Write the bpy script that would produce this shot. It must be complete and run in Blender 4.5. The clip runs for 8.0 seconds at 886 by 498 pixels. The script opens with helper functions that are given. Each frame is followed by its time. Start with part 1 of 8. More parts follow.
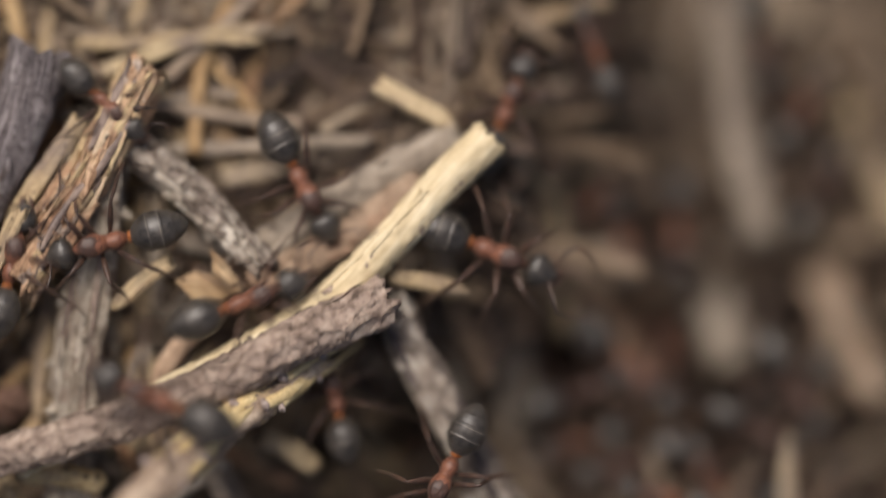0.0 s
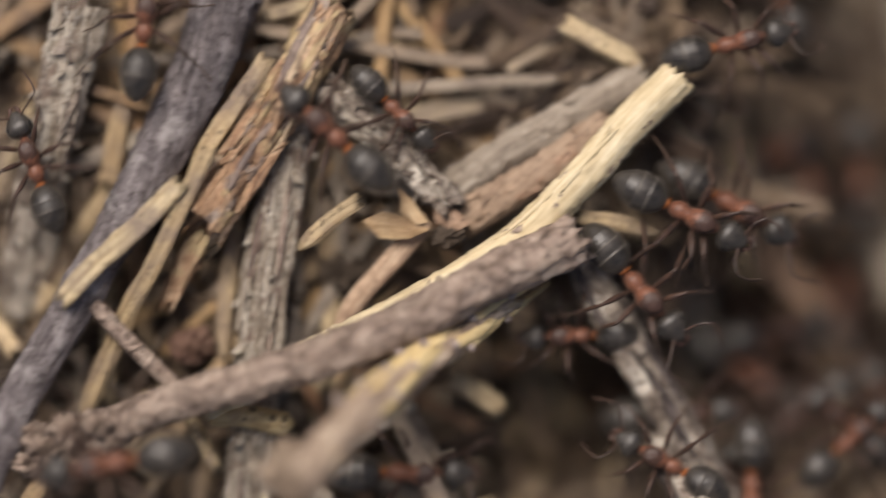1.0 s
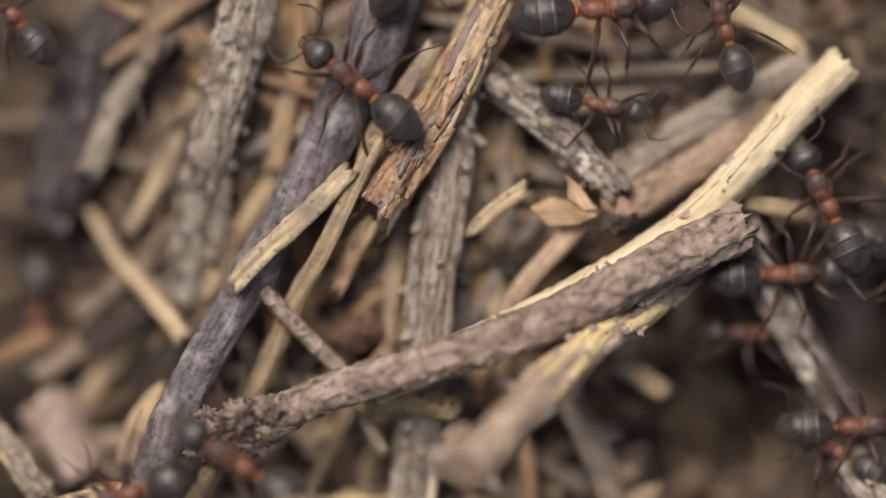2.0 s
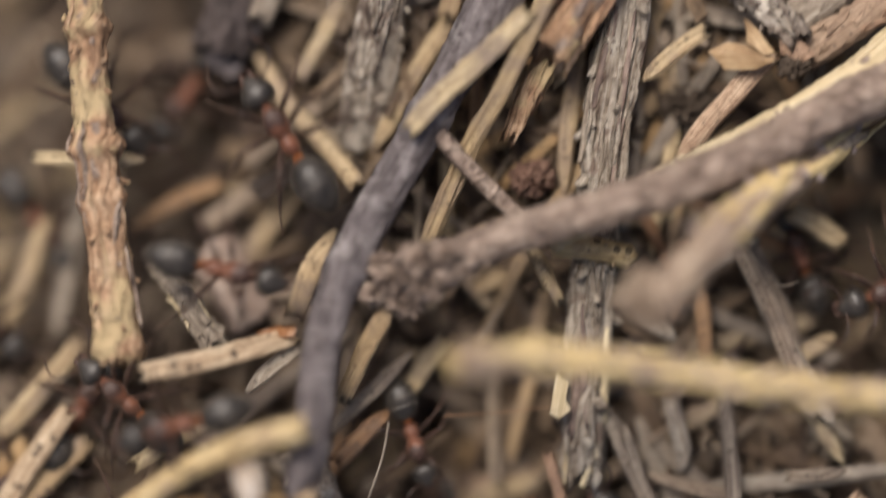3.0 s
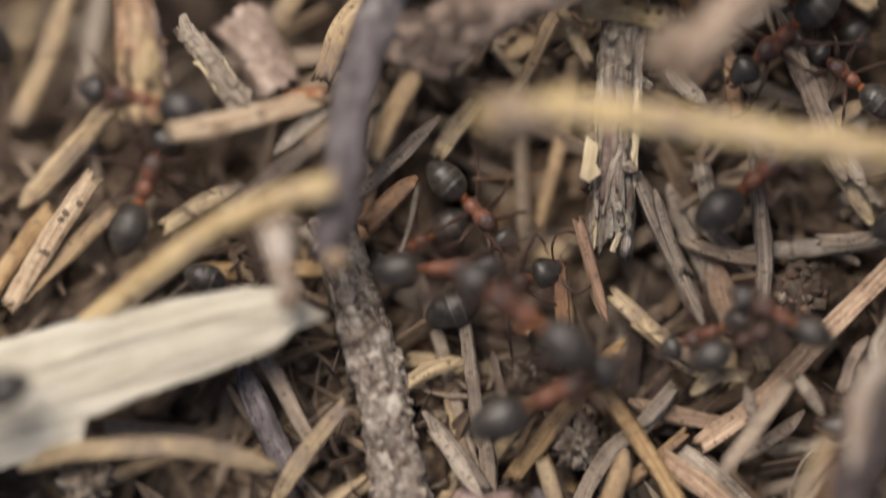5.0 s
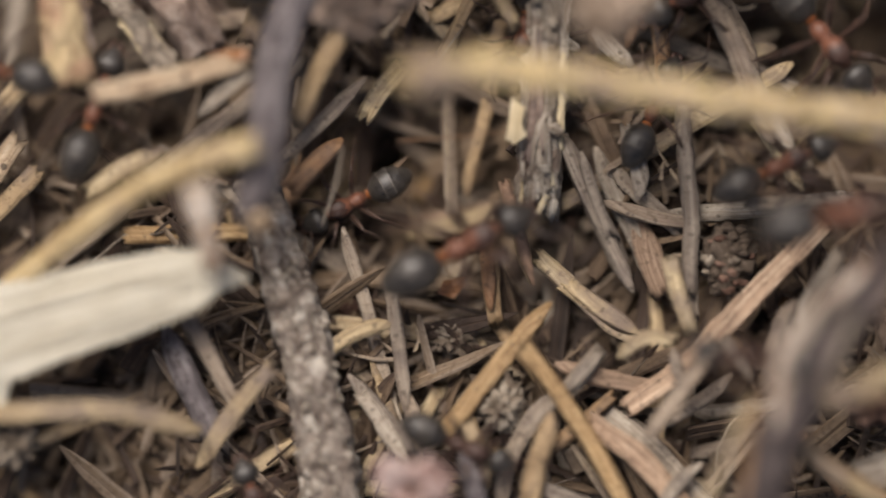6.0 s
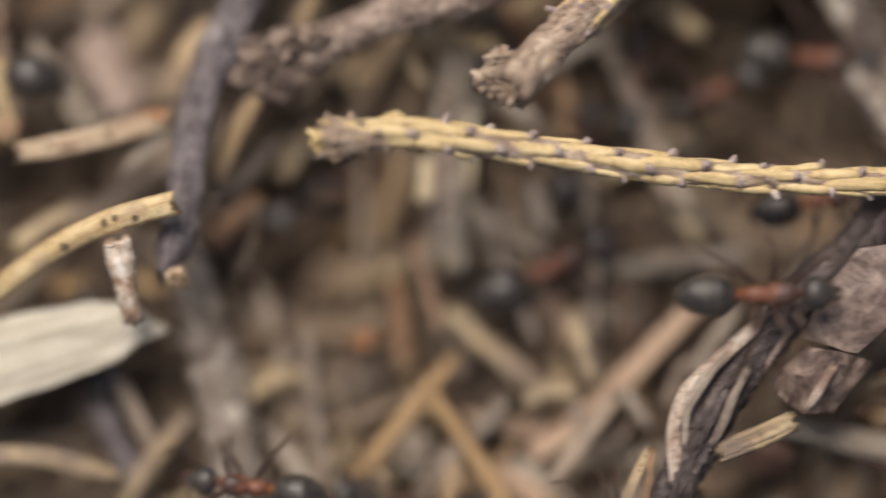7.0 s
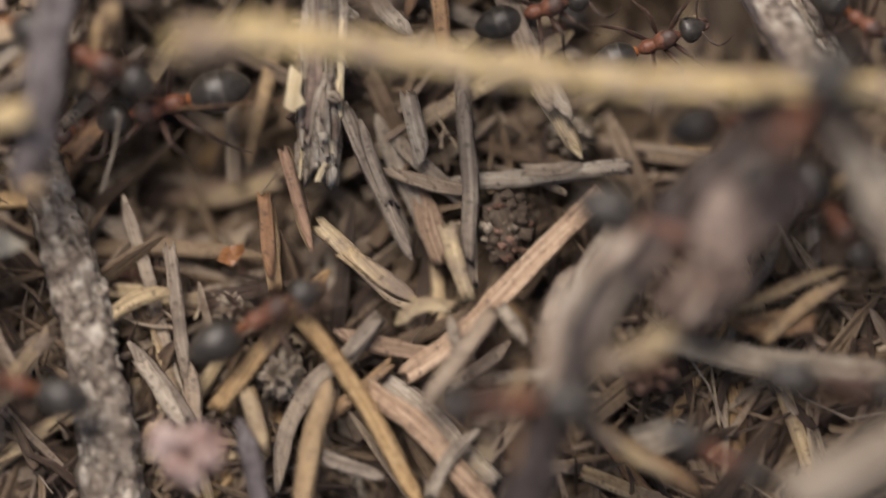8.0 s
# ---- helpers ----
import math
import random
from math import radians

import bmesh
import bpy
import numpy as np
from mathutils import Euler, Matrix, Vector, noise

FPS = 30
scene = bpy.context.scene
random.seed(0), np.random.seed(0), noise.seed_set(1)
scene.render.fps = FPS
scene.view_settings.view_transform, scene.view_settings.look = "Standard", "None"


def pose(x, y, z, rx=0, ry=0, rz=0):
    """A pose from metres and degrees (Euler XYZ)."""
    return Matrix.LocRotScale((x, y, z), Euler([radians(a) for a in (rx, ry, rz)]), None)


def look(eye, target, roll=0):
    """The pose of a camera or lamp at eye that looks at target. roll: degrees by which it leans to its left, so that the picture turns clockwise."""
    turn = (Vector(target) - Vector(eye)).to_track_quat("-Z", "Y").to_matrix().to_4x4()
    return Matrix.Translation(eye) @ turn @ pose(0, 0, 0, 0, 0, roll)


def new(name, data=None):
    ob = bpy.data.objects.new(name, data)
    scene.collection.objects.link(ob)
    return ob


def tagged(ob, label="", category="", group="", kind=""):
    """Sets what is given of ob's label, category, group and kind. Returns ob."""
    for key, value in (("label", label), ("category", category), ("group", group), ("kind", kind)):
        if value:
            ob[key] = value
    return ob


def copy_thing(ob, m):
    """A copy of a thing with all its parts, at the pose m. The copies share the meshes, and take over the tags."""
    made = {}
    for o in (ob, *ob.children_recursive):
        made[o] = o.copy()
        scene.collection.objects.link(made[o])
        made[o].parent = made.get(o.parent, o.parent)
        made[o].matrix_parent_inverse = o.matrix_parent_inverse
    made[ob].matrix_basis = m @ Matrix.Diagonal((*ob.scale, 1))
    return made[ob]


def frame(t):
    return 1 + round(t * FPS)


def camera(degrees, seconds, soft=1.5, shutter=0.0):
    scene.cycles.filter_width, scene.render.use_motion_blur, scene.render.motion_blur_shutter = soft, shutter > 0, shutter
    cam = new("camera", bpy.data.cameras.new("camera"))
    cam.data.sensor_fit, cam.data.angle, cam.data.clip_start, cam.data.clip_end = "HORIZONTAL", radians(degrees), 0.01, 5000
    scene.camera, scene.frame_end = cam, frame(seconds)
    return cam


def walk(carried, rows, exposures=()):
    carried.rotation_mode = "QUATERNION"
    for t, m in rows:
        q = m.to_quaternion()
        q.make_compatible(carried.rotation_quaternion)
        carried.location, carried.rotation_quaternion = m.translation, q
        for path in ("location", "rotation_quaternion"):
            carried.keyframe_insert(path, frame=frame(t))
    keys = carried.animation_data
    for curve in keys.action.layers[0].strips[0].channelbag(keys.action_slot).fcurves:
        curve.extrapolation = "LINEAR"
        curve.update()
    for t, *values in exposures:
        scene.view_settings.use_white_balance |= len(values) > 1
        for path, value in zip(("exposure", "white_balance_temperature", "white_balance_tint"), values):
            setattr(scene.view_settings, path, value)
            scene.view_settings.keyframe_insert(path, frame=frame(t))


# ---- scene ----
cam = camera(12, 8.0, soft=1.5, shutter=0.5)
cam.data.dof.use_dof = True
cam.data.dof.focus_distance = 177.0 * 0.001
cam.data.dof.aperture_fstop = 6.1
walk(cam, [
    (0, pose(0.00 * 0.001, 0.00 * 0.001, 178.49 * 0.001, 0, 0, 0.01)),
    (0.2, pose(-0.53 * 0.001, -1.68 * 0.001, 177.29 * 0.001, 0, 0, -0.02)),
    (0.5, pose(-3.29 * 0.001, -2.87 * 0.001, 177.43 * 0.001, 0, 0, 0.04)),
    (0.8, pose(-5.72 * 0.001, -1.82 * 0.001, 177.26 * 0.001, 0, 0, -0.00)),
    (1, pose(-7.96 * 0.001, -2.54 * 0.001, 177.48 * 0.001, 0, 0, -0.04)),
    (1.2, pose(-10.62 * 0.001, -3.14 * 0.001, 177.75 * 0.001, 0, 0, -0.03)),
    (2.3, pose(-16.18 * 0.001, -3.12 * 0.001, 178.30 * 0.001, 0, 0, -0.13)),
    (2.5, pose(-17.36 * 0.001, -4.22 * 0.001, 177.80 * 0.001, 0, 0, -0.05)),
    (2.7, pose(-18.81 * 0.001, -5.86 * 0.001, 177.62 * 0.001, 0, 0, -0.04)),
    (3, pose(-22.45 * 0.001, -9.64 * 0.001, 176.59 * 0.001, 0, 0, 0.04)),
    (3.2, pose(-22.67 * 0.001, -10.79 * 0.001, 176.41 * 0.001, 0, 0, 0.02)),
    (3.5, pose(-24.68 * 0.001, -10.50 * 0.001, 175.70 * 0.001, 0, 0, 0.50)),
    (3.7, pose(-24.32 * 0.001, -10.82 * 0.001, 176.60 * 0.001, 0, 0, 0.45)),
    (4, pose(-24.84 * 0.001, -14.08 * 0.001, 175.78 * 0.001, 0, 0, 0.46)),
    (4.2, pose(-24.32 * 0.001, -14.65 * 0.001, 176.52 * 0.001, 0, 0, 0.25)),
    (4.5, pose(-24.87 * 0.001, -16.28 * 0.001, 176.37 * 0.001, 0, 0, -0.10)),
    (4.7, pose(-23.87 * 0.001, -16.87 * 0.001, 176.35 * 0.001, 0, 0, -0.00)),
    (5, pose(-23.66 * 0.001, -19.58 * 0.001, 175.31 * 0.001, 0, 0, 0.01)),
    (5.2, pose(-23.68 * 0.001, -20.52 * 0.001, 174.80 * 0.001, 0, 0, -0.01)),
    (6.3, pose(-19.69 * 0.001, -21.16 * 0.001, 174.63 * 0.001, 0, 0, -0.05)),
    (6.5, pose(-19.18 * 0.001, -19.49 * 0.001, 176.27 * 0.001, 0, 0, 0.12)),
    (6.7, pose(-17.01 * 0.001, -19.33 * 0.001, 178.48 * 0.001, 0, 0, 0.01)),
    (6.9, pose(-17.44 * 0.001, -19.28 * 0.001, 181.00 * 0.001, 0, 0, 0.01)),
    (7, pose(-16.76 * 0.001, -18.82 * 0.001, 181.92 * 0.001, 0, 0, 0.28)),
    (7.2, pose(-13.43 * 0.001, -19.94 * 0.001, 181.97 * 0.001, 0, 0, -0.02)),
    (7.5, pose(-11.39 * 0.001, -21.09 * 0.001, 182.34 * 0.001, 0, 0, -0.10)),
    (7.8, pose(-11.83 * 0.001, -21.50 * 0.001, 175.69 * 0.001, 0, 0, 0.02)),
    (8, pose(-11.30 * 0.001, -22.51 * 0.001, 174.95 * 0.001, 0, 0, -0.02)),
], exposures=[(0, 0.38, 6800, 14.5), (8, 0.38, 6800, 14.5)])
SKY_STRENGTH, SUN_STRENGTH, SUN_ANGLE = 0.065, 2.9, 30

# ---- world and light: overcast sky, broad soft sun from overhead ----
world = bpy.data.worlds.new("overcast_sky")
scene.world = world
world.use_nodes = True
wn = world.node_tree.nodes
sky = wn.new("ShaderNodeTexSky")
sky.sky_type = "NISHITA"
sky.sun_disc = False
sky.sun_elevation = radians(58)
sky.sun_rotation = radians(-25)
sky.air_density, sky.dust_density, sky.ozone_density = 1.0, 4.0, 0.6
world.node_tree.links.new(sky.outputs[0], wn["Background"].inputs[0])
wn["Background"].inputs[1].default_value = SKY_STRENGTH

sun = new("sun", bpy.data.lights.new("sun", "SUN"))
sun.data.energy, sun.data.angle, sun.data.color = SUN_STRENGTH, radians(SUN_ANGLE), (1.0, 0.965, 0.91)
SUN_AZ, SUN_EL = radians(115), radians(58)
sun.matrix_basis = look((0.3 * math.cos(SUN_AZ), 0.3 * math.sin(SUN_AZ), 0.3 * math.tan(SUN_EL)), (0, 0, 0))

MM = 0.001


# ---- materials ----
def material(name, rough=0.8, spec=0.3):
    m = bpy.data.materials.new(name)
    m.use_nodes = True
    b = m.node_tree.nodes["Principled BSDF"]
    b.inputs["Roughness"].default_value = rough
    b.inputs["Specular IOR Level"].default_value = spec
    return m, m.node_tree.nodes, m.node_tree.links, b


def node(nodes, kind, **values):
    n = nodes.new(kind)
    for key, value in values.items():
        n.inputs[key].default_value = value
    return n


def ramp(nodes, stops):
    n = nodes.new("ShaderNodeValToRGB")
    e = n.color_ramp.elements
    e[0].position, e[0].color = stops[0][0], (*stops[0][1], 1)
    e[1].position, e[1].color = stops[-1][0], (*stops[-1][1], 1)
    for p, c in stops[1:-1]:
        e.new(p).color = (*c, 1)
    return n


def mixed(nodes, links, kind, fac, a, b):
    n = nodes.new("ShaderNodeMix")
    n.data_type, n.blend_type = "RGBA", kind
    for socket, value in ((n.inputs[0], fac), (n.inputs[6], a), (n.inputs[7], b)):
        if isinstance(value, (int, float)):
            socket.default_value = value
        elif isinstance(value, tuple):
            socket.default_value = (*value, 1)
        else:
            links.new(value, socket)
    return n.outputs[2]


def fibre_material(name, stops, grain=(0.35, 6.0), spots=0.0, spot_scale=1.6, spot_colour=(0.05, 0.035, 0.025),
                   blotch=0.5, bump=0.06, rough=0.75, spec=0.3, random_tint=0.0, islands=False, grain_strength=0.5, patch=None, cracks=None, pits=0.0, hue=None):
    """Wood, bark or needle: grain runs along the U of the map, which is in millimetres."""
    m, nodes, links, b = material(name, rough, spec)
    uv = nodes.new("ShaderNodeUVMap")
    uv.uv_map = "grain"
    stretch = nodes.new("ShaderNodeMapping")
    stretch.inputs["Scale"].default_value = (grain[0], grain[1], 1)
    links.new(uv.outputs[0], stretch.inputs[0])
    if islands:
        rnd = nodes.new("ShaderNodeNewGeometry").outputs["Random Per Island"]
    else:
        rnd = nodes.new("ShaderNodeObjectInfo").outputs["Random"]
    shift = nodes.new("ShaderNodeVectorMath")
    shift.operation = "MULTIPLY_ADD"
    shift.inputs[1].default_value = (1, 1, 1)
    links.new(stretch.outputs[0], shift.inputs[0])
    comb = nodes.new("ShaderNodeCombineXYZ")
    scale = nodes.new("ShaderNodeMath")
    scale.operation = "MULTIPLY"
    scale.inputs[1].default_value = 97.0
    links.new(rnd, scale.inputs[0])
    links.new(scale.outputs[0], comb.inputs[2])
    links.new(comb.outputs[0], shift.inputs[2])
    fine = node(nodes, "ShaderNodeTexNoise", Scale=1.0, Detail=8.0, Roughness=0.75)
    links.new(shift.outputs[0], fine.inputs["Vector"])
    co = nodes.new("ShaderNodeTexCoord")
    broad = node(nodes, "ShaderNodeTexNoise", Scale=900.0, Detail=5.0, Roughness=0.6)
    move = nodes.new("ShaderNodeVectorMath")
    links.new(co.outputs["Object"], move.inputs[0])
    tiny = nodes.new("ShaderNodeVectorMath")
    tiny.operation = "SCALE"
    tiny.inputs["Scale"].default_value = 0.01
    links.new(comb.outputs[0], tiny.inputs[0])
    links.new(tiny.outputs[0], move.inputs[1])
    links.new(move.outputs[0], broad.inputs["Vector"])
    # one value out of both scales and the piece's own tone
    mix = nodes.new("ShaderNodeMix")
    mix.inputs[0].default_value = blotch
    links.new(fine.outputs[0], mix.inputs[2])
    links.new(broad.outputs[0], mix.inputs[3])
    value = mix.outputs[0]
    spread = nodes.new("ShaderNodeMapRange")
    spread.inputs[1].default_value, spread.inputs[2].default_value = 0.32, 0.68
    links.new(value, spread.inputs[0])
    value = spread.outputs[0]
    if random_tint:
        add = nodes.new("ShaderNodeMix")
        add.inputs[0].default_value = random_tint
        links.new(value, add.inputs[2])
        links.new(rnd, add.inputs[3])
        value = add.outputs[0]
    tone = ramp(nodes, stops)
    links.new(value, tone.inputs[0])
    colour = tone.outputs[0]
    if hue:
        spin = nodes.new("ShaderNodeMath")
        spin.operation = "MULTIPLY"
        spin.inputs[1].default_value = 13.7
        links.new(rnd, spin.inputs[0])
        part_of = nodes.new("ShaderNodeMath")
        part_of.operation = "FRACT"
        links.new(spin.outputs[0], part_of.inputs[0])
        which = ramp(nodes, [(0.35, (0, 0, 0)), (1.0, (hue[0], hue[0], hue[0]))])
        links.new(part_of.outputs[0], which.inputs[0])
        colour = mixed(nodes, links, "MIX", which.outputs[0], colour, hue[1])
    if pits:
        grains = node(nodes, "ShaderNodeTexNoise", Scale=3600.0, Detail=4.0, Roughness=0.65)
        links.new(move.outputs[0], grains.inputs["Vector"])
        dark = ramp(nodes, [(0.34, (0.34, 0.29, 0.25)), (0.47, (1.0, 1.0, 1.0))])
        links.new(grains.outputs[0], dark.inputs[0])
        colour = mixed(nodes, links, "MULTIPLY", pits, colour, dark.outputs[0])
    g = ramp(nodes, [(0.32, (0.42, 0.35, 0.29)), (0.58, (1.0, 1.0, 1.0))])
    links.new(fine.outputs[0], g.inputs[0])
    colour = mixed(nodes, links, "MULTIPLY", grain_strength, colour, g.outputs[0])
    if patch:
        soft, most = patch[3:] if len(patch) > 3 else (0.06, 1.0)
        where = ramp(nodes, [(patch[0], (0, 0, 0)), (patch[0] + soft, (most, most, most))])
        pn = node(nodes, "ShaderNodeTexNoise", Scale=patch[1], Detail=4.0, Roughness=0.6)
        links.new(move.outputs[0], pn.inputs["Vector"])
        links.new(pn.outputs[0], where.inputs[0])
        colour = mixed(nodes, links, "MIX", where.outputs[0], colour, patch[2])
    if spots:
        dots = node(nodes, "ShaderNodeTexVoronoi", Scale=spot_scale, Randomness=1.0)
        links.new(uv.outputs[0], dots.inputs["Vector"])
        thin = node(nodes, "ShaderNodeTexNoise", Scale=1.7, Detail=3.0)
        links.new(uv.outputs[0], thin.inputs["Vector"])
        less = nodes.new("ShaderNodeMath")
        less.operation = "MULTIPLY_ADD"
        less.inputs[1].default_value = -0.35
        links.new(thin.outputs[0], less.inputs[0])
        links.new(dots.outputs[0], less.inputs[2])
        cut = ramp(nodes, [(0.0, (1, 1, 1)), (0.05, (0, 0, 0))])
        links.new(less.outputs[0], cut.inputs[0])
        k = nodes.new("ShaderNodeMath")
        k.operation = "MULTIPLY"
        k.inputs[1].default_value = spots
        links.new(cut.outputs[0], k.inputs[0])
        colour = mixed(nodes, links, "MIX", k.outputs[0], colour, spot_colour)
    crack_height = None
    if cracks:
        bend = nodes.new("ShaderNodeVectorMath")
        bend.operation = "MULTIPLY_ADD"
        bend.inputs[1].default_value = (0.55, 0.55, 0.0)
        wob = node(nodes, "ShaderNodeTexNoise", Scale=1.1, Detail=4.0)
        links.new(uv.outputs[0], wob.inputs["Vector"])
        links.new(wob.outputs["Color"], bend.inputs[0])
        links.new(uv.outputs[0], bend.inputs[2])
        squeeze = nodes.new("ShaderNodeMapping")
        squeeze.inputs["Scale"].default_value = (cracks[0], cracks[1], 1)
        links.new(bend.outputs[0], squeeze.inputs[0])
        plates = node(nodes, "ShaderNodeTexVoronoi", Scale=1.0, Randomness=1.0)
        plates.feature = "DISTANCE_TO_EDGE"
        links.new(squeeze.outputs[0], plates.inputs["Vector"])
        gap = ramp(nodes, [(0.0, (0.20, 0.165, 0.145)), (0.06, (0.60, 0.55, 0.51)), (0.15, (1, 1, 1))])
        links.new(plates.outputs["Distance"], gap.inputs[0])
        colour = mixed(nodes, links, "MULTIPLY", cracks[2], colour, gap.outputs[0])
        crack_height = gap.outputs[0]
    links.new(colour, b.inputs["Base Color"])
    rr = nodes.new("ShaderNodeMapRange")
    rr.inputs[3].default_value, rr.inputs[4].default_value = rough - 0.15, min(1.0, rough + 0.15)
    links.new(broad.outputs[0], rr.inputs[0])
    links.new(rr.outputs[0], b.inputs["Roughness"])
    bp = node(nodes, "ShaderNodeBump", Strength=0.9, Distance=bump * MM)
    links.new(value if not random_tint else spread.outputs[0], bp.inputs["Height"])
    if crack_height:
        deep = node(nodes, "ShaderNodeBump", Strength=0.9, Distance=0.12 * MM)
        links.new(crack_height, deep.inputs["Height"])
        links.new(bp.outputs[0], deep.inputs["Normal"])
        links.new(deep.outputs[0], b.inputs["Normal"])
    else:
        links.new(bp.outputs[0], b.inputs["Normal"])
    return m


bark_brown = fibre_material("bark_brown", [(0.0, (0.135, 0.098, 0.078)), (0.45, (0.35, 0.268, 0.218)), (1.0, (0.56, 0.46, 0.375))], grain=(1.1, 1.6), bump=0.16, blotch=0.6, spots=0.5, spot_scale=1.3, cracks=(0.8, 1.5, 0.25), pits=0.55)
bark_grey = fibre_material("bark_grey", [(0.0, (0.085, 0.063, 0.052)), (0.45, (0.29, 0.24, 0.20)), (1.0, (0.62, 0.56, 0.475))], grain=(0.5, 2.4), bump=0.2, blotch=0.6, patch=(0.55, 560.0, (0.68, 0.62, 0.525), 0.09, 0.75), cracks=(0.55, 0.95, 0.65), pits=0.8)
bark_pale = fibre_material("bark_pale", [(0.0, (0.16, 0.12, 0.095)), (0.35, (0.58, 0.50, 0.405)), (1.0, (0.90, 0.845, 0.73))], grain=(0.22, 4.5), bump=0.30, blotch=0.35, grain_strength=0.8, patch=(0.55, 520.0, (0.21, 0.145, 0.112), 0.08, 0.85), cracks=(0.35, 2.0, 0.4), pits=0.7)
bark_violet = fibre_material("bark_violet", [(0.0, (0.05, 0.042, 0.044)), (0.5, (0.155, 0.133, 0.135)), (1.0, (0.34, 0.305, 0.30))], grain=(0.4, 4.0), bump=0.14, blotch=0.5, rough=0.6, spec=0.4, patch=(0.57, 650.0, (0.42, 0.385, 0.37), 0.12, 0.65), pits=0.7)
bark_dark = fibre_material("bark_dark", [(0.0, (0.035, 0.027, 0.026)), (0.5, (0.09, 0.07, 0.066)), (1.0, (0.21, 0.17, 0.155))], grain=(0.6, 3.0), bump=0.12, rough=0.6, spec=0.4, cracks=(0.4, 1.8, 0.35), pits=0.7)
bark_yellow = fibre_material("bark_yellow", [(0.0, (0.38, 0.26, 0.12)), (0.4, (0.62, 0.47, 0.235)), (1.0, (0.78, 0.65, 0.38))], grain=(0.35, 2.2), bump=0.05, blotch=0.45, rough=0.55, grain_strength=0.35, patch=(0.62, 800.0, (0.38, 0.28, 0.20), 0.1, 0.8), pits=0.45)
bark_rose = fibre_material("bark_rose", [(0.0, (0.058, 0.041, 0.035)), (0.45, (0.168, 0.119, 0.096)), (1.0, (0.36, 0.272, 0.218))], grain=(0.4, 1.4), bump=0.08, blotch=0.7, rough=0.5, spec=0.45, grain_strength=0.35, spots=0.5, spot_scale=2.2, patch=(0.58, 300.0, (0.12, 0.085, 0.085), 0.15, 0.7), pits=0.3)
wood_pinkish = fibre_material("wood_pinkish", [(0.0, (0.17, 0.12, 0.095)), (0.5, (0.34, 0.255, 0.205)), (1.0, (0.50, 0.41, 0.345))], grain=(0.5, 2.0), bump=0.06, blotch=0.6, rough=0.6, grain_strength=0.3, pits=0.35)
bark_mauve = fibre_material("bark_mauve", [(0.0, (0.14, 0.096, 0.076)), (0.5, (0.39, 0.295, 0.22)), (1.0, (0.66, 0.55, 0.42))], grain=(0.8, 2.4), bump=0.12, blotch=0.5, rough=0.7, patch=(0.6, 700.0, (0.55, 0.41, 0.22), 0.1, 0.8), pits=0.7)
bud_pink = fibre_material("bud_pink", [(0.0, (0.15, 0.075, 0.06)), (0.45, (0.36, 0.235, 0.205)), (1.0, (0.72, 0.62, 0.57))], grain=(0.6, 2.4), bump=0.06, blotch=0.6, rough=0.35, spec=0.5, grain_strength=0.4)
scar_lilac = fibre_material("scar_lilac", [(0.0, (0.20, 0.15, 0.14)), (0.5, (0.42, 0.34, 0.31)), (1.0, (0.62, 0.54, 0.47))], grain=(2.0, 2.4), bump=0.08, blotch=0.5, pits=0.4)
straw_ochre = fibre_material("straw_ochre", [(0.0, (0.36, 0.25, 0.12)), (0.5, (0.56, 0.42, 0.22)), (1.0, (0.72, 0.59, 0.36))], grain=(0.12, 2.2), bump=0.05, spots=0.8, spot_scale=1.1, blotch=0.4, rough=0.55, grain_strength=0.5, patch=(0.56, 500.0, (0.34, 0.25, 0.17), 0.12, 0.7), pits=0.45)
wood_tan = fibre_material("wood_tan", [(0.0, (0.24, 0.155, 0.095)), (0.45, (0.56, 0.42, 0.28)), (1.0, (0.74, 0.62, 0.45))], grain=(0.18, 6.0), bump=0.08, blotch=0.4, rough=0.55, spots=0.8, spot_scale=1.5, grain_strength=0.6, pits=0.45)
scale_gloss = fibre_material("scale_gloss", [(0.0, (0.10, 0.07, 0.06)), (0.35, (0.38, 0.25, 0.16)), (0.6, (0.66, 0.56, 0.45)), (1.0, (0.88, 0.85, 0.80))], grain=(0.5, 2.6), bump=0.05, blotch=0.6, rough=0.27, spec=0.7, grain_strength=0.5)
wood_torn = fibre_material("wood_torn", [(0.0, (0.18, 0.115, 0.085)), (0.4, (0.44, 0.335, 0.255)), (1.0, (0.76, 0.66, 0.55))], grain=(0.3, 3.0), bump=0.12, blotch=0.55, rough=0.42, spec=0.5, grain_strength=0.4, patch=(0.54, 480.0, (0.20, 0.12, 0.085), 0.1, 0.85), pits=0.6)
wood_orange = fibre_material("wood_orange", [(0.0, (0.20, 0.105, 0.065)), (0.45, (0.54, 0.335, 0.20)), (1.0, (0.78, 0.60, 0.42))], grain=(0.22, 3.4), bump=0.14, blotch=0.45, rough=0.55, spec=0.4, grain_strength=0.75, patch=(0.49, 420.0, (0.62, 0.485, 0.27), 0.12, 0.8), cracks=(0.25, 1.6, 0.2), pits=0.7)
wood_pale = fibre_material("wood_pale", [(0.0, (0.44, 0.34, 0.19)), (0.5, (0.63, 0.52, 0.33)), (1.0, (0.75, 0.67, 0.49))], grain=(0.18, 2.5), bump=0.04, blotch=0.35, rough=0.6, grain_strength=0.3)
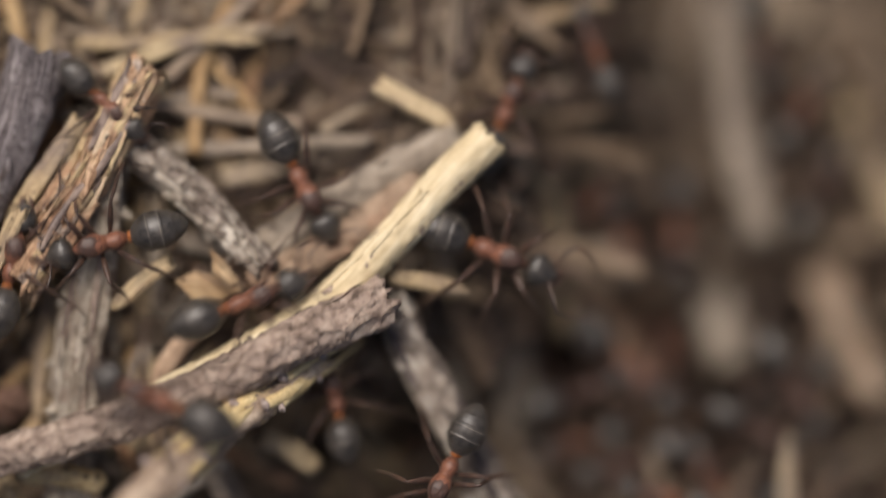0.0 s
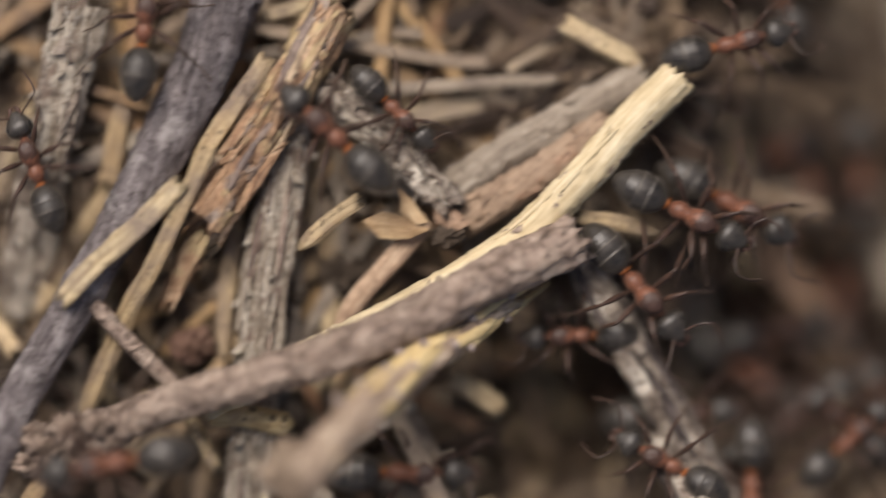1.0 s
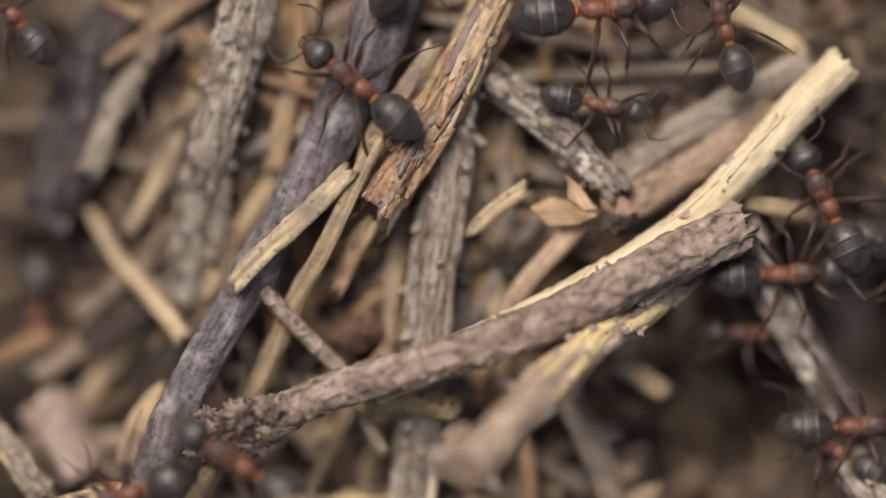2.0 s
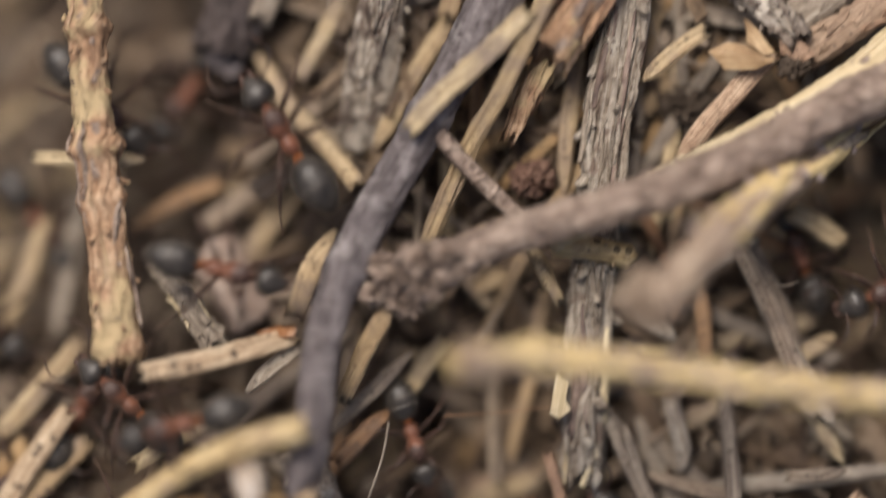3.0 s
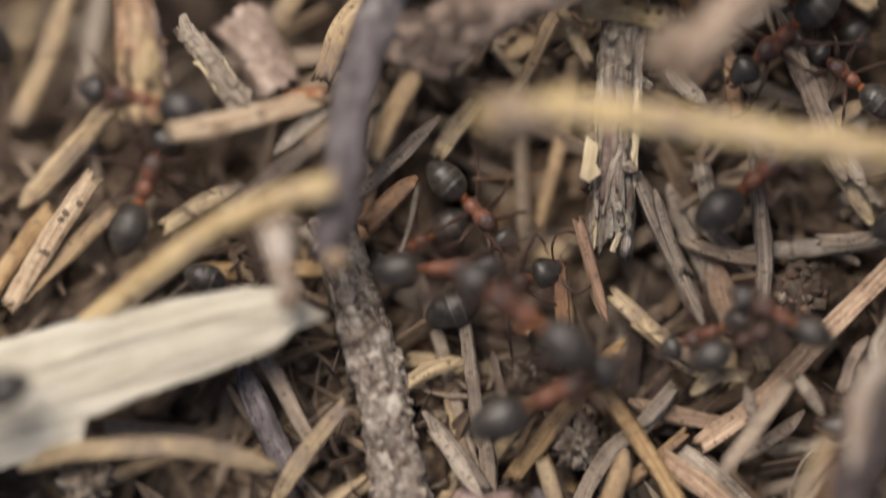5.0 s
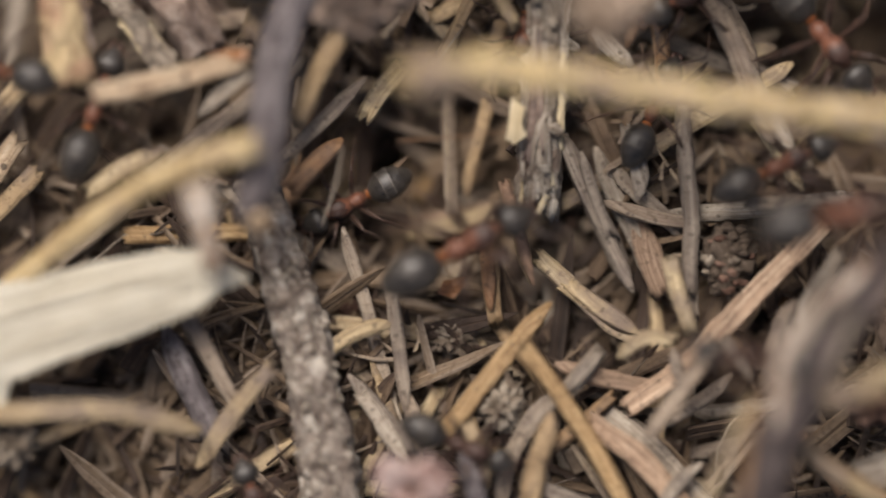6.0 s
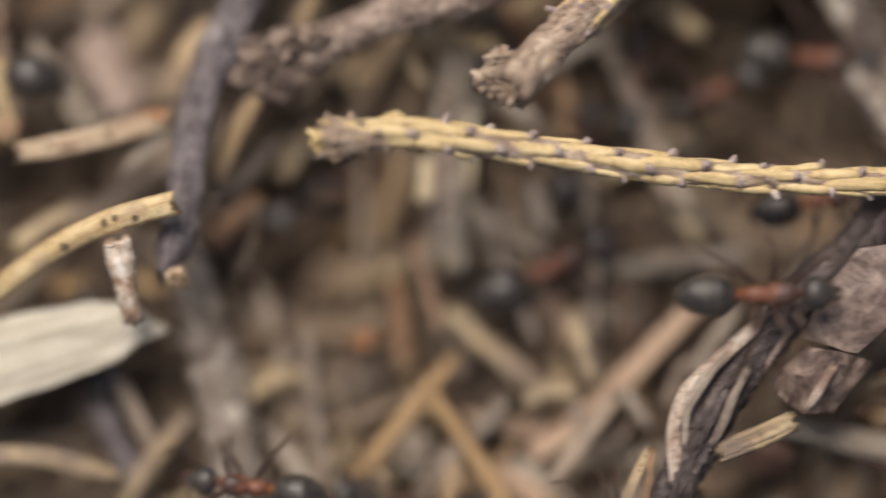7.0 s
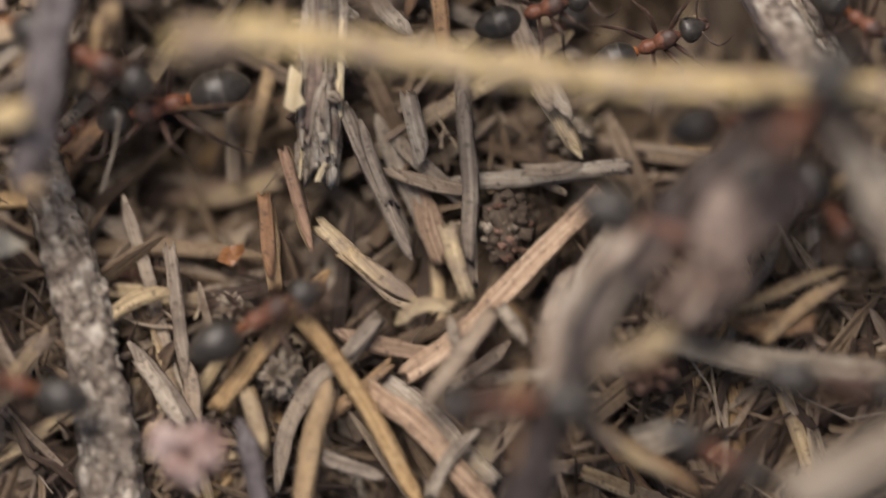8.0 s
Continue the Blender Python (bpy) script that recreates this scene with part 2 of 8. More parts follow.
wood_white = fibre_material("wood_white", [(0.0, (0.48, 0.43, 0.32)), (0.5, (0.68, 0.635, 0.51)), (1.0, (0.80, 0.765, 0.65))], grain=(0.07, 4.5), bump=0.10, blotch=0.25, rough=0.65, grain_strength=0.55, patch=(0.55, 160.0, (0.52, 0.46, 0.33), 0.2, 0.6))
wood_grey = fibre_material("wood_grey", [(0.0, (0.15, 0.12, 0.095)), (0.5, (0.34, 0.285, 0.225)), (1.0, (0.52, 0.46, 0.38))], grain=(0.2, 4.5), bump=0.08, blotch=0.35, pits=0.45)
needle_tan = fibre_material("needle_tan", [(0.0, (0.26, 0.185, 0.105)), (0.5, (0.52, 0.40, 0.235)), (1.0, (0.74, 0.62, 0.40))], grain=(0.12, 6.5), bump=0.07, spots=0.5, spot_scale=2.4, blotch=0.35, rough=0.5, spec=0.42, random_tint=0.45, grain_strength=0.7, patch=(0.46, 420.0, (0.20, 0.15, 0.12), 0.2, 0.85), pits=0.5, hue=(0.5, (0.44, 0.28, 0.15)))
needle_brown = fibre_material("needle_brown", [(0.0, (0.17, 0.095, 0.045)), (0.5, (0.37, 0.24, 0.125)), (1.0, (0.54, 0.39, 0.225))], grain=(0.12, 6.5), bump=0.07, spots=0.5, spot_scale=2.4, blotch=0.35, rough=0.48, spec=0.42, random_tint=0.45, grain_strength=0.7, patch=(0.47, 420.0, (0.13, 0.085, 0.06), 0.2, 0.75), pits=0.5, hue=(0.6, (0.36, 0.17, 0.085)))
needle_grey = fibre_material("needle_grey", [(0.0, (0.15, 0.117, 0.095)), (0.5, (0.37, 0.315, 0.25)), (1.0, (0.58, 0.515, 0.42))], grain=(0.12, 6.5), bump=0.07, spots=0.5, spot_scale=2.4, blotch=0.35, rough=0.65, spec=0.42, random_tint=0.45, grain_strength=0.7, patch=(0.47, 420.0, (0.12, 0.092, 0.078), 0.2, 0.7), pits=0.5, hue=(0.55, (0.36, 0.255, 0.17)))
needle_ochre = fibre_material("needle_ochre", [(0.0, (0.22, 0.125, 0.055)), (0.5, (0.46, 0.30, 0.145)), (1.0, (0.66, 0.49, 0.27))], grain=(0.12, 6.5), bump=0.07, spots=0.5, spot_scale=2.4, blotch=0.35, rough=0.5, spec=0.42, grain_strength=0.85, pits=0.5)
needle_salmon = fibre_material("needle_salmon", [(0.0, (0.25, 0.15, 0.10)), (0.5, (0.52, 0.365, 0.25)), (1.0, (0.72, 0.565, 0.41))], grain=(0.12, 6.5), bump=0.07, spots=0.5, spot_scale=2.4, blotch=0.35, rough=0.52, spec=0.42, grain_strength=0.85, pits=0.5)
needle_pink = fibre_material("needle_pink", [(0.0, (0.17, 0.11, 0.072)), (0.5, (0.37, 0.26, 0.18)), (1.0, (0.56, 0.43, 0.31))], grain=(0.12, 6.5), bump=0.07, spots=0.5, spot_scale=2.4, blotch=0.35, rough=0.6, spec=0.42, random_tint=0.45, grain_strength=0.7, patch=(0.55, 420.0, (0.20, 0.14, 0.11), 0.2, 0.7), pits=0.5, hue=(0.6, (0.44, 0.26, 0.17)))
litter_mix = fibre_material("litter_mix", [(0.0, (0.018, 0.013, 0.010)), (0.35, (0.070, 0.046, 0.033)), (0.6, (0.205, 0.146, 0.093)), (0.82, (0.27, 0.215, 0.165)), (1.0, (0.50, 0.40, 0.25))], grain=(0.11, 2.6), bump=0.05, spots=0.4, spot_scale=2.4, blotch=0.4, rough=0.65, random_tint=0.72, islands=True, grain_strength=0.6, pits=0.45)
husk_brown = fibre_material("husk_brown", [(0.0, (0.20, 0.12, 0.06)), (0.5, (0.42, 0.28, 0.15)), (1.0, (0.60, 0.45, 0.27))], grain=(0.3, 3.0), bump=0.05, rough=0.5, spec=0.4)
leaf_amber = fibre_material("leaf_amber", [(0.0, (0.17, 0.07, 0.028)), (0.5, (0.33, 0.15, 0.06)), (1.0, (0.46, 0.26, 0.11))], grain=(0.3, 2.0), bump=0.03, rough=0.35, spec=0.5)
clump_red = fibre_material("clump_red", [(0.0, (0.05, 0.028, 0.02)), (0.5, (0.16, 0.09, 0.065)), (1.0, (0.36, 0.24, 0.18))], grain=(2.0, 2.0), bump=0.1, rough=0.8, pits=0.7)
crumb = fibre_material("crumb", [(0.0, (0.03, 0.022, 0.016)), (0.5, (0.10, 0.075, 0.055)), (1.0, (0.24, 0.19, 0.15))], grain=(2.0, 2.0), bump=0.1, rough=0.9, random_tint=0.4, islands=True)
crumb_pale = fibre_material("crumb_pale", [(0.0, (0.06, 0.045, 0.034)), (0.45, (0.22, 0.175, 0.13)), (1.0, (0.60, 0.53, 0.43))], grain=(2.4, 2.4), bump=0.14, blotch=0.7, rough=0.9)


def soil_material():
    m, nodes, links, b = material("soil", 0.95, 0.15)
    co = nodes.new("ShaderNodeTexCoord")
    n1 = node(nodes, "ShaderNodeTexNoise", Scale=350.0, Detail=10.0, Roughness=0.7)
    n2 = node(nodes, "ShaderNodeTexVoronoi", Scale=1600.0)
    links.new(co.outputs["Object"], n1.inputs["Vector"])
    links.new(co.outputs["Object"], n2.inputs["Vector"])
    tone = ramp(nodes, [(0.3, (0.010, 0.007, 0.006)), (0.55, (0.034, 0.025, 0.019)), (0.75, (0.085, 0.064, 0.047))])
    links.new(n1.outputs[0], tone.inputs[0])
    links.new(tone.outputs[0], b.inputs["Base Color"])
    bp = node(nodes, "ShaderNodeBump", Strength=1.0, Distance=0.4 * MM)
    links.new(n2.outputs[0], bp.inputs["Height"])
    links.new(bp.outputs[0], b.inputs["Normal"])
    return m


soil = soil_material()


def shell_material(name, dark, light, rough, hair=0.0, spec=0.5):
    """An insect's hard shell: lines of fine dull down over a dark gloss."""
    m, nodes, links, b = material(name, rough, spec)
    co = nodes.new("ShaderNodeTexCoord")
    n1 = node(nodes, "ShaderNodeTexNoise", Scale=1500.0, Detail=5.0, Roughness=0.6)
    links.new(co.outputs["Object"], n1.inputs["Vector"])
    comb = nodes.new("ShaderNodeMapping")
    comb.inputs["Scale"].default_value = (2500, 15000, 15000)
    links.new(co.outputs["Object"], comb.inputs[0])
    n2 = node(nodes, "ShaderNodeTexNoise", Scale=1.0, Detail=3.0, Roughness=0.6)
    links.new(comb.outputs[0], n2.inputs["Vector"])
    both = nodes.new("ShaderNodeMix")
    both.inputs[0].default_value = 0.5
    links.new(n1.outputs[0], both.inputs[2])
    links.new(n2.outputs[0], both.inputs[3])
    tone = ramp(nodes, [(0.38, dark), (0.64, light)])
    links.new(both.outputs[0], tone.inputs[0])
    links.new(tone.outputs[0], b.inputs["Base Color"])
    rr = nodes.new("ShaderNodeMapRange")
    rr.inputs[1].default_value, rr.inputs[2].default_value = 0.35, 0.65
    rr.inputs[3].default_value, rr.inputs[4].default_value = rough - 0.08, rough + 0.14
    links.new(both.outputs[0], rr.inputs[0])
    links.new(rr.outputs[0], b.inputs["Roughness"])
    bp = node(nodes, "ShaderNodeBump", Strength=0.6, Distance=0.03 * MM)
    links.new(n2.outputs[0], bp.inputs["Height"])
    links.new(bp.outputs[0], b.inputs["Normal"])
    b.inputs["Sheen Weight"].default_value = hair
    b.inputs["Sheen Roughness"].default_value = 0.45
    b.inputs["Sheen Tint"].default_value = (0.8, 0.74, 0.66, 1)
    return m


ant_black = shell_material("ant_black", (0.012, 0.0102, 0.0085), (0.056, 0.047, 0.039), 0.34, 0.10, spec=0.55)
ant_band = shell_material("ant_band", (0.05, 0.043, 0.036), (0.15, 0.128, 0.105), 0.5, 0.1)
ant_red = shell_material("ant_red", (0.045, 0.018, 0.013), (0.26, 0.098, 0.050), 0.46, 0.12)
ant_orange = shell_material("ant_orange", (0.17, 0.046, 0.010), (0.46, 0.15, 0.034), 0.38, 0.1)
ant_dusky = shell_material("ant_dusky", (0.028, 0.014, 0.010), (0.075, 0.034, 0.022), 0.5, 0.05)
ant_leg = shell_material("ant_leg", (0.016, 0.010, 0.008), (0.085, 0.042, 0.026), 0.38, 0.12)
ant_eye = shell_material("ant_eye", (0.006, 0.006, 0.006), (0.012, 0.012, 0.012), 0.18)
ant_foot = shell_material("ant_foot", (0.05, 0.03, 0.02), (0.12, 0.07, 0.045), 0.45, 0.1)


# ---- shape builders, all in millimetres ----
def spine(points, step):
    """A smooth line through the points, in even steps."""
    p = [Vector(q) for q in points]
    if len(p) == 2:
        p = [p[0], (p[0] + p[1]) / 2, p[1]]
    p = [2 * p[0] - p[1], *p, 2 * p[-1] - p[-2]]
    out = []
    for i in range(1, len(p) - 2):
        n = max(2, int((p[i + 1] - p[i]).length / step))
        for k in range(n):
            t = k / n
            a, b, c, d = p[i - 1], p[i], p[i + 1], p[i + 2]
            out.append(0.5 * (2 * b + (c - a) * t + (2 * a - 5 * b + 4 * c - d) * t * t + (3 * b - a - 3 * c + d) * t ** 3))
    out.append(p[-2])
    return out


def tube_data(line, radius, seg, flat=1.0, lump=0.0, lump_size=1.0, ridge=0.0, ridges=5, seed=0, twist=0.0, jag=(0.0, 0.0), groove=0.0, box=1.0, grit=0.0, grit_size=0.3):
    """Vertices, faces and grain map of a rough, tapering tube along a line. radius(t): millimetres at 0..1."""
    n = len(line)
    verts, faces, uv = [], [], []
    run, total = [0.0], 0.0
    for a, b in zip(line, line[1:]):
        total += (b - a).length
        run.append(total)
    rnd = random.Random(seed)
    off = Vector((rnd.uniform(0, 90), rnd.uniform(0, 90), rnd.uniform(0, 90)))
    teeth = [rnd.uniform(-1, 1) for _ in range(seg)]
    for i in range(n):
        t = run[i] / total
        tang = (line[min(i + 1, n - 1)] - line[max(i - 1, 0)]).normalized()
        up = Vector((0, 0, 1)) - tang.z * tang
        if up.length < 0.05:
            up = Vector((0, 1, 0)) - tang.y * tang
        up.normalize()
        side = tang.cross(up)
        r0 = radius(t)
        for k in range(seg):
            a = 2 * math.pi * k / seg
            c, s = math.cos(a), math.sin(a)
            r = r0
            if lump:
                r *= 1 + lump * noise.noise(Vector((run[i] / lump_size, c * 1.3, s * 1.3)) + off) + 0.5 * lump * noise.noise(Vector((run[i] / lump_size * 2.7, c * 2.6, s * 2.6)) + off)
            if ridge:
                r *= 1 + ridge * noise.noise(Vector((run[i] * 0.18, c * ridges * 0.5, s * ridges * 0.5)) + off)
            if grit:
                q = Vector((run[i], c * r0, s * r0)) / grit_size + off
                r += grit * grit_size * (noise.noise(q) + 0.5 * noise.noise(q * 2.3))
            h = flat
            ang = a + twist * t
            ca, sa = math.cos(ang), math.sin(ang)
            if box != 1.0:
                ca, sa = math.copysign(abs(ca) ** box, ca), math.copysign(abs(sa) ** box, sa)
            gr = 1 - groove * math.exp(-((ca / 0.22) ** 2)) if sa > 0 else 1.0
            v = line[i] + side * (r * ca) + up * (r * sa * h * gr)
            if i == 0 and jag[0]:
                v = v + tang * (teeth[k] * jag[0])
            if i == n - 1 and jag[1]:
                v = v + tang * (teeth[k] * jag[1])
            verts.append(v)
            uv.append((run[i], 2 * math.pi * r0 * k / seg))
    for i in range(n - 1):
        for k in range(seg):
            k2 = (k + 1) % seg
            faces.append((i * seg + k, i * seg + k2, (i + 1) * seg + k2, (i + 1) * seg + k))
    for end, ring, tang in ((0, 0, line[0] - line[1]), (1, n - 1, line[-1] - line[-2])):
        c = sum((verts[ring * seg + k] for k in range(seg)), Vector()) / seg
        verts.append(c + tang.normalized() * (-0.35 * jag[end] if jag[end] else 0.12 * radius(end)))
        uv.append((run[ring] + 0.3, 0))
        m = len(verts) - 1
        for k in range(seg):
            k2 = (k + 1) % seg
            faces.append((m, ring * seg + k2, ring * seg + k) if end == 0 else (m, ring * seg + k, ring * seg + k2))
    return verts, faces, uv


def mesh_of(name, data, mat, smooth=True, origin=None):
    """A mesh from millimetres, around its origin."""
    verts, faces, uv = data
    origin = Vector(origin or (0, 0, 0))
    me = bpy.data.meshes.new(name)
    me.from_pydata([((v[0] - origin.x) * MM, (v[1] - origin.y) * MM, (v[2] - origin.z) * MM) for v in verts], [], faces)
    layer = me.uv_layers.new(name="grain")
    idx = np.empty(len(me.loops), dtype=np.int32)
    me.loops.foreach_get("vertex_index", idx)
    layer.data.foreach_set("uv", np.asarray(uv, dtype=np.float32)[idx].ravel())
    me.polygons.foreach_set("use_smooth", np.full(len(me.polygons), smooth))
    me.materials.append(mat)
    me.update()
    return me


def part(name, data, mat, parent, label="", at=None, smooth=True):
    """One mesh under a thing or a part; its place is in its parent's space, in millimetres."""
    ob = new(name, mesh_of(name, data, mat, smooth) if isinstance(data, tuple) else data)
    ob.parent = parent
    if at is not None:
        ob.matrix_basis = at
    if label:
        tagged(ob, label)
    return ob


def joined(*many):
    """Several pieces of one part as one set of vertices, faces and map."""
    verts, faces, uv = [], [], []
    for v, f, u in many:
        n = len(verts)
        verts += list(v)
        faces += [tuple(i + n for i in q) for q in f]
        uv += list(u)
    return verts, faces, uv


SEED = [10]
STICKS = {}


def middle(points):
    return sum((Vector(p) for p in points), Vector()) / len(points)


def stick(name, points, r0, r1, mat, label, category="twig", group="", seg=36, step=0.15, lump=0.22, lump_size=1.6, ridge=0.16, ridges=5,
          flat=0.85, jag=(0.35, 0.35), knots=(), tip=0.0, grit=0.32):
    """A twig or branch with rough bark, thickness r0 to r1, knots as (place 0..1, swelling)."""
    SEED[0] += 1
    line = spine(points, step)

    def radius(t):
        r = r0 + (r1 - r0) * t
        for place, swell in knots:
            r += swell * math.exp(-((t - place) / 0.022) ** 2)
        if tip:
            r *= min(1.0, 0.25 + (1 - t) / tip)
        return r
    c = middle(points)
    data = tube_data(line, radius, seg, flat, lump, lump_size, ridge, ridges, SEED[0], 0.6, jag, grit=grit if seg > 20 else 0.0)
    ob = new(name, mesh_of(name, data, mat, True, c))
    ob.location = c * MM
    STICKS[ob.name] = (line, radius, flat, c)
    return tagged(ob, label, category, group)


def needle(points, width, mat, label="", flat=0.42, name="pine_needle", groove=0.55, blunt=0.0, group="needles on the nest"):
    """A dry conifer needle: flat, grooved along its length, tapering to its tips."""
    SEED[0] += 1
    rnd = random.Random(SEED[0])
    line = spine(points, 0.35)
    if rnd.random() < 0.9:
        line = [q + Vector((noise.noise(q * 0.25), noise.noise(q * 0.25 + Vector((7, 3, 1))), 0.4 * noise.noise(q * 0.3))) * 0.22 for q in line]
    r = 0.44 * width

    sharp = 0 if blunt else rnd.choice((1, 1, 2))
    length = sum((b - a).length for a, b in zip(line, line[1:]))
    reach = min(0.3, rnd.uniform(0.5, 1.6) / length)

    def radius(t):
        w = 1.0 - 0.12 * abs(2 * t - 1)
        if sharp == 1 and t > 1 - reach:
            w *= 0.26 + 0.74 * ((1 - t) / reach) ** 0.7
        if sharp == 2 and t < reach:
            w *= 0.26 + 0.74 * (t / reach) ** 0.7
        return r * w
    c = middle(points)
    jag = ((0.0 if sharp == 2 else 0.28), (0.0 if sharp == 1 else 0.28))
    data = tube_data(line, radius, 24, flat, 0.16, 1.3, 0.34, 13, SEED[0], rnd.uniform(-0.6, 0.6), jag, groove, 0.7, 0.12, 0.25)
    ob = new(name, mesh_of(name, data, mat, True, c))
    ob.location = c * MM
    return tagged(ob, label, "needle", group)


def chip(name, outline, thick, z_of, mat, label, category, grain_dir=(1, 0), bow=0.0, relief=0.08, cell=0.35):
    """A flat splinter or scale: an outline in plan, with real thickness, fibres and an uneven face."""
    SEED[0] += 1
    bm = bmesh.new()
    c = sum((Vector(p) for p in outline), Vector((0, 0))) / len(outline)
    pts = []
    for a, b in zip(outline, [*outline[1:], outline[0]]):
        a, b = Vector(a), Vector(b)
        n = max(1, int((b - a).length / 0.5))
        for k in range(n):
            q = a + (b - a) * k / n
            q += Vector((noise.noise(Vector((q.x, q.y, SEED[0])) * 1.3), noise.noise(Vector((q.y, q.x, SEED[0] + 5)) * 1.3))) * 0.12
            pts.append(q)
    face = bm.faces.new([bm.verts.new((p.x, p.y, 0)) for p in pts])
    bmesh.ops.triangulate(bm, faces=[face])
    bmesh.ops.subdivide_edges(bm, edges=[e for e in bm.edges if e.calc_length() > cell * 2.5], cuts=2, use_grid_fill=True)
    bmesh.ops.triangulate(bm, faces=bm.faces[:])
    low = bmesh.ops.extrude_face_region(bm, geom=bm.faces[:])
    lower = {v for v in low["geom"] if isinstance(v, bmesh.types.BMVert)}
    gx, gy = Vector(grain_dir).normalized()
    for v in bm.verts:
        u, w = v.co.x * gx + v.co.y * gy, -v.co.x * gy + v.co.y * gx
        wc = -c.x * gy + c.y * gx
        z = z_of(v.co.x, v.co.y) - bow * (w - wc) ** 2
        z += relief * noise.noise(Vector((u * 0.25, w * 2.2, SEED[0])))
        if v in lower:
            z -= thick * (0.8 + 0.4 * noise.noise(Vector((u, w, 3.0))))
        v.co.z = z
    bmesh.ops.recalc_face_normals(bm, faces=bm.faces[:])
    origin = Vector((c.x, c.y, z_of(c.x, c.y)))
    layer = bm.loops.layers.uv.new("grain")
    for f in bm.faces:
        for lp in f.loops:
            x, y = lp.vert.co.x, lp.vert.co.y
            lp[layer].uv = (x * gx + y * gy, -x * gy + y * gx + lp.vert.co.z)
    for v in bm.verts:
        v.co = (v.co - origin) * MM
    me = bpy.data.meshes.new(name)
    bm.to_mesh(me)
    bm.free()
    me.materials.append(mat)
    ob = new(name, me)
    ob.location = origin * MM
    return tagged(ob, label, category)


def lump_data(rx, ry, rz, rough=0.2, size=1.0, seed=0, rings=14, seg=18):
    """An uneven rounded body round the origin."""
    verts, faces, uv = [], [], []
    for i in range(rings + 1):
        a = math.pi * i / rings
        for k in range(seg):
            b = 2 * math.pi * k / seg
            d = Vector((math.sin(a) * math.cos(b), math.sin(a) * math.sin(b), math.cos(a)))
            r = 1 + rough * noise.noise(d * 2.2 / size + Vector((seed, 0, 0))) + 0.5 * rough * noise.noise(d * 6 / size + Vector((0, seed, 0)))
            verts.append(Vector((d.x * rx * r, d.y * ry * r, d.z * rz * r)))
            uv.append((b * rx, a * rz))
    for i in range(rings):
        for k in range(seg):
            k2 = (k + 1) % seg
            faces.append((i * seg + k, (i + 1) * seg + k, (i + 1) * seg + k2, i * seg + k2))
    return verts, faces, uv


def small_piece(name, kind, seed, mat):
    """A shared mesh for small bark pieces: a thin curled flake or a stubby peg, pointing along z."""
    rnd = random.Random(seed)
    if kind == "peg":
        h = rnd.uniform(0.18, 0.5)
        line = [Vector((0.1 * t * t, 0, h * t)) for t in (0, 0.3, 0.6, 0.85, 1.0)]
        rs = (0.24, 0.19, 0.15, 0.14, 0.09)
        data = tube_data(line, lambda t: rs[min(4, int(round(t * 4)))], 7, 0.8, 0.2, 0.4, seed=seed, jag=(0.0, 0.06))
    else:
        nx, ny, verts, faces, uv = 5, 4, [], [], []
        lx, ly = rnd.uniform(0.32, 0.75), rnd.uniform(0.14, 0.28)
        for low in (0, 1):
            for i in range(nx):
                for j in range(ny):
                    u, v = i / (nx - 1) - 0.5, j / (ny - 1) - 0.5
                    edge = 1 + 0.35 * noise.noise(Vector((u * 3, v * 3, seed)))
                    z = 0.35 * u * u * lx + 0.10 * noise.noise(Vector((u * 4, v * 4, seed + 3))) - 0.8 * v * v * ly - 0.07 * low
                    verts.append(Vector((u * lx * 2 * edge, v * ly * 2 * edge, z + 0.06)))
                    uv.append((u * lx * 2 + seed, v * ly * 2 + seed))
        n = nx * ny
        for i in range(nx - 1):
            for j in range(ny - 1):
                a = i * ny + j
                faces.append((a, a + ny, a + ny + 1, a + 1))
                faces.append((n + a, n + a + 1, n + a + ny + 1, n + a + ny))
        rim = [i * ny for i in range(nx)] + [(nx - 1) * ny + j for j in range(1, ny)] + [i * ny + ny - 1 for i in range(nx - 2, -1, -1)] + [j for j in range(ny - 2, 0, -1)]
        for a, b in zip(rim, rim[1:] + rim[:1]):
            faces.append((a, n + a, n + b, b))
        data = (verts, faces, uv)
    return mesh_of(name, data, mat, kind == "peg")


def dress(ob, name, kind, count, mat, seed, span=(0.03, 0.97), size=(0.8, 1.3), spread=1.2, lean=0.5):
    """Sets small bark pieces on a twig, on the side that is open to the sky, as parts of it."""
    line, radius, flat, c = STICKS[ob.name]
    rnd = random.Random(seed)
    meshes = [small_piece(name, kind, seed * 10 + k, mat) for k in range(4)]
    for k in range(count):
        t = span[0] + (span[1] - span[0]) * (k + rnd.random()) / count
        i = min(len(line) - 2, max(1, int(t * (len(line) - 1))))
        tang = (line[i + 1] - line[i - 1]).normalized()
        up = (Vector((0, 0, 1)) - tang.z * tang).normalized()
        side = tang.cross(up)
        a = rnd.uniform(-spread, spread)
        r = radius(t) * 0.93
        out = (up * math.cos(a) + side * math.sin(a)).normalized()
        place = line[i] + side * (r * math.sin(a)) + up * (r * flat * math.cos(a)) - c
        z = (out + tang * lean * rnd.uniform(0.3, 1.2) if kind == "peg" else out).normalized()
        x = (tang - tang.dot(z) * z).normalized()
        y = z.cross(x)
        m = Matrix((x, y, z)).transposed().to_4x4()
        s = rnd.uniform(*size)
        child = part(name, rnd.choice(meshes), None, ob)
        child.matrix_basis = Matrix.Translation(place * MM) @ m @ Matrix.Rotation(rnd.uniform(-0.5, 0.5), 4, "Z") @ Matrix.Diagonal((s, s, s, 1))


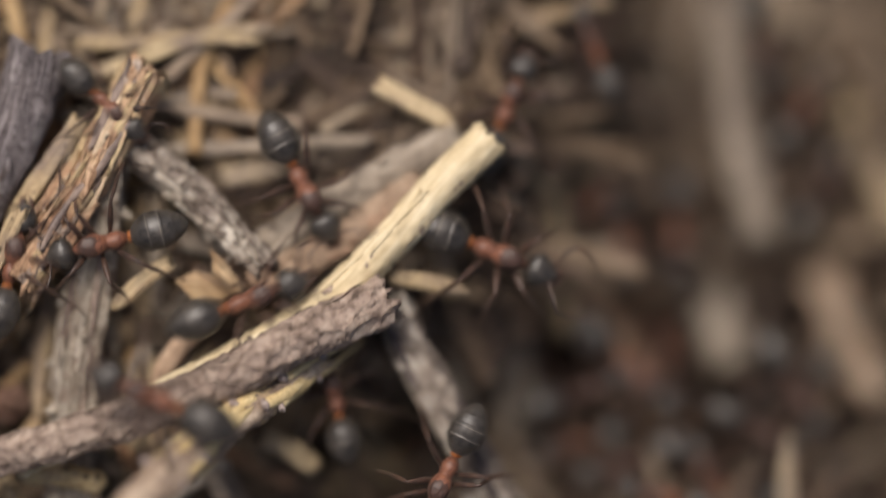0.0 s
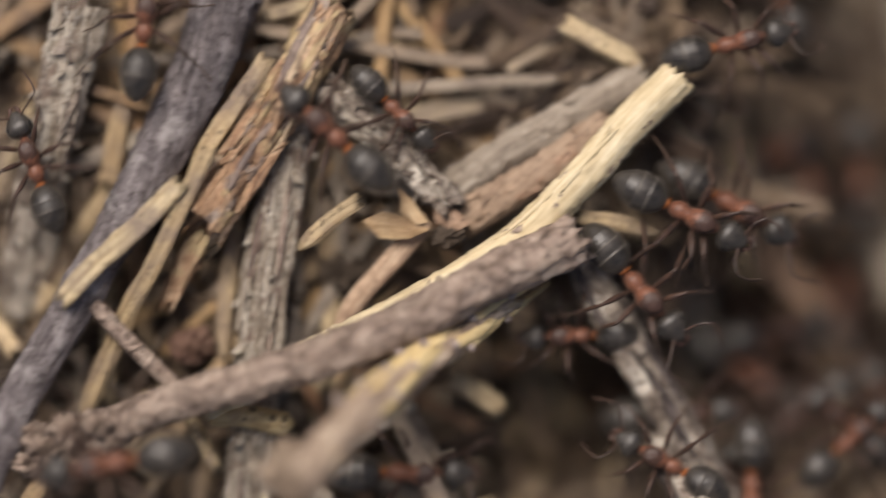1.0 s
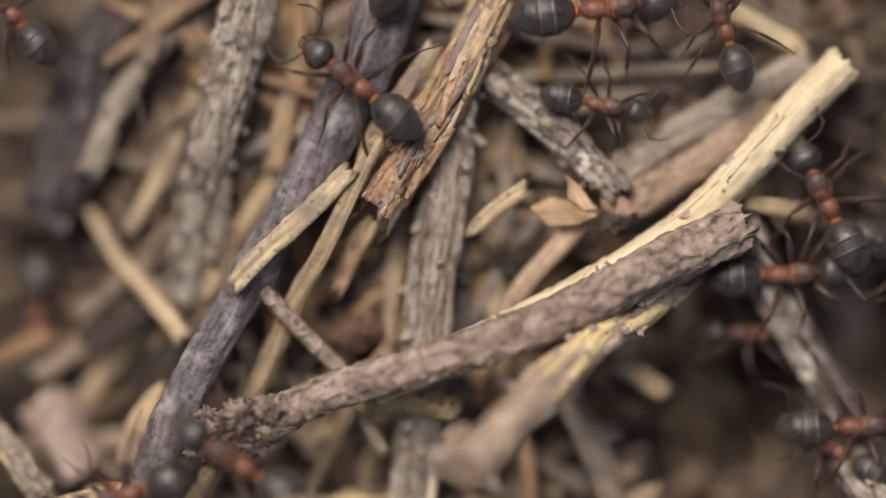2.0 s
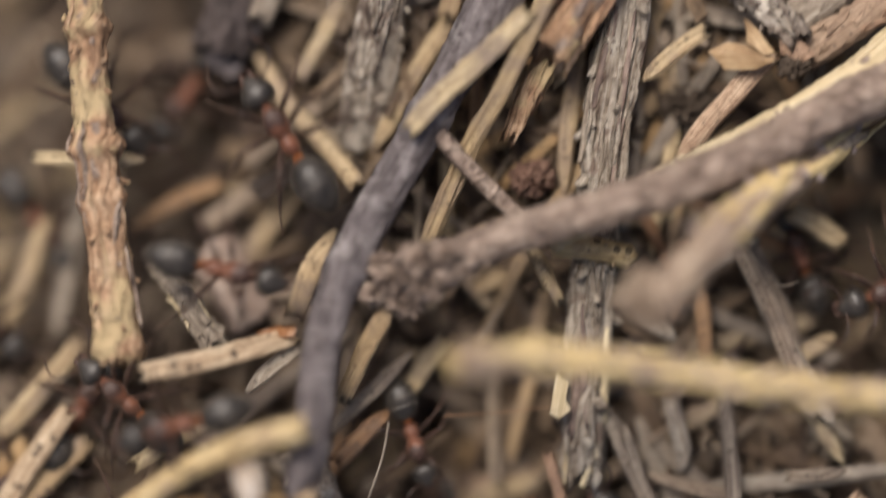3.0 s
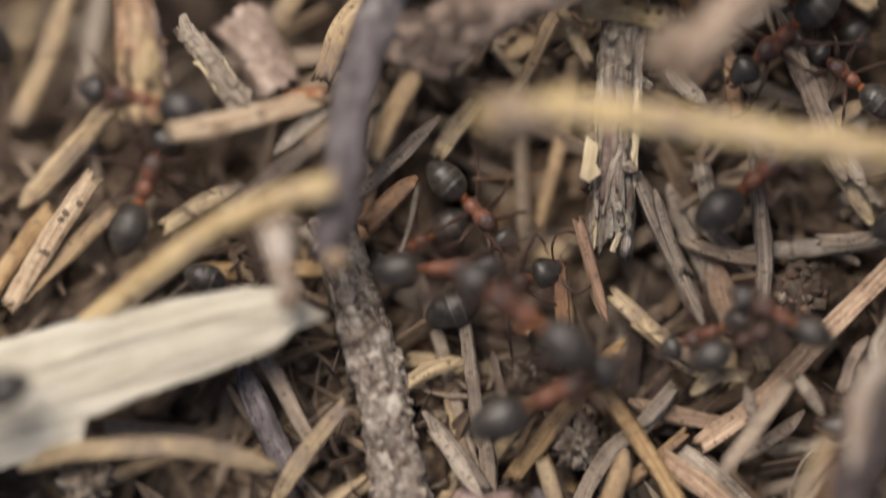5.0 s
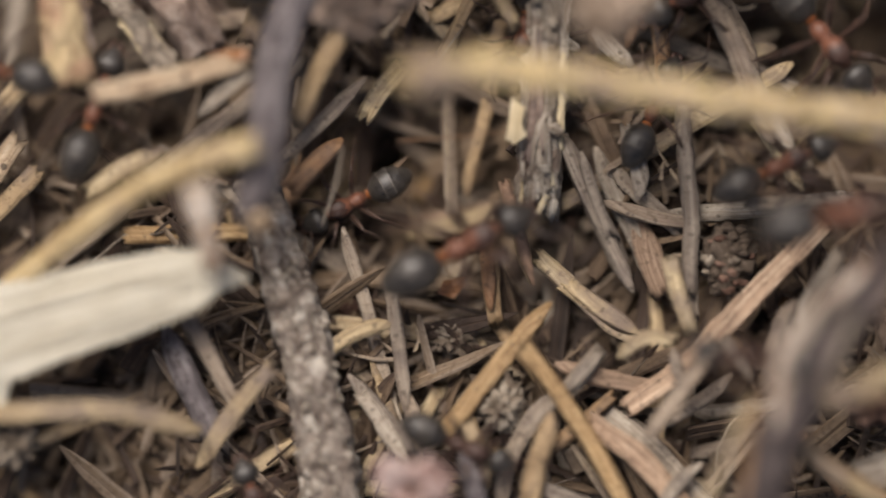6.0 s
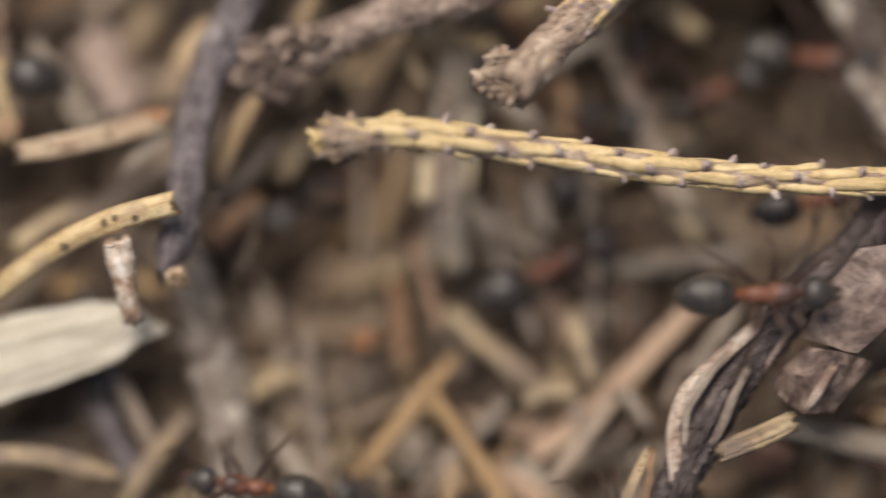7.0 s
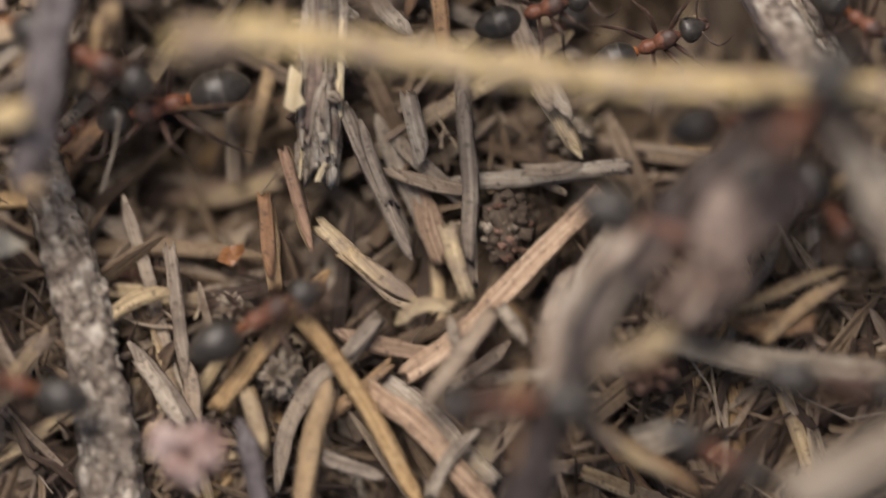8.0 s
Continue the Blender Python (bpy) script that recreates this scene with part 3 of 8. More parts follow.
def cushions(ob, count, length, mat, scar_mat, seed, span=(0.0, 1.0), keep=1.0):
    """Smooth leaf cushions wound round a twig in a spiral, each ending in the scar of a fallen needle."""
    line, radius, flat, c = STICKS[ob.name]
    rnd = random.Random(seed)
    bodies, scars = [], []
    for k in range(5):
        rs = [q * rnd.uniform(0.85, 1.15) for q in (0.06, 0.13, 0.20, 0.24, 0.26, 0.27, 0.26, 0.19)]
        sway = rnd.uniform(-0.16, 0.16)
        body = [Vector((length * (t - 1), sway * math.sin(3.1 * t), -0.12 + 0.16 * t - 0.03 * math.sin(9 * t + k))) for t in (0, 0.12, 0.26, 0.42, 0.58, 0.74, 0.88, 1.0)]
        bodies.append(mesh_of("leaf_cushion", tube_data(body, lambda t: rs[min(7, int(round(t * 7)))], 9, 0.75, 0.12, 0.6, seed=seed + k), mat))
        h = rnd.uniform(0.26, 0.52)
        peg = [Vector((-0.05 + 0.55 * h * t, 0, 0.02 + h * t)) for t in (0, 0.4, 0.8, 1.0)]
        pr = (0.24, 0.20, 0.18, 0.15)
        scars.append(mesh_of("leaf_scar", tube_data(peg, lambda t: pr[min(3, int(round(t * 3)))], 8, 0.85, 0.2, 0.4, seed=seed + 9 + k, jag=(0.0, 0.07)), scar_mat))
    total = sum((b - a).length for a, b in zip(line, line[1:]))
    for k in range(count):
        t = span[0] + (span[1] - span[0]) * (k + 0.5 + rnd.uniform(-0.35, 0.35)) / count
        a = 2.39996 * k + rnd.uniform(-0.12, 0.12)
        if rnd.random() > keep or math.cos(a) < -0.45:
            continue
        i = min(len(line) - 2, max(1, int(t * (len(line) - 1))))
        tang = (line[i + 1] - line[i - 1]).normalized()
        up = (Vector((0, 0, 1)) - tang.z * tang).normalized()
        side = tang.cross(up)
        r = radius(t) * 0.93
        z = (up * math.cos(a) + side * math.sin(a)).normalized()
        x = (tang - tang.dot(z) * z).normalized()
        place = line[i] + side * (r * math.sin(a)) + up * (r * flat * math.cos(a)) - c
        s = rnd.uniform(0.85, 1.15)
        body = part("leaf_cushion", rnd.choice(bodies), None, ob)
        body.matrix_basis = Matrix.Translation(place * MM) @ Matrix((x, z.cross(x), z)).transposed().to_4x4() @ Matrix.Rotation(rnd.uniform(-0.08, 0.08), 4, "Z") @ Matrix.Diagonal((rnd.uniform(0.75, 1.2), s, s * rnd.uniform(0.7, 1.1), 1))
        part("leaf_scar", rnd.choice(scars), None, body)


# ---- ants ----
def ant_gaster():
    n = 60
    line = [Vector((-1.05 - 2.6 * i / (n - 1), 0, 1.22 + 0.10 * math.sin(math.pi * i / (n - 1)) - 0.16 * (i / (n - 1)) ** 2)) for i in range(n)]

    def radius(t):
        body = 0.93 * max(0.0, math.sin(math.pi * min(1.0, 0.02 + 0.98 * t) ** 0.84)) ** 0.56 if t < 0.999 else 0.06
        for a, b in ((0.0, 0.33), (0.33, 0.55), (0.55, 0.74), (0.74, 0.9)):
            if a <= t < b:
                body *= 0.955 + 0.06 * ((t - a) / (b - a)) ** 2
        return max(0.05, body)
    return tube_data(line, radius, 28, 0.9, seed=3), line, radius


def ring_data(line, radius, t, width, flat):
    """A narrow band that lies just proud of the gaster at t."""
    n = 4
    out = []
    for i in range(n):
        s = t + width * (i / (n - 1) - 0.5)
        k = s * (len(line) - 1)
        j = min(int(k), len(line) - 2)
        out.append(line[j].lerp(line[j + 1], k - j))
    seg, verts, faces, uv = 28, [], [], []
    for i, c in enumerate(out):
        r = radius(t + width * (i / (n - 1) - 0.5)) + (0.014 if 0 < i < n - 1 else -0.012)
        for k in range(seg):
            q = 2 * math.pi * k / seg
            verts.append(c + Vector((0, r * math.cos(q), r * math.sin(q) * flat)))
            uv.append((i * 0.05, k * 0.2))
    for i in range(n - 1):
        for k in range(seg):
            k2 = (k + 1) % seg
            faces.append((i * seg + k, (i + 1) * seg + k, (i + 1) * seg + k2, i * seg + k2))
    return verts, faces, uv


def ant_thorax():
    line = [Vector(p) for p in ((-0.88, 0, 0.92), (-0.72, 0, 1.0), (-0.45, 0, 1.08), (-0.15, 0, 1.13), (0.1, 0, 1.12), (0.35, 0, 1.2), (0.62, 0, 1.3), (0.9, 0, 1.34), (1.15, 0, 1.32), (1.36, 0, 1.26), (1.5, 0, 1.2), (1.62, 0, 1.18))]
    rs = (0.12, 0.31, 0.42, 0.42, 0.35, 0.41, 0.50, 0.54, 0.51, 0.41, 0.27, 0.16)

    def radius(t):
        k = t * (len(rs) - 1)
        j = min(int(k), len(rs) - 2)
        return rs[j] + (rs[j + 1] - rs[j]) * (k - j)
    return tube_data(spine(line, 0.09), radius, 18, 1.12, 0.05, 0.5, seed=4)


def ant_petiole():
    a = lump_data(0.13, 0.3, 0.36, 0.05, seed=2, rings=8, seg=12)
    return [v + Vector((-0.98, 0, 1.12)) for v in a[0]], a[1], a[2]


def ant_head():
    line = [Vector((1.62 + 1.42 * t, 0, 1.22 - 0.12 * t)) for t in (0, 0.06, 0.15, 0.3, 0.45, 0.6, 0.75, 0.88, 0.96, 1.0)]
    rs = (0.2, 0.52, 0.66, 0.73, 0.74, 0.70, 0.61, 0.50, 0.38, 0.16)

    def radius(t):
        k = t * (len(rs) - 1)
        j = min(int(k), len(rs) - 2)
        return rs[j] + (rs[j + 1] - rs[j]) * (k - j)
    return tube_data([line[0].lerp(line[-1], i / 18) for i in range(19)], lambda t: radius(min(1, t ** 0.85)), 20, 0.74, seed=5)


def limb(points, radii, seg=8, step=0.12):
    """A jointed insect limb: thin at the joints, fuller between."""
    line = spine(points, step) if len(points) > 2 else [Vector(points[0]).lerp(Vector(points[1]), i / 8) for i in range(9)]

    def radius(t):
        k = t * (len(radii) - 1)
        j = min(int(k), len(radii) - 2)
        return radii[j] + (radii[j + 1] - radii[j]) * (k - j)
    return tube_data(line, radius, seg, 1.0)


LEGS = (  # root, knee, ankle, toe for the side with y > 0
    ("front", (1.05, 0.30, 0.92), (1.75, 1.25, 1.75), (2.35, 1.75, 0.75), (2.95, 2.15, 0.05)),
    ("middle", (0.45, 0.32, 0.85), (0.62, 1.75, 1.85), (0.35, 2.5, 0.75), (0.25, 3.2, 0.05)),
    ("hind", (-0.1, 0.30, 0.85), (-1.05, 1.55, 2.0), (-1.95, 2.45, 0.85), (-2.75, 3.05, 0.05)),
)


def leg_meshes(swing):
    """The six legs, each with its femur, tibia and tarsus, round its root."""
    rnd = random.Random(100 + swing)
    made = []
    for side in (1, -1):
        for name, root, knee, ankle, toe in LEGS:
            turn = Matrix.Rotation(radians(rnd.uniform(-20, 20)) * side, 3, "Z")
            lift = rnd.uniform(0.85, 1.15)
            pts = []
            for p in (knee, ankle, toe):
                d = Vector(p) - Vector(root)
                d = turn @ Vector((d.x, d.y * side, d.z * (lift if p is knee else 1)))
                pts.append(d)
            r = Vector((root[0], root[1] * side, root[2]))
            k, a, t = pts
            femur = limb([(0, 0, 0), k * 0.5 + Vector((0, 0, 0.06)), k], (0.13, 0.10, 0.15, 0.15, 0.12, 0.075))
            tibia = limb([k, k.lerp(a, 0.5), a], (0.075, 0.105, 0.10, 0.085, 0.06))
            tarsus = limb([a, a.lerp(t, 0.5) + Vector((0, 0, -0.06)), t], (0.055, 0.04, 0.045, 0.035, 0.04, 0.03))
            made.append((r, mesh_of("femur", femur, ant_leg), mesh_of("tibia", tibia, ant_leg), mesh_of("tarsus", tarsus, ant_foot)))
    return made


def ant_prototype(swing, thorax_mat, label):
    """A wood ant, 6.7 mm long, walking towards +x, its feet at z = 0."""
    ant = new("ant")
    gaster_data, line, radius = ant_gaster()
    gaster = part("gaster", gaster_data, ant_black, ant, "black downy gaster")
    for t in (0.33, 0.55, 0.74):
        part("segment_edge", ring_data(line, radius, t - 0.018, 0.036, 0.9), ant_band, gaster)
    part("petiole", ant_petiole(), ant_orange if thorax_mat == ant_red else thorax_mat, ant)
    thorax = part("thorax", ant_thorax(), thorax_mat, ant)
    saddle = lump_data(0.56, 0.47, 0.25, 0.18, seed=11 + swing, rings=12, seg=20)
    part("saddle", ([v + Vector((0.86, 0, 1.685)) for v in saddle[0]], saddle[1], saddle[2]), ant_dusky, thorax, "dusky patch on the back")
    head = part("head", ant_head(), ant_black, ant, "black head")
    cheek = lump_data(0.30, 0.42, 0.26, 0.03, seed=6, rings=8, seg=14)
    part("cheek", ([v + Vector((2.78, 0, 1.04)) for v in cheek[0]], cheek[1], cheek[2]), thorax_mat, head, "reddish mouth shield")
    for side in (1, -1):
        eye = lump_data(0.16, 0.07, 0.14, 0.0, rings=8, seg=12)
        part("eye", ([v + Vector((2.2, 0.60 * side, 1.40)) for v in eye[0]], eye[1], eye[2]), ant_eye, head)
        jaw = limb([(2.90, 0.22 * side, 1.0), (3.12, 0.22 * side, 0.95), (3.26, 0.03 * side, 0.92)], (0.11, 0.13, 0.11, 0.04))
        part("mandible", jaw, ant_dusky, head)
        rnd = random.Random(swing * 7 + side)
        sx, sy = rnd.uniform(-0.25, 0.25), rnd.uniform(-0.2, 0.3)
        scape = limb([(2.72, 0.22 * side, 1.3), (3.1 + sx, (0.75 + sy) * side, 1.62), (3.45 + sx, (1.2 + sy) * side, 1.7)], (0.05, 0.05, 0.06, 0.055))
        whip = limb([(3.45 + sx, (1.2 + sy) * side, 1.7), (4.0 + sx, (1.15 + sy) * side, 1.4), (4.75 + sx * 2, (0.85 + sy) * side, 0.75)], (0.045, 0.05, 0.05, 0.055, 0.06, 0.05, 0.03))
        part("antenna", joined(scape, whip), ant_leg, ant)
    for root, femur, tibia, tarsus in leg_meshes(swing):
        leg = part("leg", femur, None, ant, at=Matrix.Translation(root * MM))
        part("tibia", tibia, None, leg)
        part("tarsus", tarsus, None, leg)
    return tagged(ant, label, "ant", "ants on the nest")


ANT_KINDS = [
    (0, ant_red, "wood ant with rust-red thorax and black downy gaster"),
    (1, ant_red, "wood ant with rust-red thorax and black downy gaster"),
    (2, ant_dusky, "dusky wood ant with brown thorax and black gaster"),
]
PROTOTYPES = [None] * len(ANT_KINDS)
WALKERS = []


def ant(rows, size=1.0, kind=0, stride=1.0):
    """An ant with its way over the nest: rows of seconds, x, y, z in millimetres, heading and pitch in degrees."""
    if PROTOTYPES[kind] is None:
        PROTOTYPES[kind] = ant_prototype(*ANT_KINDS[kind])
        ob = PROTOTYPES[kind]
    else:
        ob = copy_thing(PROTOTYPES[kind], Matrix())
    ob.scale = (size, size, size)
    WALKERS.append((ob, rows, stride))
    return ob


def ant_ways():
    """Key each ant along its way, and its legs in alternate tripods while it walks."""
    for n, (ob, rows, stride) in enumerate(WALKERS):
        walk(ob, [(t, pose(x * MM, y * MM, z * MM, 0, -pitch, heading)) for t, x, y, z, heading, pitch in rows])
        if stride <= 0:
            continue
        legs = [c for c in ob.children if c.name.startswith("leg")]
        for k, leg in enumerate(legs):
            root = leg.matrix_basis.translation.copy()
            side = 1 if root.y > 0 else -1
            lead = 1 if k in (0, 2, 4) else -1
            steps, t, phase = [], 0.0, n * 1.7
            while t < 8.0 - 1e-6:
                pace = 0.2
                for a, b in zip(rows, rows[1:]):
                    if a[0] <= t <= b[0]:
                        pace = min(1.0, 0.2 + 0.12 * math.hypot(b[1] - a[1], b[2] - a[2]) / max(0.05, b[0] - a[0]))
                s = math.sin(phase + t * 11.0 * stride) * lead * pace
                u = max(0.0, math.cos(phase + t * 11.0 * stride) * lead) * pace
                steps.append((t, Matrix.Translation(root) @ Matrix.Rotation(radians(15 * s * side), 4, "Z") @ Matrix.Rotation(radians(8 * u * side), 4, "X")))
                t += 0.2
            steps.append((8.0, steps[-1][1]))
            walk(leg, steps)


# ---- ground: soil sheet out to the horizon, and the needle litter on it ----
def step01(x):
    x = min(1.0, max(0.0, x))
    return x * x * (3 - 2 * x)


def bed(x, y):
    """Height of the litter's surface, in millimetres: a hollow to the north-east, two burrow mouths, a swell to the south-east."""
    z = -3.6
    z -= 9.5 * step01((x - 0.5) / 8.0) * step01((y + 15.0) / 6.0)
    z += 1.2 * step01((x + 8.0) / 10.0) * step01((-20.0 - y) / 8.0)
    z -= 1.5 * step01((-28.0 - x) / 8.0)
    z -= 6.0 * step01((-25.0 - x) / 7.0) * step01((y + 18.0) / 6.0)
    for hx, hy, rx, ry, d in ((-3.6, -8.0, 5.5, 4.0, 7.0), (-21.5, -17.6, 4.8, 3.0, 9.0), (-2.0, -14.5, 5.0, 3.0, 5.0), (-10.0, -23.5, 4.0, 2.6, 3.5), (-16.5, -22.0, 3.0, 2.0, 3.0), (-32.0, -12.5, 3.5, 3.0, 3.5), (5.0, -3.5, 5.0, 5.0, 2.0), (3.0, -9.5, 9.0, 6.5, 7.0), (13.0, -8.0, 8.0, 5.0, 5.0)):
        z -= d * math.exp(-((x - hx) / rx) ** 2 - ((y - hy) / ry) ** 2)
    return z + 0.8 * noise.noise(Vector((x * 0.12, y * 0.12, 3))) + 0.9 * noise.noise(Vector((x * 0.3, y * 0.3, 8)))


def ground_sheet():
    verts, faces = [], []
    rings = [0.0] + [3.0 * k for k in range(1, 24)] + [72 * 1.25 ** k for k in range(1, 62)]
    seg = 96
    cx, cy = -16.0, -10.0
    verts.append((cx, cy, bed(cx, cy) - 2.5))
    for r in rings[1:]:
        for k in range(seg):
            a = 2 * math.pi * k / seg
            x, y = cx + r * math.cos(a), cy + r * math.sin(a)
            fade = step01((r - 45) / 60.0)
            z = (bed(x, y) - 2.5) * (1 - fade) + fade * (-7.0 + 6.0 * noise.noise(Vector((x * 0.01, y * 0.01, 1))))
            z += 0.6 * noise.noise(Vector((x * 0.6, y * 0.6, 9))) - max(0.0, r - 150) * 0.25 * step01((900 - r) / 900)
            verts.append((x, y, z))
    for k in range(seg):
        faces.append((0, 1 + k, 1 + (k + 1) % seg))
    for i in range(len(rings) - 2):
        for k in range(seg):
            a, b = 1 + i * seg + k, 1 + i * seg + (k + 1) % seg
            faces.append((a, a + seg, b + seg, b))
    me = mesh_of("ground", (verts, faces, [(v[0], v[1]) for v in verts]), soil)
    ob = new("ground", me)
    return tagged(ob, "dark crumbly humus under dry needle litter", "ground", kind="structure")


def needle_block(name, spots, mat, label, fine=False):
    """Many dry needles in one mesh; spots: x, y, z, heading, length, width, tilt, bend."""
    prof = ((0.0, 0.92), (0.03, 1.0), (0.35, 1.0), (0.65, 0.97), (0.86, 0.8), (0.95, 0.45), (1.0, 0.08))
    ring = ((1.0, 0.0), (0.85, 0.8), (0.25, 0.85), (0.0, 0.55), (-0.25, 0.85), (-0.85, 0.8), (-1.0, 0.0), (-0.7, -0.8), (0.7, -0.8))
    if fine:
        prof = ((0.0, 0.7), (0.08, 1.0), (0.5, 0.9), (0.85, 0.7), (1.0, 0.2))
        ring = ((1.0, 0.0), (0.5, 0.9), (-0.5, 0.9), (-1.0, 0.0), (0.0, -0.9))
    seg = len(ring)
    verts, faces, uv = [], [], []
    for n, (x, y, z, a, length, width, tilt, bend) in enumerate(spots):
        base = len(verts)
        d = Vector((math.cos(a) * math.cos(tilt), math.sin(a) * math.cos(tilt), math.sin(tilt)))
        side = Vector((-math.sin(a), math.cos(a), 0))
        up = d.cross(side)
        for t, w in prof:
            c = Vector((x, y, z)) + d * (length * (t - 0.5)) + side * (bend * 4 * t * (1 - t)) + up * (0.1 * width * math.sin(n + 5 * t))
            for k in range(seg):
                r = width * 0.5 * w
                roll = math.sin(n * 1.3) * 0.8
                p, q = ring[k][0] * r, ring[k][1] * r * 0.42
                verts.append(c + side * (p * math.cos(roll) - q * math.sin(roll)) + up * (p * math.sin(roll) + q * math.cos(roll)))
                uv.append((length * t + n * 3.1, width * k / seg * 2))
        for i in range(len(prof) - 1):
            for k in range(seg):
                k2 = (k + 1) % seg
                faces.append((base + i * seg + k, base + i * seg + k2, base + (i + 1) * seg + k2, base + (i + 1) * seg + k))
        faces.append(tuple(base + k for k in reversed(range(seg))))
        faces.append(tuple(base + (len(prof) - 1) * seg + k for k in range(seg)))
    ob = new(name, mesh_of(name, (verts, faces, uv), mat, False))
    return tagged(ob, label, "litter", kind="stuff")


def litter():
    rnd = random.Random(5)
    spots = []
    for _ in range(6800):
        x, y = rnd.uniform(-62, 28), rnd.uniform(-48, 26)
        deep = rnd.random()
        a = rnd.gauss(1.1, 0.9) if rnd.random() < 0.6 else rnd.uniform(0, math.pi)
        if bed(x, y) < -8.5 and rnd.random() < (0.95 if x > 6 and y < -2 else 0.45):
            continue
        spots.append((x, y, bed(x, y) - 2.6 * deep, a, rnd.uniform(5, 15), rnd.uniform(0.5, 1.05), rnd.gauss(0, 0.17), rnd.gauss(0, 0.4)))
    shards = []
    for _ in range(15000):
        x, y = rnd.uniform(-60, 26), rnd.uniform(-46, 24)
        if bed(x, y) < -8.5 and rnd.random() < (0.93 if x > 6 and y < -2 else 0.3):
            continue
        shards.append((x, y, bed(x, y) + rnd.uniform(-1.2, 0.9), rnd.uniform(0, math.pi), rnd.uniform(0.8, 4.5), rnd.uniform(0.12, 0.5), rnd.gauss(0, 0.3), rnd.gauss(0, 0.12)))
    fibres = []
    for _ in range(120):
        x, y = rnd.uniform(-52, 20), rnd.uniform(-40, 18)
        fibres.append((x, y, bed(x, y) + rnd.uniform(-0.4, 2.2), rnd.uniform(0, math.pi), rnd.uniform(2.5, 8.0), rnd.uniform(0.06, 0.14), rnd.gauss(0, 0.22), rnd.gauss(0, 1.0)))
    needle_block("plant_fibres", fibres, wood_grey, "thin pale plant fibres strewn among the needles")
    needle_block("litter_shards", shards, litter_mix, "fine broken bits of needles and bark", True)
    needle_block("needle_litter", spots, litter_mix, "thick bed of dry brown and grey conifer needles")
    far = []
    for _ in range(3500):
        r, a = 40 + 260 * rnd.random() ** 1.4, rnd.uniform(0, 2 * math.pi)
        x, y = -16 + r * math.cos(a), -10 + r * math.sin(a)
        if -60 < x < 26 and -46 < y < 24:
            continue
        far.append((x, y, -5.0 - max(0.0, r - 150) * 0.25 * 0.8 + rnd.uniform(-2.5, 2.5), rnd.uniform(0, math.pi), rnd.uniform(8, 18), rnd.uniform(1.0, 1.8), rnd.gauss(0, 0.15), rnd.gauss(0, 0.4)))
    needle_block("outer_litter", far, litter_mix, "dry needle litter round the nest")
    # crumbs of earth and bark between the needles
    parts = []
    for n in range(900):
        x, y = rnd.uniform(-58, 22), rnd.uniform(-44, 20)
        s = 0.15 + 0.55 * rnd.random() ** 2
        v, f, u = lump_data(s, s * rnd.uniform(0.6, 1), s * rnd.uniform(0.5, 0.9), 0.45, 0.9, n, 5, 7)
        c = Vector((x, y, bed(x, y) + rnd.uniform(-1.2, 0.5)))
        parts.append(([q + c for q in v], f, u))
    verts, faces, uv = [], [], []
    for v, f, u in parts:
        k = len(verts)
        verts += v
        faces += [tuple(i + k for i in q) for q in f]
        uv += u
    ob = new("soil_crumbs", mesh_of("soil_crumbs", (verts, faces, uv), crumb))
    tagged(ob, "crumbs of earth and bark among the needles", "crumbs", kind="stuff")


ground_sheet()
litter()


def loose_needles(count, seed, west, east, south, north, low, high):
    """Single needles strewn over the litter, below the twigs."""
    rnd = random.Random(seed)
    for k in range(count):
        x, y = rnd.uniform(west, east), rnd.uniform(south, north)
        a = rnd.gauss(1.0, 0.8) if rnd.random() < 0.6 else rnd.uniform(0, math.pi)
        half = rnd.uniform(3.0, 7.0)
        dx, dy = math.cos(a) * half, math.sin(a) * half
        z = bed(x, y) + rnd.uniform(low, high) - (2.2 if x < -34 and -24 < y < -11 else 0)
        if -31 < x < -23 and -6 < y < 3:
            continue
        pts = [(x - dx, y - dy, z + rnd.uniform(-0.9, 0.3)), (x + rnd.uniform(-0.4, 0.4), y + rnd.uniform(-0.4, 0.4), z), (x + dx, y + dy, z + rnd.uniform(-0.9, 0.3))]
        mat, tone = rnd.choice(((needle_tan, "straw-coloured"), (needle_tan, "straw-coloured"), (needle_ochre, "ochre"), (needle_grey, "grey"), (needle_grey, "grey"), (needle_brown, "brown")))
        width = rnd.uniform(0.5, 0.9)
        away = Vector((-30.0 - x, -2.4 - y))
        if abs(away.x * math.cos(a) + away.y * math.sin(a)) < half and abs(away.y * math.cos(a) - away.x * math.sin(a)) < 1.2:
            continue
        needle(pts, width, mat, "dry " + tone + " needle on the litter")


loose_needles(210, 23, -46, 6, -34, 12, -0.8, 0.7)
loose_needles(75, 37, -25, -6, -9, 9, 0.2, 1.6)


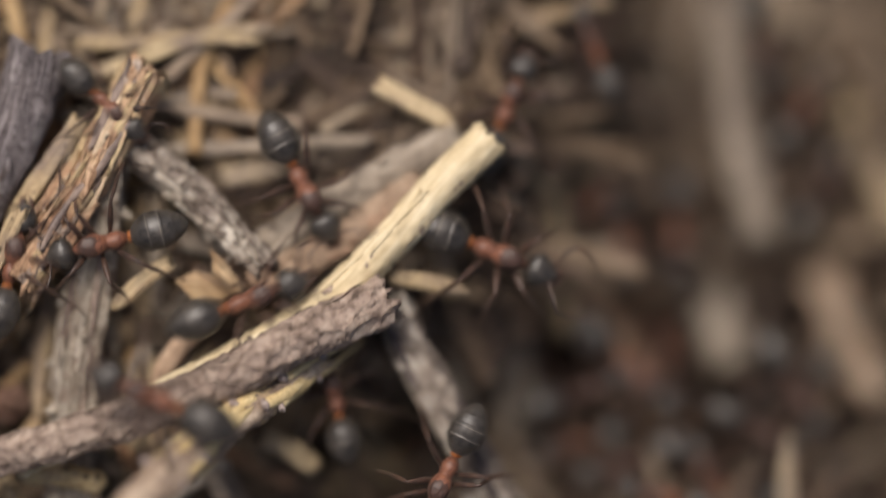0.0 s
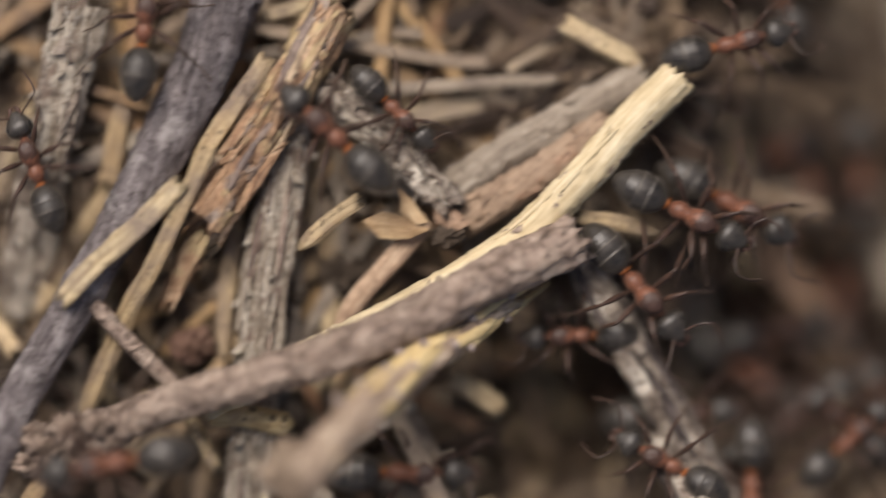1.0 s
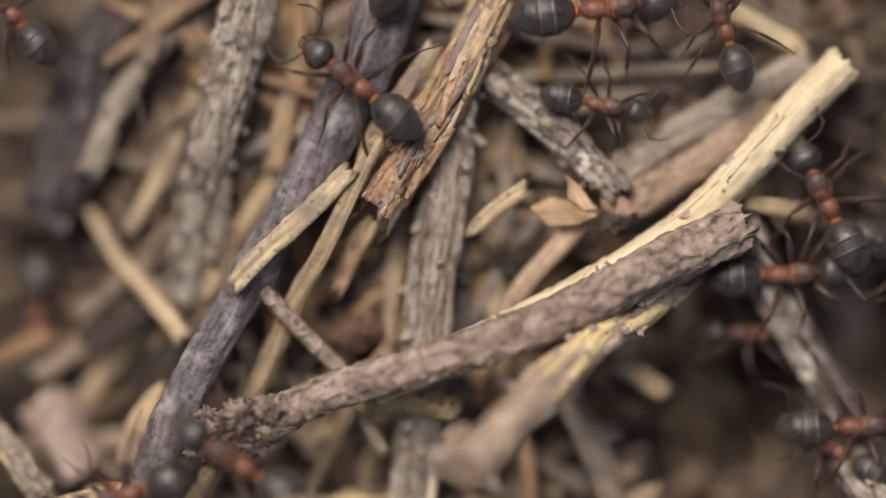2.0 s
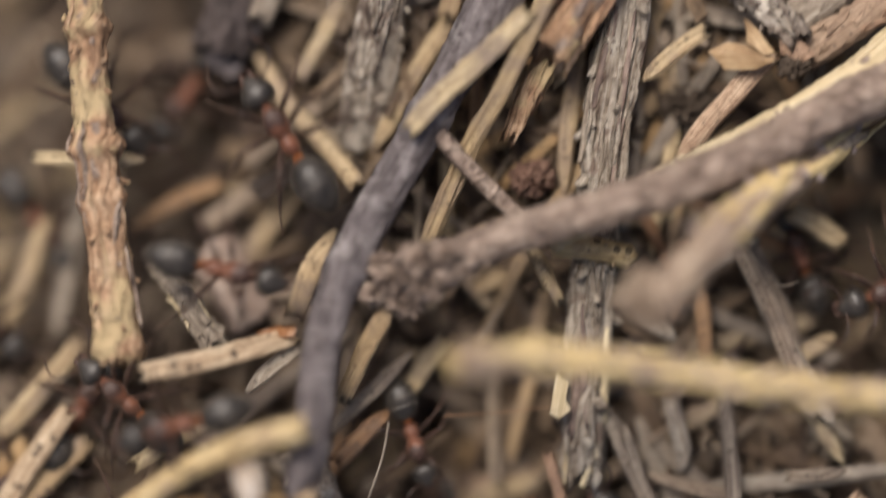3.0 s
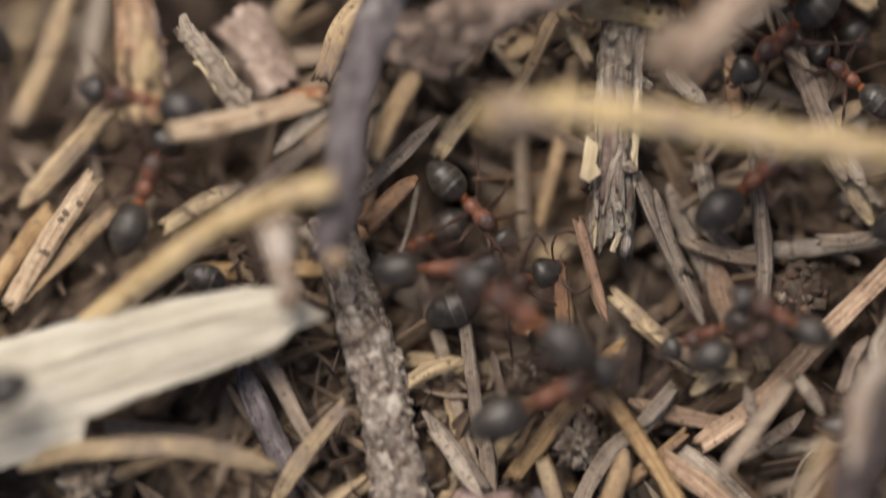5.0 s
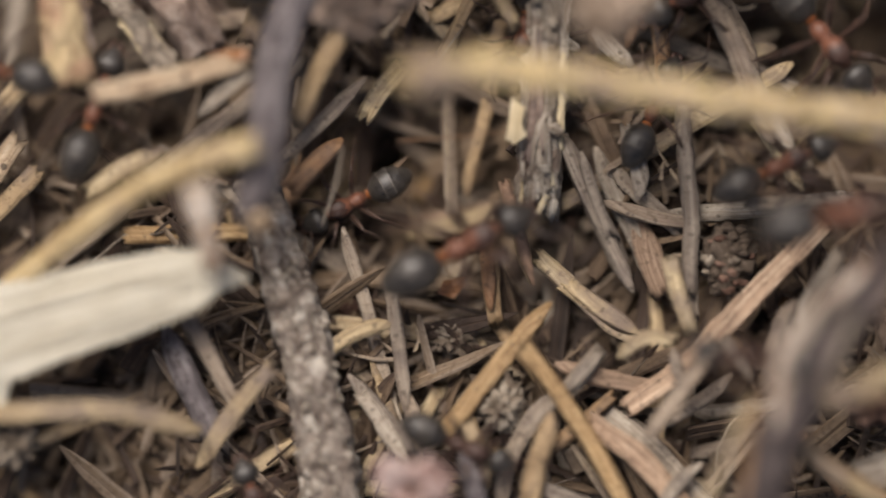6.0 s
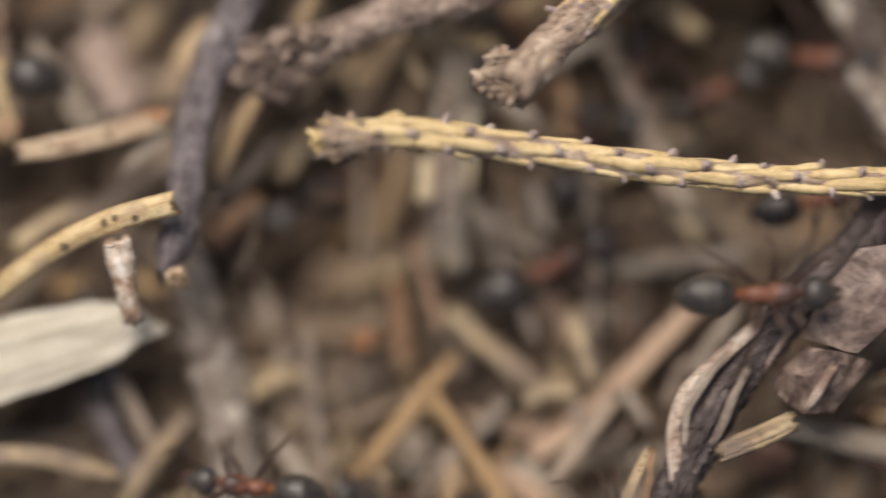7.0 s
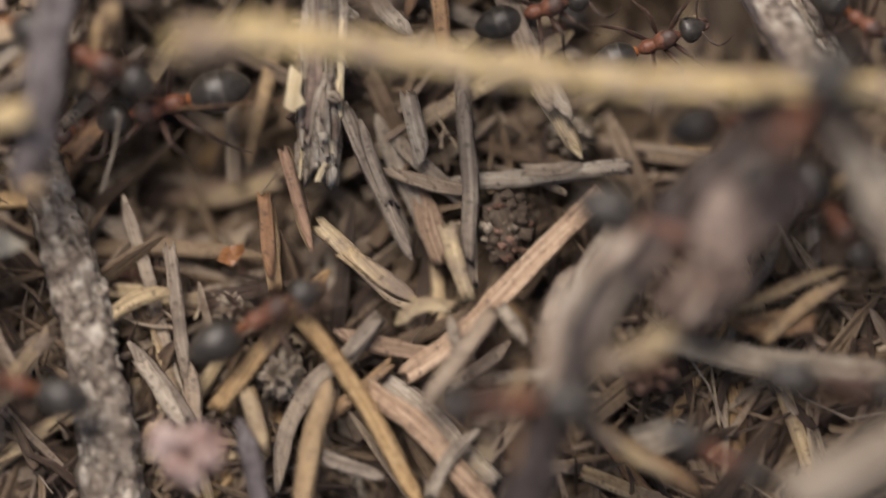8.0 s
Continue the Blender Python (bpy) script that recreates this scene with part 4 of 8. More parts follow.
# ---- twigs, stems and needles on the nest ----
main_branch = stick("branch", [(-2.29, -2.11, 0.60), (-6.11, -3.85, 1.60), (-11.10, -6.32, 2.20), (-16.28, -8.08, 2.20), (-19.58, -9.03, 1.80), (-21.95, -10.10, 1.40), (-23.97, -10.87, 1.00)], 1.05, 0.74, bark_brown, "brown-barked broken branch lying across the nest", lump=0.14, ridge=0.08, knots=((0.93, 0.25), (0.985, 0.35)))
stripped_stick = stick("stripped_stick", [(2.01, 4.72, -0.60), (-0.09, 2.70, -0.30), (-2.23, 0.31, 0.00), (-5.19, -2.45, 0.20), (-9.96, -5.30, 0.60), (-14.70, -7.57, 0.90), (-18.07, -9.04, 0.80)], 0.83, 0.71, wood_pale, "pale stripped stick beneath a brown branch", lump=0.05, ridge=0.05, jag=(0.2, 0.3))
forked_twig = stick("forked_twig", [(-5.23, -4.55, -0.40), (-7.88, -6.54, 1.40), (-10.25, -8.37, 3.40), (-12.11, -10.06, 5.00), (-13.94, -12.08, 6.20)], 0.67, 0.95, bark_mauve, "yellowish peeling twig with a broken brown end", lump=0.2, ridge=0.14)
dark_twig_up = stick("twig", [(-17.05, 8.36, -0.60), (-18.12, 5.25, -0.50), (-19.90, 1.54, -0.30), (-21.73, -2.04, 0.00)], 1.43, 0.95, bark_violet, "thick part of a grey-violet twig", lump=0.12, ridge=0.12, ridges=10, grit=0.2)
dark_twig = stick("twig", [(-20.63, 0.17, -0.20), (-23.65, -5.18, 0.20), (-25.61, -8.61, 0.90), (-26.95, -11.67, 1.30), (-27.55, -14.23, 1.80), (-27.95, -17.93, 2.60), (-28.72, -20.00, 3.20)], 0.93, 0.76, bark_violet, "smooth grey-violet twig with a broken end", lump=0.08, ridge=0.03, knots=((0.22, 0.1), (0.55, 0.14)), grit=0.14, tip=0.07, jag=(0.3, 0.8))
flaky_twig = stick("flaky_twig", [(-28.40, -18.10, -1.80), (-27.37, -21.54, -1.60), (-26.29, -25.32, -1.40), (-25.70, -28.63, -1.40), (-25.00, -33.37, -1.60), (-24.43, -35.99, -1.80)], 0.86, 1.33, bark_grey, "grey twig with cracked flaking bark", lump=0.3, lump_size=0.9, ridge=0.22, seg=26, step=0.16)
yellow_twig = stick("yellow_twig", [(-21.75, -14.28, 6.50), (-19.70, -14.05, 6.40), (-16.60, -14.20, 6.10), (-11.67, -14.86, 5.40), (-4.53, -15.70, 4.90), (2.14, -15.95, 4.60), (7.40, -16.07, 4.40)], 0.60, 0.50, bark_mauve, "straw-yellow twig with small leaf scars and a knobbed end", lump=0.16, lump_size=1.0, ridge=0.12, knots=((0.02, 0.3),))
straw_stem = stick("stem", [(-28.00, -16.94, 4.80), (-30.50, -17.63, 4.30), (-32.85, -18.67, 3.40), (-35.47, -20.44, 2.20), (-38.40, -22.71, 0.60), (-40.14, -24.17, -0.40)], 0.55, 0.48, straw_ochre, "ochre straw-like stem with a cut end", lump=0.06, ridge=0.08, flat=0.7, seg=12)
scale_stub = stick("bud_scale", [(-30.50, -18.51, 4.40), (-30.25, -19.82, 4.10), (-29.87, -21.88, 3.30)], 0.60, 0.43, scale_gloss, "short glossy translucent brown bud scale", lump=0.15, seg=16, knots=((0.25, 0.1),))
knotty_twig = stick("knotty_twig", [(-37.65, 3.57, -0.40), (-37.42, -0.21, -0.30), (-37.04, -4.93, -0.20), (-36.47, -9.64, 0.00), (-35.99, -14.34, 0.20)], 0.69, 1.00, wood_orange, "orange-brown knotty twig with peeled bark", lump=0.15, ridge=0.12, knots=((0.22, 0.3), (0.5, 0.35), (0.62, 0.2), (0.97, 0.2)))
bark_twig = stick("bark_twig", [(-14.38, 4.51, -0.70), (-14.81, 0.02, -0.90), (-15.58, -4.95, -1.10), (-16.04, -10.17, -1.50), (-16.35, -14.69, -2.00), (-16.59, -19.36, -2.30)], 0.95, 0.81, bark_pale, "weathered pale-grey twig with fissured bark", lump=0.18, ridge=0.42, ridges=12, seg=34, jag=(0.4, 0.7))
split_twig = stick("split_twig", [(-12.55, 7.74, -0.20), (-13.99, 4.86, 0.00), (-15.06, 2.95, 0.10), (-16.50, 0.92, 0.30), (-18.04, -1.46, 0.50)], 0.86, 1.05, wood_orange, "split orange-brown twig with loose bark", lump=0.18, ridge=0.5, ridges=9, seg=30, jag=(0.4, 1.2))
split_shard = stick("wood_shard", [(-17.21, -0.60, -0.60), (-18.65, -2.75, -0.80), (-19.61, -4.79, -1.00)], 0.71, 0.31, wood_orange, "torn shard of an orange-brown twig", lump=0.2, ridge=0.3, jag=(0.4, 0.7))
grey_twig = stick("grey_twig", [(-23.18, 7.77, -0.60), (-23.91, 4.91, -0.80), (-24.53, 2.05, -1.20), (-25.30, -1.05, -2.40), (-26.02, -5.16, -3.80)], 1.05, 0.95, bark_pale, "grey twig with scaly bark sinking into the litter", lump=0.25, ridge=0.35, ridges=9, seg=28)
middle_twig = stick("twig", [(-13.49, 4.55, -1.00), (-11.22, 2.87, -0.80), (-9.56, 1.30, -0.50), (-7.53, -0.86, -0.40)], 0.79, 0.67, bark_grey, "short grey twig with rough bark", lump=0.3, ridge=0.15)
plank_grey = stick("wood_sliver", [(-7.71, 0.01, -1.40), (-4.71, 1.92, -1.30), (0.60, 4.82, -1.80)], 0.69, 0.76, wood_grey, "weathered grey wood sliver", lump=0.06, ridge=0.12, flat=0.5)
plank_tan = stick("wood_sliver", [(-7.12, -1.32, -1.20), (-4.00, 0.60, -1.10), (-0.87, 2.88, -1.40)], 0.79, 0.71, needle_pink, "pinkish-tan wood sliver lying in the litter", lump=0.06, ridge=0.12, flat=0.5)
right_twig = stick("twig", [(-2.35, -2.05, -1.40), (-1.33, -4.33, -1.80), (0.12, -6.86, -2.00), (1.82, -9.76, -2.30), (3.78, -13.16, -2.80), (5.28, -15.63, -3.50)], 0.74, 0.90, bark_grey, "grey twig with torn lichen-pale bark", lump=0.22, ridge=0.35, ridges=9, seg=28)
black_branch = stick("branch", [(2.60, -16.40, 2.40), (0.60, -18.80, 3.00), (-1.70, -21.00, 3.70), (-3.95, -23.50, 4.20), (-5.46, -26.00, 4.40), (-6.75, -28.46, 4.30), (-7.35, -30.40, 3.90), (-7.90, -32.60, 3.20), (-8.40, -35.00, 2.20)], 0.92, 0.90, bark_dark, "blackish branch with a pale torn edge", lump=0.18, ridge=0.35, ridges=8, seg=26)
torn_edge = needle([(-3.20, -21.55, 4.60), (-4.30, -22.70, 5.00), (-5.40, -23.75, 5.15), (-6.45, -24.85, 5.20), (-7.00, -26.10, 5.15), (-7.05, -27.40, 5.05), (-6.90, -29.20, 4.70)], 0.72, wood_torn, "pale strip of wood torn along a dark branch", flat=0.4, name="wood_strip", groove=0.35)
slant_twig = stick("twig", [(1.25, -10.69, -2.20), (3.22, -14.05, -0.20), (4.57, -16.95, 2.30), (6.44, -20.67, 4.30), (8.14, -24.31, 5.20)], 0.80, 0.88, bark_grey, "pale grey twig with split bark", lump=0.2, ridge=0.35, ridges=9, seg=28)
blurred_stem = stick("stem", [(9.30, -29.40, 6.50), (6.00, -30.90, 6.60), (2.75, -32.70, 6.00)], 1.10, 1.14, wood_grey, "pale grey stem close above the nest", lump=0.1)
stub_twig = stick("twig_stub", [(-17.81, -9.50, -0.60), (-16.02, -9.65, -0.60), (-14.30, -9.99, -0.80)], 0.48, 0.50, straw_ochre, "short pale twig stub with dark pits", lump=0.1, seg=16, jag=(0.05, 0.05), ridge=0.2, tip=0.12)
thin_twig = stick("thin_twig", [(-22.81, -4.62, 0.30), (-21.50, -6.09, 0.20), (-19.32, -8.25, -0.40)], 0.36, 0.36, bark_brown, "thin brown twig lying in the litter", lump=0.12, seg=12)
pink_stub = stick("twig_stub", [(-32.42, -9.61, -4.60), (-31.45, -11.19, -4.40), (-30.60, -12.88, -4.20)], 1.10, 0.95, wood_pinkish, "blunt pinkish twig stub", lump=0.22, ridge=0.12, jag=(0.3, 0.25))
splinter_white = stick("splinter", [(-34.51, -10.38, -1.80), (-33.28, -11.84, -1.00), (-31.96, -13.75, -0.80)], 0.40, 0.50, wood_grey, "frayed pale splinter lying in the litter", lump=0.3, ridge=0.3, jag=(0.5,0.6))
far_stem_a = stick("stem", [(12.57, 11.29, -12.50), (13.19, 6.67, -12.20), (14.31, 0.54, -11.80)], 0.71, 0.83, needle_grey, "dull grey stem deep in a hollow", lump=0.35, ridge=0.3, jag=(0.8, 0.8))
far_stem_b = stick("stem", [(7.06, -3.04, -12.40), (8.59, -6.11, -12.20), (10.64, -9.18, -12.20)], 0.83, 0.83, needle_brown, "tan stem deep in a hollow", lump=0.35, ridge=0.3, jag=(0.8, 0.8))
far_stem_c = stick("stem", [(2.69, -2.51, -11.00), (3.07, -5.05, -11.00), (3.46, -8.10, -11.00)], 0.83, 0.79, needle_grey, "dull tan stem deep in a hollow", lump=0.35, ridge=0.3, jag=(0.8, 0.8))
far_stem_d = stick("stem", [(-6.07, 12.46, -7.00), (-4.81, 10.19, -6.50), (-3.07, 7.69, -6.00)], 0.79, 0.71, wood_grey, "dull grey stem under the nest's edge")
far_stem_e = stick("stem", [(-6.50, 5.44, -5.00), (-4.53, 6.67, -5.00), (-2.07, 7.67, -5.50)], 0.79, 0.71, wood_grey, "dull grey stem among the litter")
far_stem_f = stick("stem", [(17.87, 6.96, -13.00), (19.15, 4.65, -13.00), (20.89, 1.05, -12.50)], 0.71, 0.71, needle_tan, "tan stem deep in a hollow", lump=0.35, ridge=0.3, jag=(0.8, 0.8))
far_stem_g = stick("stem", [(17.35, -1.00, -13.00), (18.38, -4.08, -13.00), (19.87, -6.63, -12.50)], 0.79, 0.71, needle_pink, "tan stem deep in a hollow", lump=0.35, ridge=0.3, jag=(0.8, 0.8))
far_stem_h = stick("stem", [(12.25, -2.03, -13.50), (12.77, -4.09, -13.50), (13.02, -5.12, -13.50)], 0.95, 0.90, wood_grey, "pale stub deep in a hollow", lump=0.35, ridge=0.3, jag=(0.8, 0.8))
dark_root = stick("root", [(-29.10, 6.99, -3.40), (-30.59, 3.85, -3.80), (-31.95, -1.26, -4.00)], 1.31, 1.14, bark_dark, "dull dark root in the litter")
left_stem = stick("stem", [(-26.78, 6.24, -3.00), (-28.61, 3.82, -3.20), (-30.32, 0.31, -3.40)], 0.52, 0.57, wood_grey, "grey-tan stem in the litter")
needle([(-23.89, -4.76, 1.70), (-21.58, -2.28, 1.60), (-18.94, 0.20, 1.50)], 0.99, needle_tan, "broad blunt straw-coloured needle on a dark twig", blunt=1)
needle([(-23.34, -9.71, -1.40), (-21.51, -5.86, -0.40), (-19.58, -2.06, 1.00), (-17.68, 1.60, 1.50)], 0.91, needle_tan, "long spotted straw-coloured needle")
needle([(-18.64, 0.34, -0.20), (-17.21, 2.72, 0.00), (-15.42, 5.34, 0.00)], 0.87, needle_tan, "straw-coloured needle lying in the litter")
needle([(-16.68, -1.06, -2.00), (-17.21, -3.95, -1.80), (-17.33, -7.32, -1.80)], 0.83, needle_tan, "tan needle lying between twigs")
needle([(-11.50, -0.46, 0.30), (-12.57, -1.22, 0.10), (-14.06, -2.52, -0.20)], 0.87, needle_tan, "short pointed straw-coloured needle")
needle([(-12.60, -6.00, -1.20), (-10.90, -3.84, -0.90), (-8.60, -1.40, -0.90)], 1.05, needle_salmon, "broad tan needle lying in the litter")
needle([(-23.09, 4.27, -1.40), (-21.53, 3.78, -1.30), (-20.04, 3.21, -1.30)], 0.62, needle_brown, "short orange-brown needle lying in the litter")
needle([(-21.48, 3.70, -1.50), (-21.90, 2.07, -1.80), (-22.27, 0.15, -2.00)], 0.99, needle_tan, "broad straw needle lying in the litter", blunt=1)
needle([(-18.77, -9.88, -0.40), (-18.17, -10.70, -0.60), (-17.51, -11.85, -0.80)], 0.62, needle_tan, "short straw-coloured needle lying in the litter")
needle([(-20.34, -0.82, -2.00), (-18.42, -1.53, -2.40), (-16.48, 0.40, -2.40)], 0.83, needle_brown, "brown needle lying in the litter")
needle([(-30.62, -1.06, -4.60), (-28.28, -4.44, -3.00), (-26.04, -6.99, -1.40)], 0.87, needle_tan, "slender straw-coloured needle lying in the litter")
needle([(-27.70, -5.59, -4.40), (-29.35, -7.88, -4.60), (-31.25, -10.54, -4.80)], 1.05, needle_tan, "dull grey needle lying in the litter")
needle([(-35.91, -8.78, -4.80), (-34.11, -7.70, -4.60), (-31.97, -6.84, -4.60)], 0.83, needle_brown, "brown needle behind a knotty twig")
needle([(-39.84, -5.79, -2.20), (-37.70, -5.82, -2.20), (-35.09, -5.79, -2.40)], 0.70, needle_tan, "tan needle crossing behind a twig")
needle([(-26.93, -8.84, -1.60), (-27.87, -10.51, -1.60), (-28.57, -12.42, -1.80)], 0.95, needle_tan, "straw-coloured needle lying in the litter")
needle([(-34.90, -14.76, 1.60), (-32.23, -14.22, 1.20), (-28.73, -13.36, 0.40)], 0.98, wood_tan, "straw needle with dark pits", blunt=1, groove=0.7)
needle([(-28.50, -13.77, 0.20), (-29.57, -14.47, 0.00), (-30.76, -15.65, -0.20)], 0.75, needle_grey, "frayed grey needle lying in the litter")
needle([(-24.72, -12.07, 1.00), (-25.55, -13.66, 0.40), (-26.50, -15.89, -0.40)], 0.91, needle_tan, "tan needle under a dark twig")
needle([(-22.35, -13.41, -3.00), (-23.11, -14.47, -3.00), (-23.82, -15.59, -2.80)], 0.95, needle_tan, "short tan needle lying in the litter", blunt=1)
needle([(-23.65, -13.87, -1.60), (-25.20, -15.42, -1.60), (-27.11, -17.20, -1.80)], 0.70, needle_grey, "grey frayed needle lying in the litter")
needle([(-24.72, -16.49, -1.80), (-25.68, -17.44, -1.40), (-26.75, -18.51, -1.20)], 0.91, needle_brown, "broad brown needle lying in the litter")
needle([(-18.66, -9.73, -0.80), (-18.11, -10.68, -0.80), (-17.58, -11.75, -1.00)], 0.66, needle_tan, "short straw needle lying in the litter")
needle([(-9.41, -10.42, -2.00), (-8.26, -12.94, -1.60), (-5.90, -17.00, -1.40)], 0.91, needle_grey, "speckled grey needle lying in the litter")
needle([(-12.25, -9.32, -2.40), (-12.49, -10.76, -2.40), (-12.84, -12.67, -2.60)], 0.70, needle_brown, "orange-brown needle lying in the litter")
needle([(-39.47, -8.31, -5.60), (-40.53, -11.19, -5.40), (-41.98, -14.31, -5.40)], 1.04, needle_tan, "dull tan needle lying in the litter")
needle([(-38.07, -7.56, -6.20), (-38.68, -10.45, -6.20), (-39.28, -13.58, -6.20)], 0.99, needle_grey, "dull grey needle lying in the litter")
needle([(-37.90, -13.57, -3.60), (-39.80, -15.80, -3.40), (-41.60, -17.80, -3.40)], 1.00, needle_tan, "broad grey needle lying in the litter")
needle([(-38.41, -16.23, -4.80), (-40.12, -18.15, -4.60), (-42.77, -21.27, -4.40)], 0.91, needle_pink, "straw-coloured needle lying in the litter")
needle([(-37.59, -17.67, -3.00), (-39.62, -19.83, -2.80), (-42.01, -22.22, -2.60)], 0.95, needle_tan, "tan needle lying in the litter")
needle([(-32.10, -17.07, -1.00), (-33.52, -17.66, -0.80), (-35.42, -18.73, -0.80)], 0.83, needle_tan, "tan needle lying in the litter")
needle([(-17.99, -18.41, -1.80), (-17.57, -19.84, -1.60), (-16.61, -22.71, -1.80)], 0.58, needle_pink, "slim tan needle lying in the litter")
needle([(-18.87, -20.21, -2.00), (-18.71, -21.52, -2.00), (-18.52, -23.68, -2.00)], 0.70, needle_brown, "short brownish needle lying in the litter")
needle([(-25.94, -20.57, -6.60), (-22.06, -20.14, -6.20), (-17.71, -19.29, -5.20)], 0.95, needle_pink, "pale grey needle at a burrow mouth")
needle([(-15.38, -16.27, -2.40), (-14.55, -18.42, -2.20), (-13.49, -20.69, -2.00)], 0.70, needle_grey, "grey speckled needle lying in the litter")
needle([(-41.16, -28.56, 1.00), (-37.74, -27.76, 1.40), (-34.25, -27.84, 1.20), (-30.43, -28.64, 0.60)], 0.91, needle_tan, "long bowed straw needle")
needle([(-31.42, -23.57, -0.60), (-30.36, -25.22, -0.80), (-28.96, -27.84, -1.20)], 0.79, needle_grey, "grey-tan needle lying in the litter")
needle([(-27.64, -26.04, -0.60), (-28.95, -27.58, -0.80), (-30.83, -30.18, -0.80)], 0.87, needle_tan, "straw needle lying in the litter")
needle([(-32.17, -24.30, -1.60), (-31.21, -26.43, -1.40), (-30.15, -29.03, -1.40)], 1.12, bark_violet, "flat grey-violet sliver lying in the litter")
needle([(-25.53, -25.48, -1.60), (-23.99, -24.53, -1.60), (-22.57, -24.30, -1.80)], 0.70, needle_tan, "tan needle lying in the litter")
needle([(-22.80, -22.41, -2.00), (-22.45, -24.78, -1.80), (-22.09, -28.09, -1.60)], 0.70, needle_grey, "pitted grey needle standing in the litter")
needle([(-24.58, -26.32, -1.80), (-23.28, -27.86, -1.60), (-21.86, -29.74, -1.40)], 0.75, needle_grey, "grey needle lying in the litter")
needle([(-15.43, -16.46, -2.00), (-14.26, -19.31, -1.80), (-12.61, -22.87, -1.60)], 0.66, needle_grey, "speckled needle lying in the litter")
needle([(-15.32, -22.57, -2.20), (-14.01, -23.52, -2.00), (-12.46, -24.59, -1.80)], 0.95, needle_tan, "pale spotted needle lying in the litter")
needle([(-10.43, -14.30, -2.30), (-10.23, -18.97, -2.20), (-10.08, -24.04, -2.20)], 0.79, needle_grey, "straight pale-grey needle lying in the litter")
needle([(-11.47, -19.81, -2.80), (-7.77, -19.44, -2.60), (-3.49, -19.00, -2.20)], 0.83, needle_grey, "long grey needle lying in the litter")
needle([(-14.10, -16.81, -3.40), (-13.14, -19.45, -3.20), (-11.70, -22.33, -3.00)], 0.87, needle_grey, "grey needle lying in the litter")
needle([(-18.77, -20.34, -2.60), (-18.62, -22.01, -2.40), (-18.29, -24.15, -2.40)], 0.83, needle_brown, "brownish needle lying in the litter")
needle([(-17.85, -18.45, -2.20), (-17.33, -20.35, -2.20), (-16.73, -22.61, -2.20)], 0.66, needle_tan, "slim brownish needle lying in the litter")
needle([(-16.50, -21.42, -2.40), (-14.72, -23.08, -2.20), (-12.62, -24.98, -2.00)], 0.95, needle_tan, "pale tan needle with pits")
needle([(-14.98, -17.47, -3.40), (-14.02, -19.86, -3.20), (-12.70, -22.49, -3.00)], 0.95, needle_grey, "dull grey needle lying in the litter")
needle([(-13.54, -17.60, -3.00), (-12.10, -19.15, -2.80), (-10.56, -20.46, -2.80)], 0.83, needle_grey, "grey needle lying in the litter")
needle([(-12.58, -19.86, -3.20), (-11.99, -21.30, -3.00), (-11.27, -22.97, -3.00)], 1.20, needle_pink, "broad pinkish needle lying in the litter")
needle([(-22.14, -20.62, -5.40), (-19.98, -20.10, -5.00), (-17.70, -19.44, -4.60)], 0.95, needle_tan, "dull tan needle lying in the litter")
needle([(-7.23, -15.83, -2.40), (-6.28, -17.27, -2.20), (-5.45, -18.69, -2.20)], 0.79, needle_tan, "tan needle lying in the litter")
needle([(-15.89, -25.95, -1.60), (-13.99, -26.45, -1.60), (-11.75, -27.00, -1.60)], 0.85, needle_pink, "pinkish needle lying in the litter")
needle([(-14.10, -25.32, -1.00), (-14.69, -26.02, -0.80), (-15.63, -27.08, -0.80)], 0.66, needle_grey, "small grey needle lying in the litter")
needle([(-16.05, -27.89, -0.40), (-16.52, -30.24, -0.40), (-17.27, -33.30, -0.40)], 0.99, needle_tan, "pale needle lying in the litter")
needle([(-19.71, -29.51, 0.20), (-19.31, -30.92, 0.20), (-18.89, -33.26, 0.20)], 0.95, bark_violet, "flat grey-violet sliver lying in the litter")
needle([(-19.51, -28.37, -0.60), (-19.11, -29.55, -0.60), (-18.69, -30.96, -0.60)], 0.75, needle_tan, "short tan needle lying in the litter")
needle([(-13.39, -25.55, -0.80), (-12.33, -24.79, -0.40), (-10.92, -24.96, -0.60)], 0.70, needle_tan, "curled straw needle lying in the litter")
needle([(-8.92, -24.96, -0.60), (-8.45, -25.59, -0.40), (-7.86, -26.49, -0.40)], 0.70, needle_grey, "short grey needle lying in the litter")
needle([(-11.04, -25.31, -0.60), (-10.92, -26.02, -0.40), (-10.69, -26.72, -0.40)], 0.58, needle_grey, "small grey flake lying in the litter")
needle([(-2.26, -26.35, 0.40), (2.17, -27.17, 0.60), (7.29, -27.82, 0.80)], 1.16, wood_grey, "broad pale-grey sliver lying in the litter")
needle([(-5.11, -27.40, 4.80), (-3.65, -26.70, 5.20), (-1.95, -25.90, 5.40)], 1.04, needle_tan, "short pale needle beside a dark branch", blunt=1)
needle([(0.25, -25.31, -0.40), (2.01, -25.67, -0.40), (4.13, -25.55, -0.40)], 0.91, needle_brown, "brown needle lying in the litter")
needle([(0.82, -24.96, -0.20), (3.15, -23.90, 0.00), (5.26, -23.43, 0.00)], 0.54, needle_tan, "thin straw needle lying in the litter")
needle([(-5.31, -29.74, 0.60), (-3.44, -30.91, 0.60), (-0.64, -32.54, 0.60)], 0.95, needle_brown, "tan needle lying in the litter")
needle([(0.71, -18.22, -2.00), (-0.49, -19.17, -1.80), (-1.68, -20.36, -1.60)], 0.83, needle_grey, "grey needle lying in the litter")
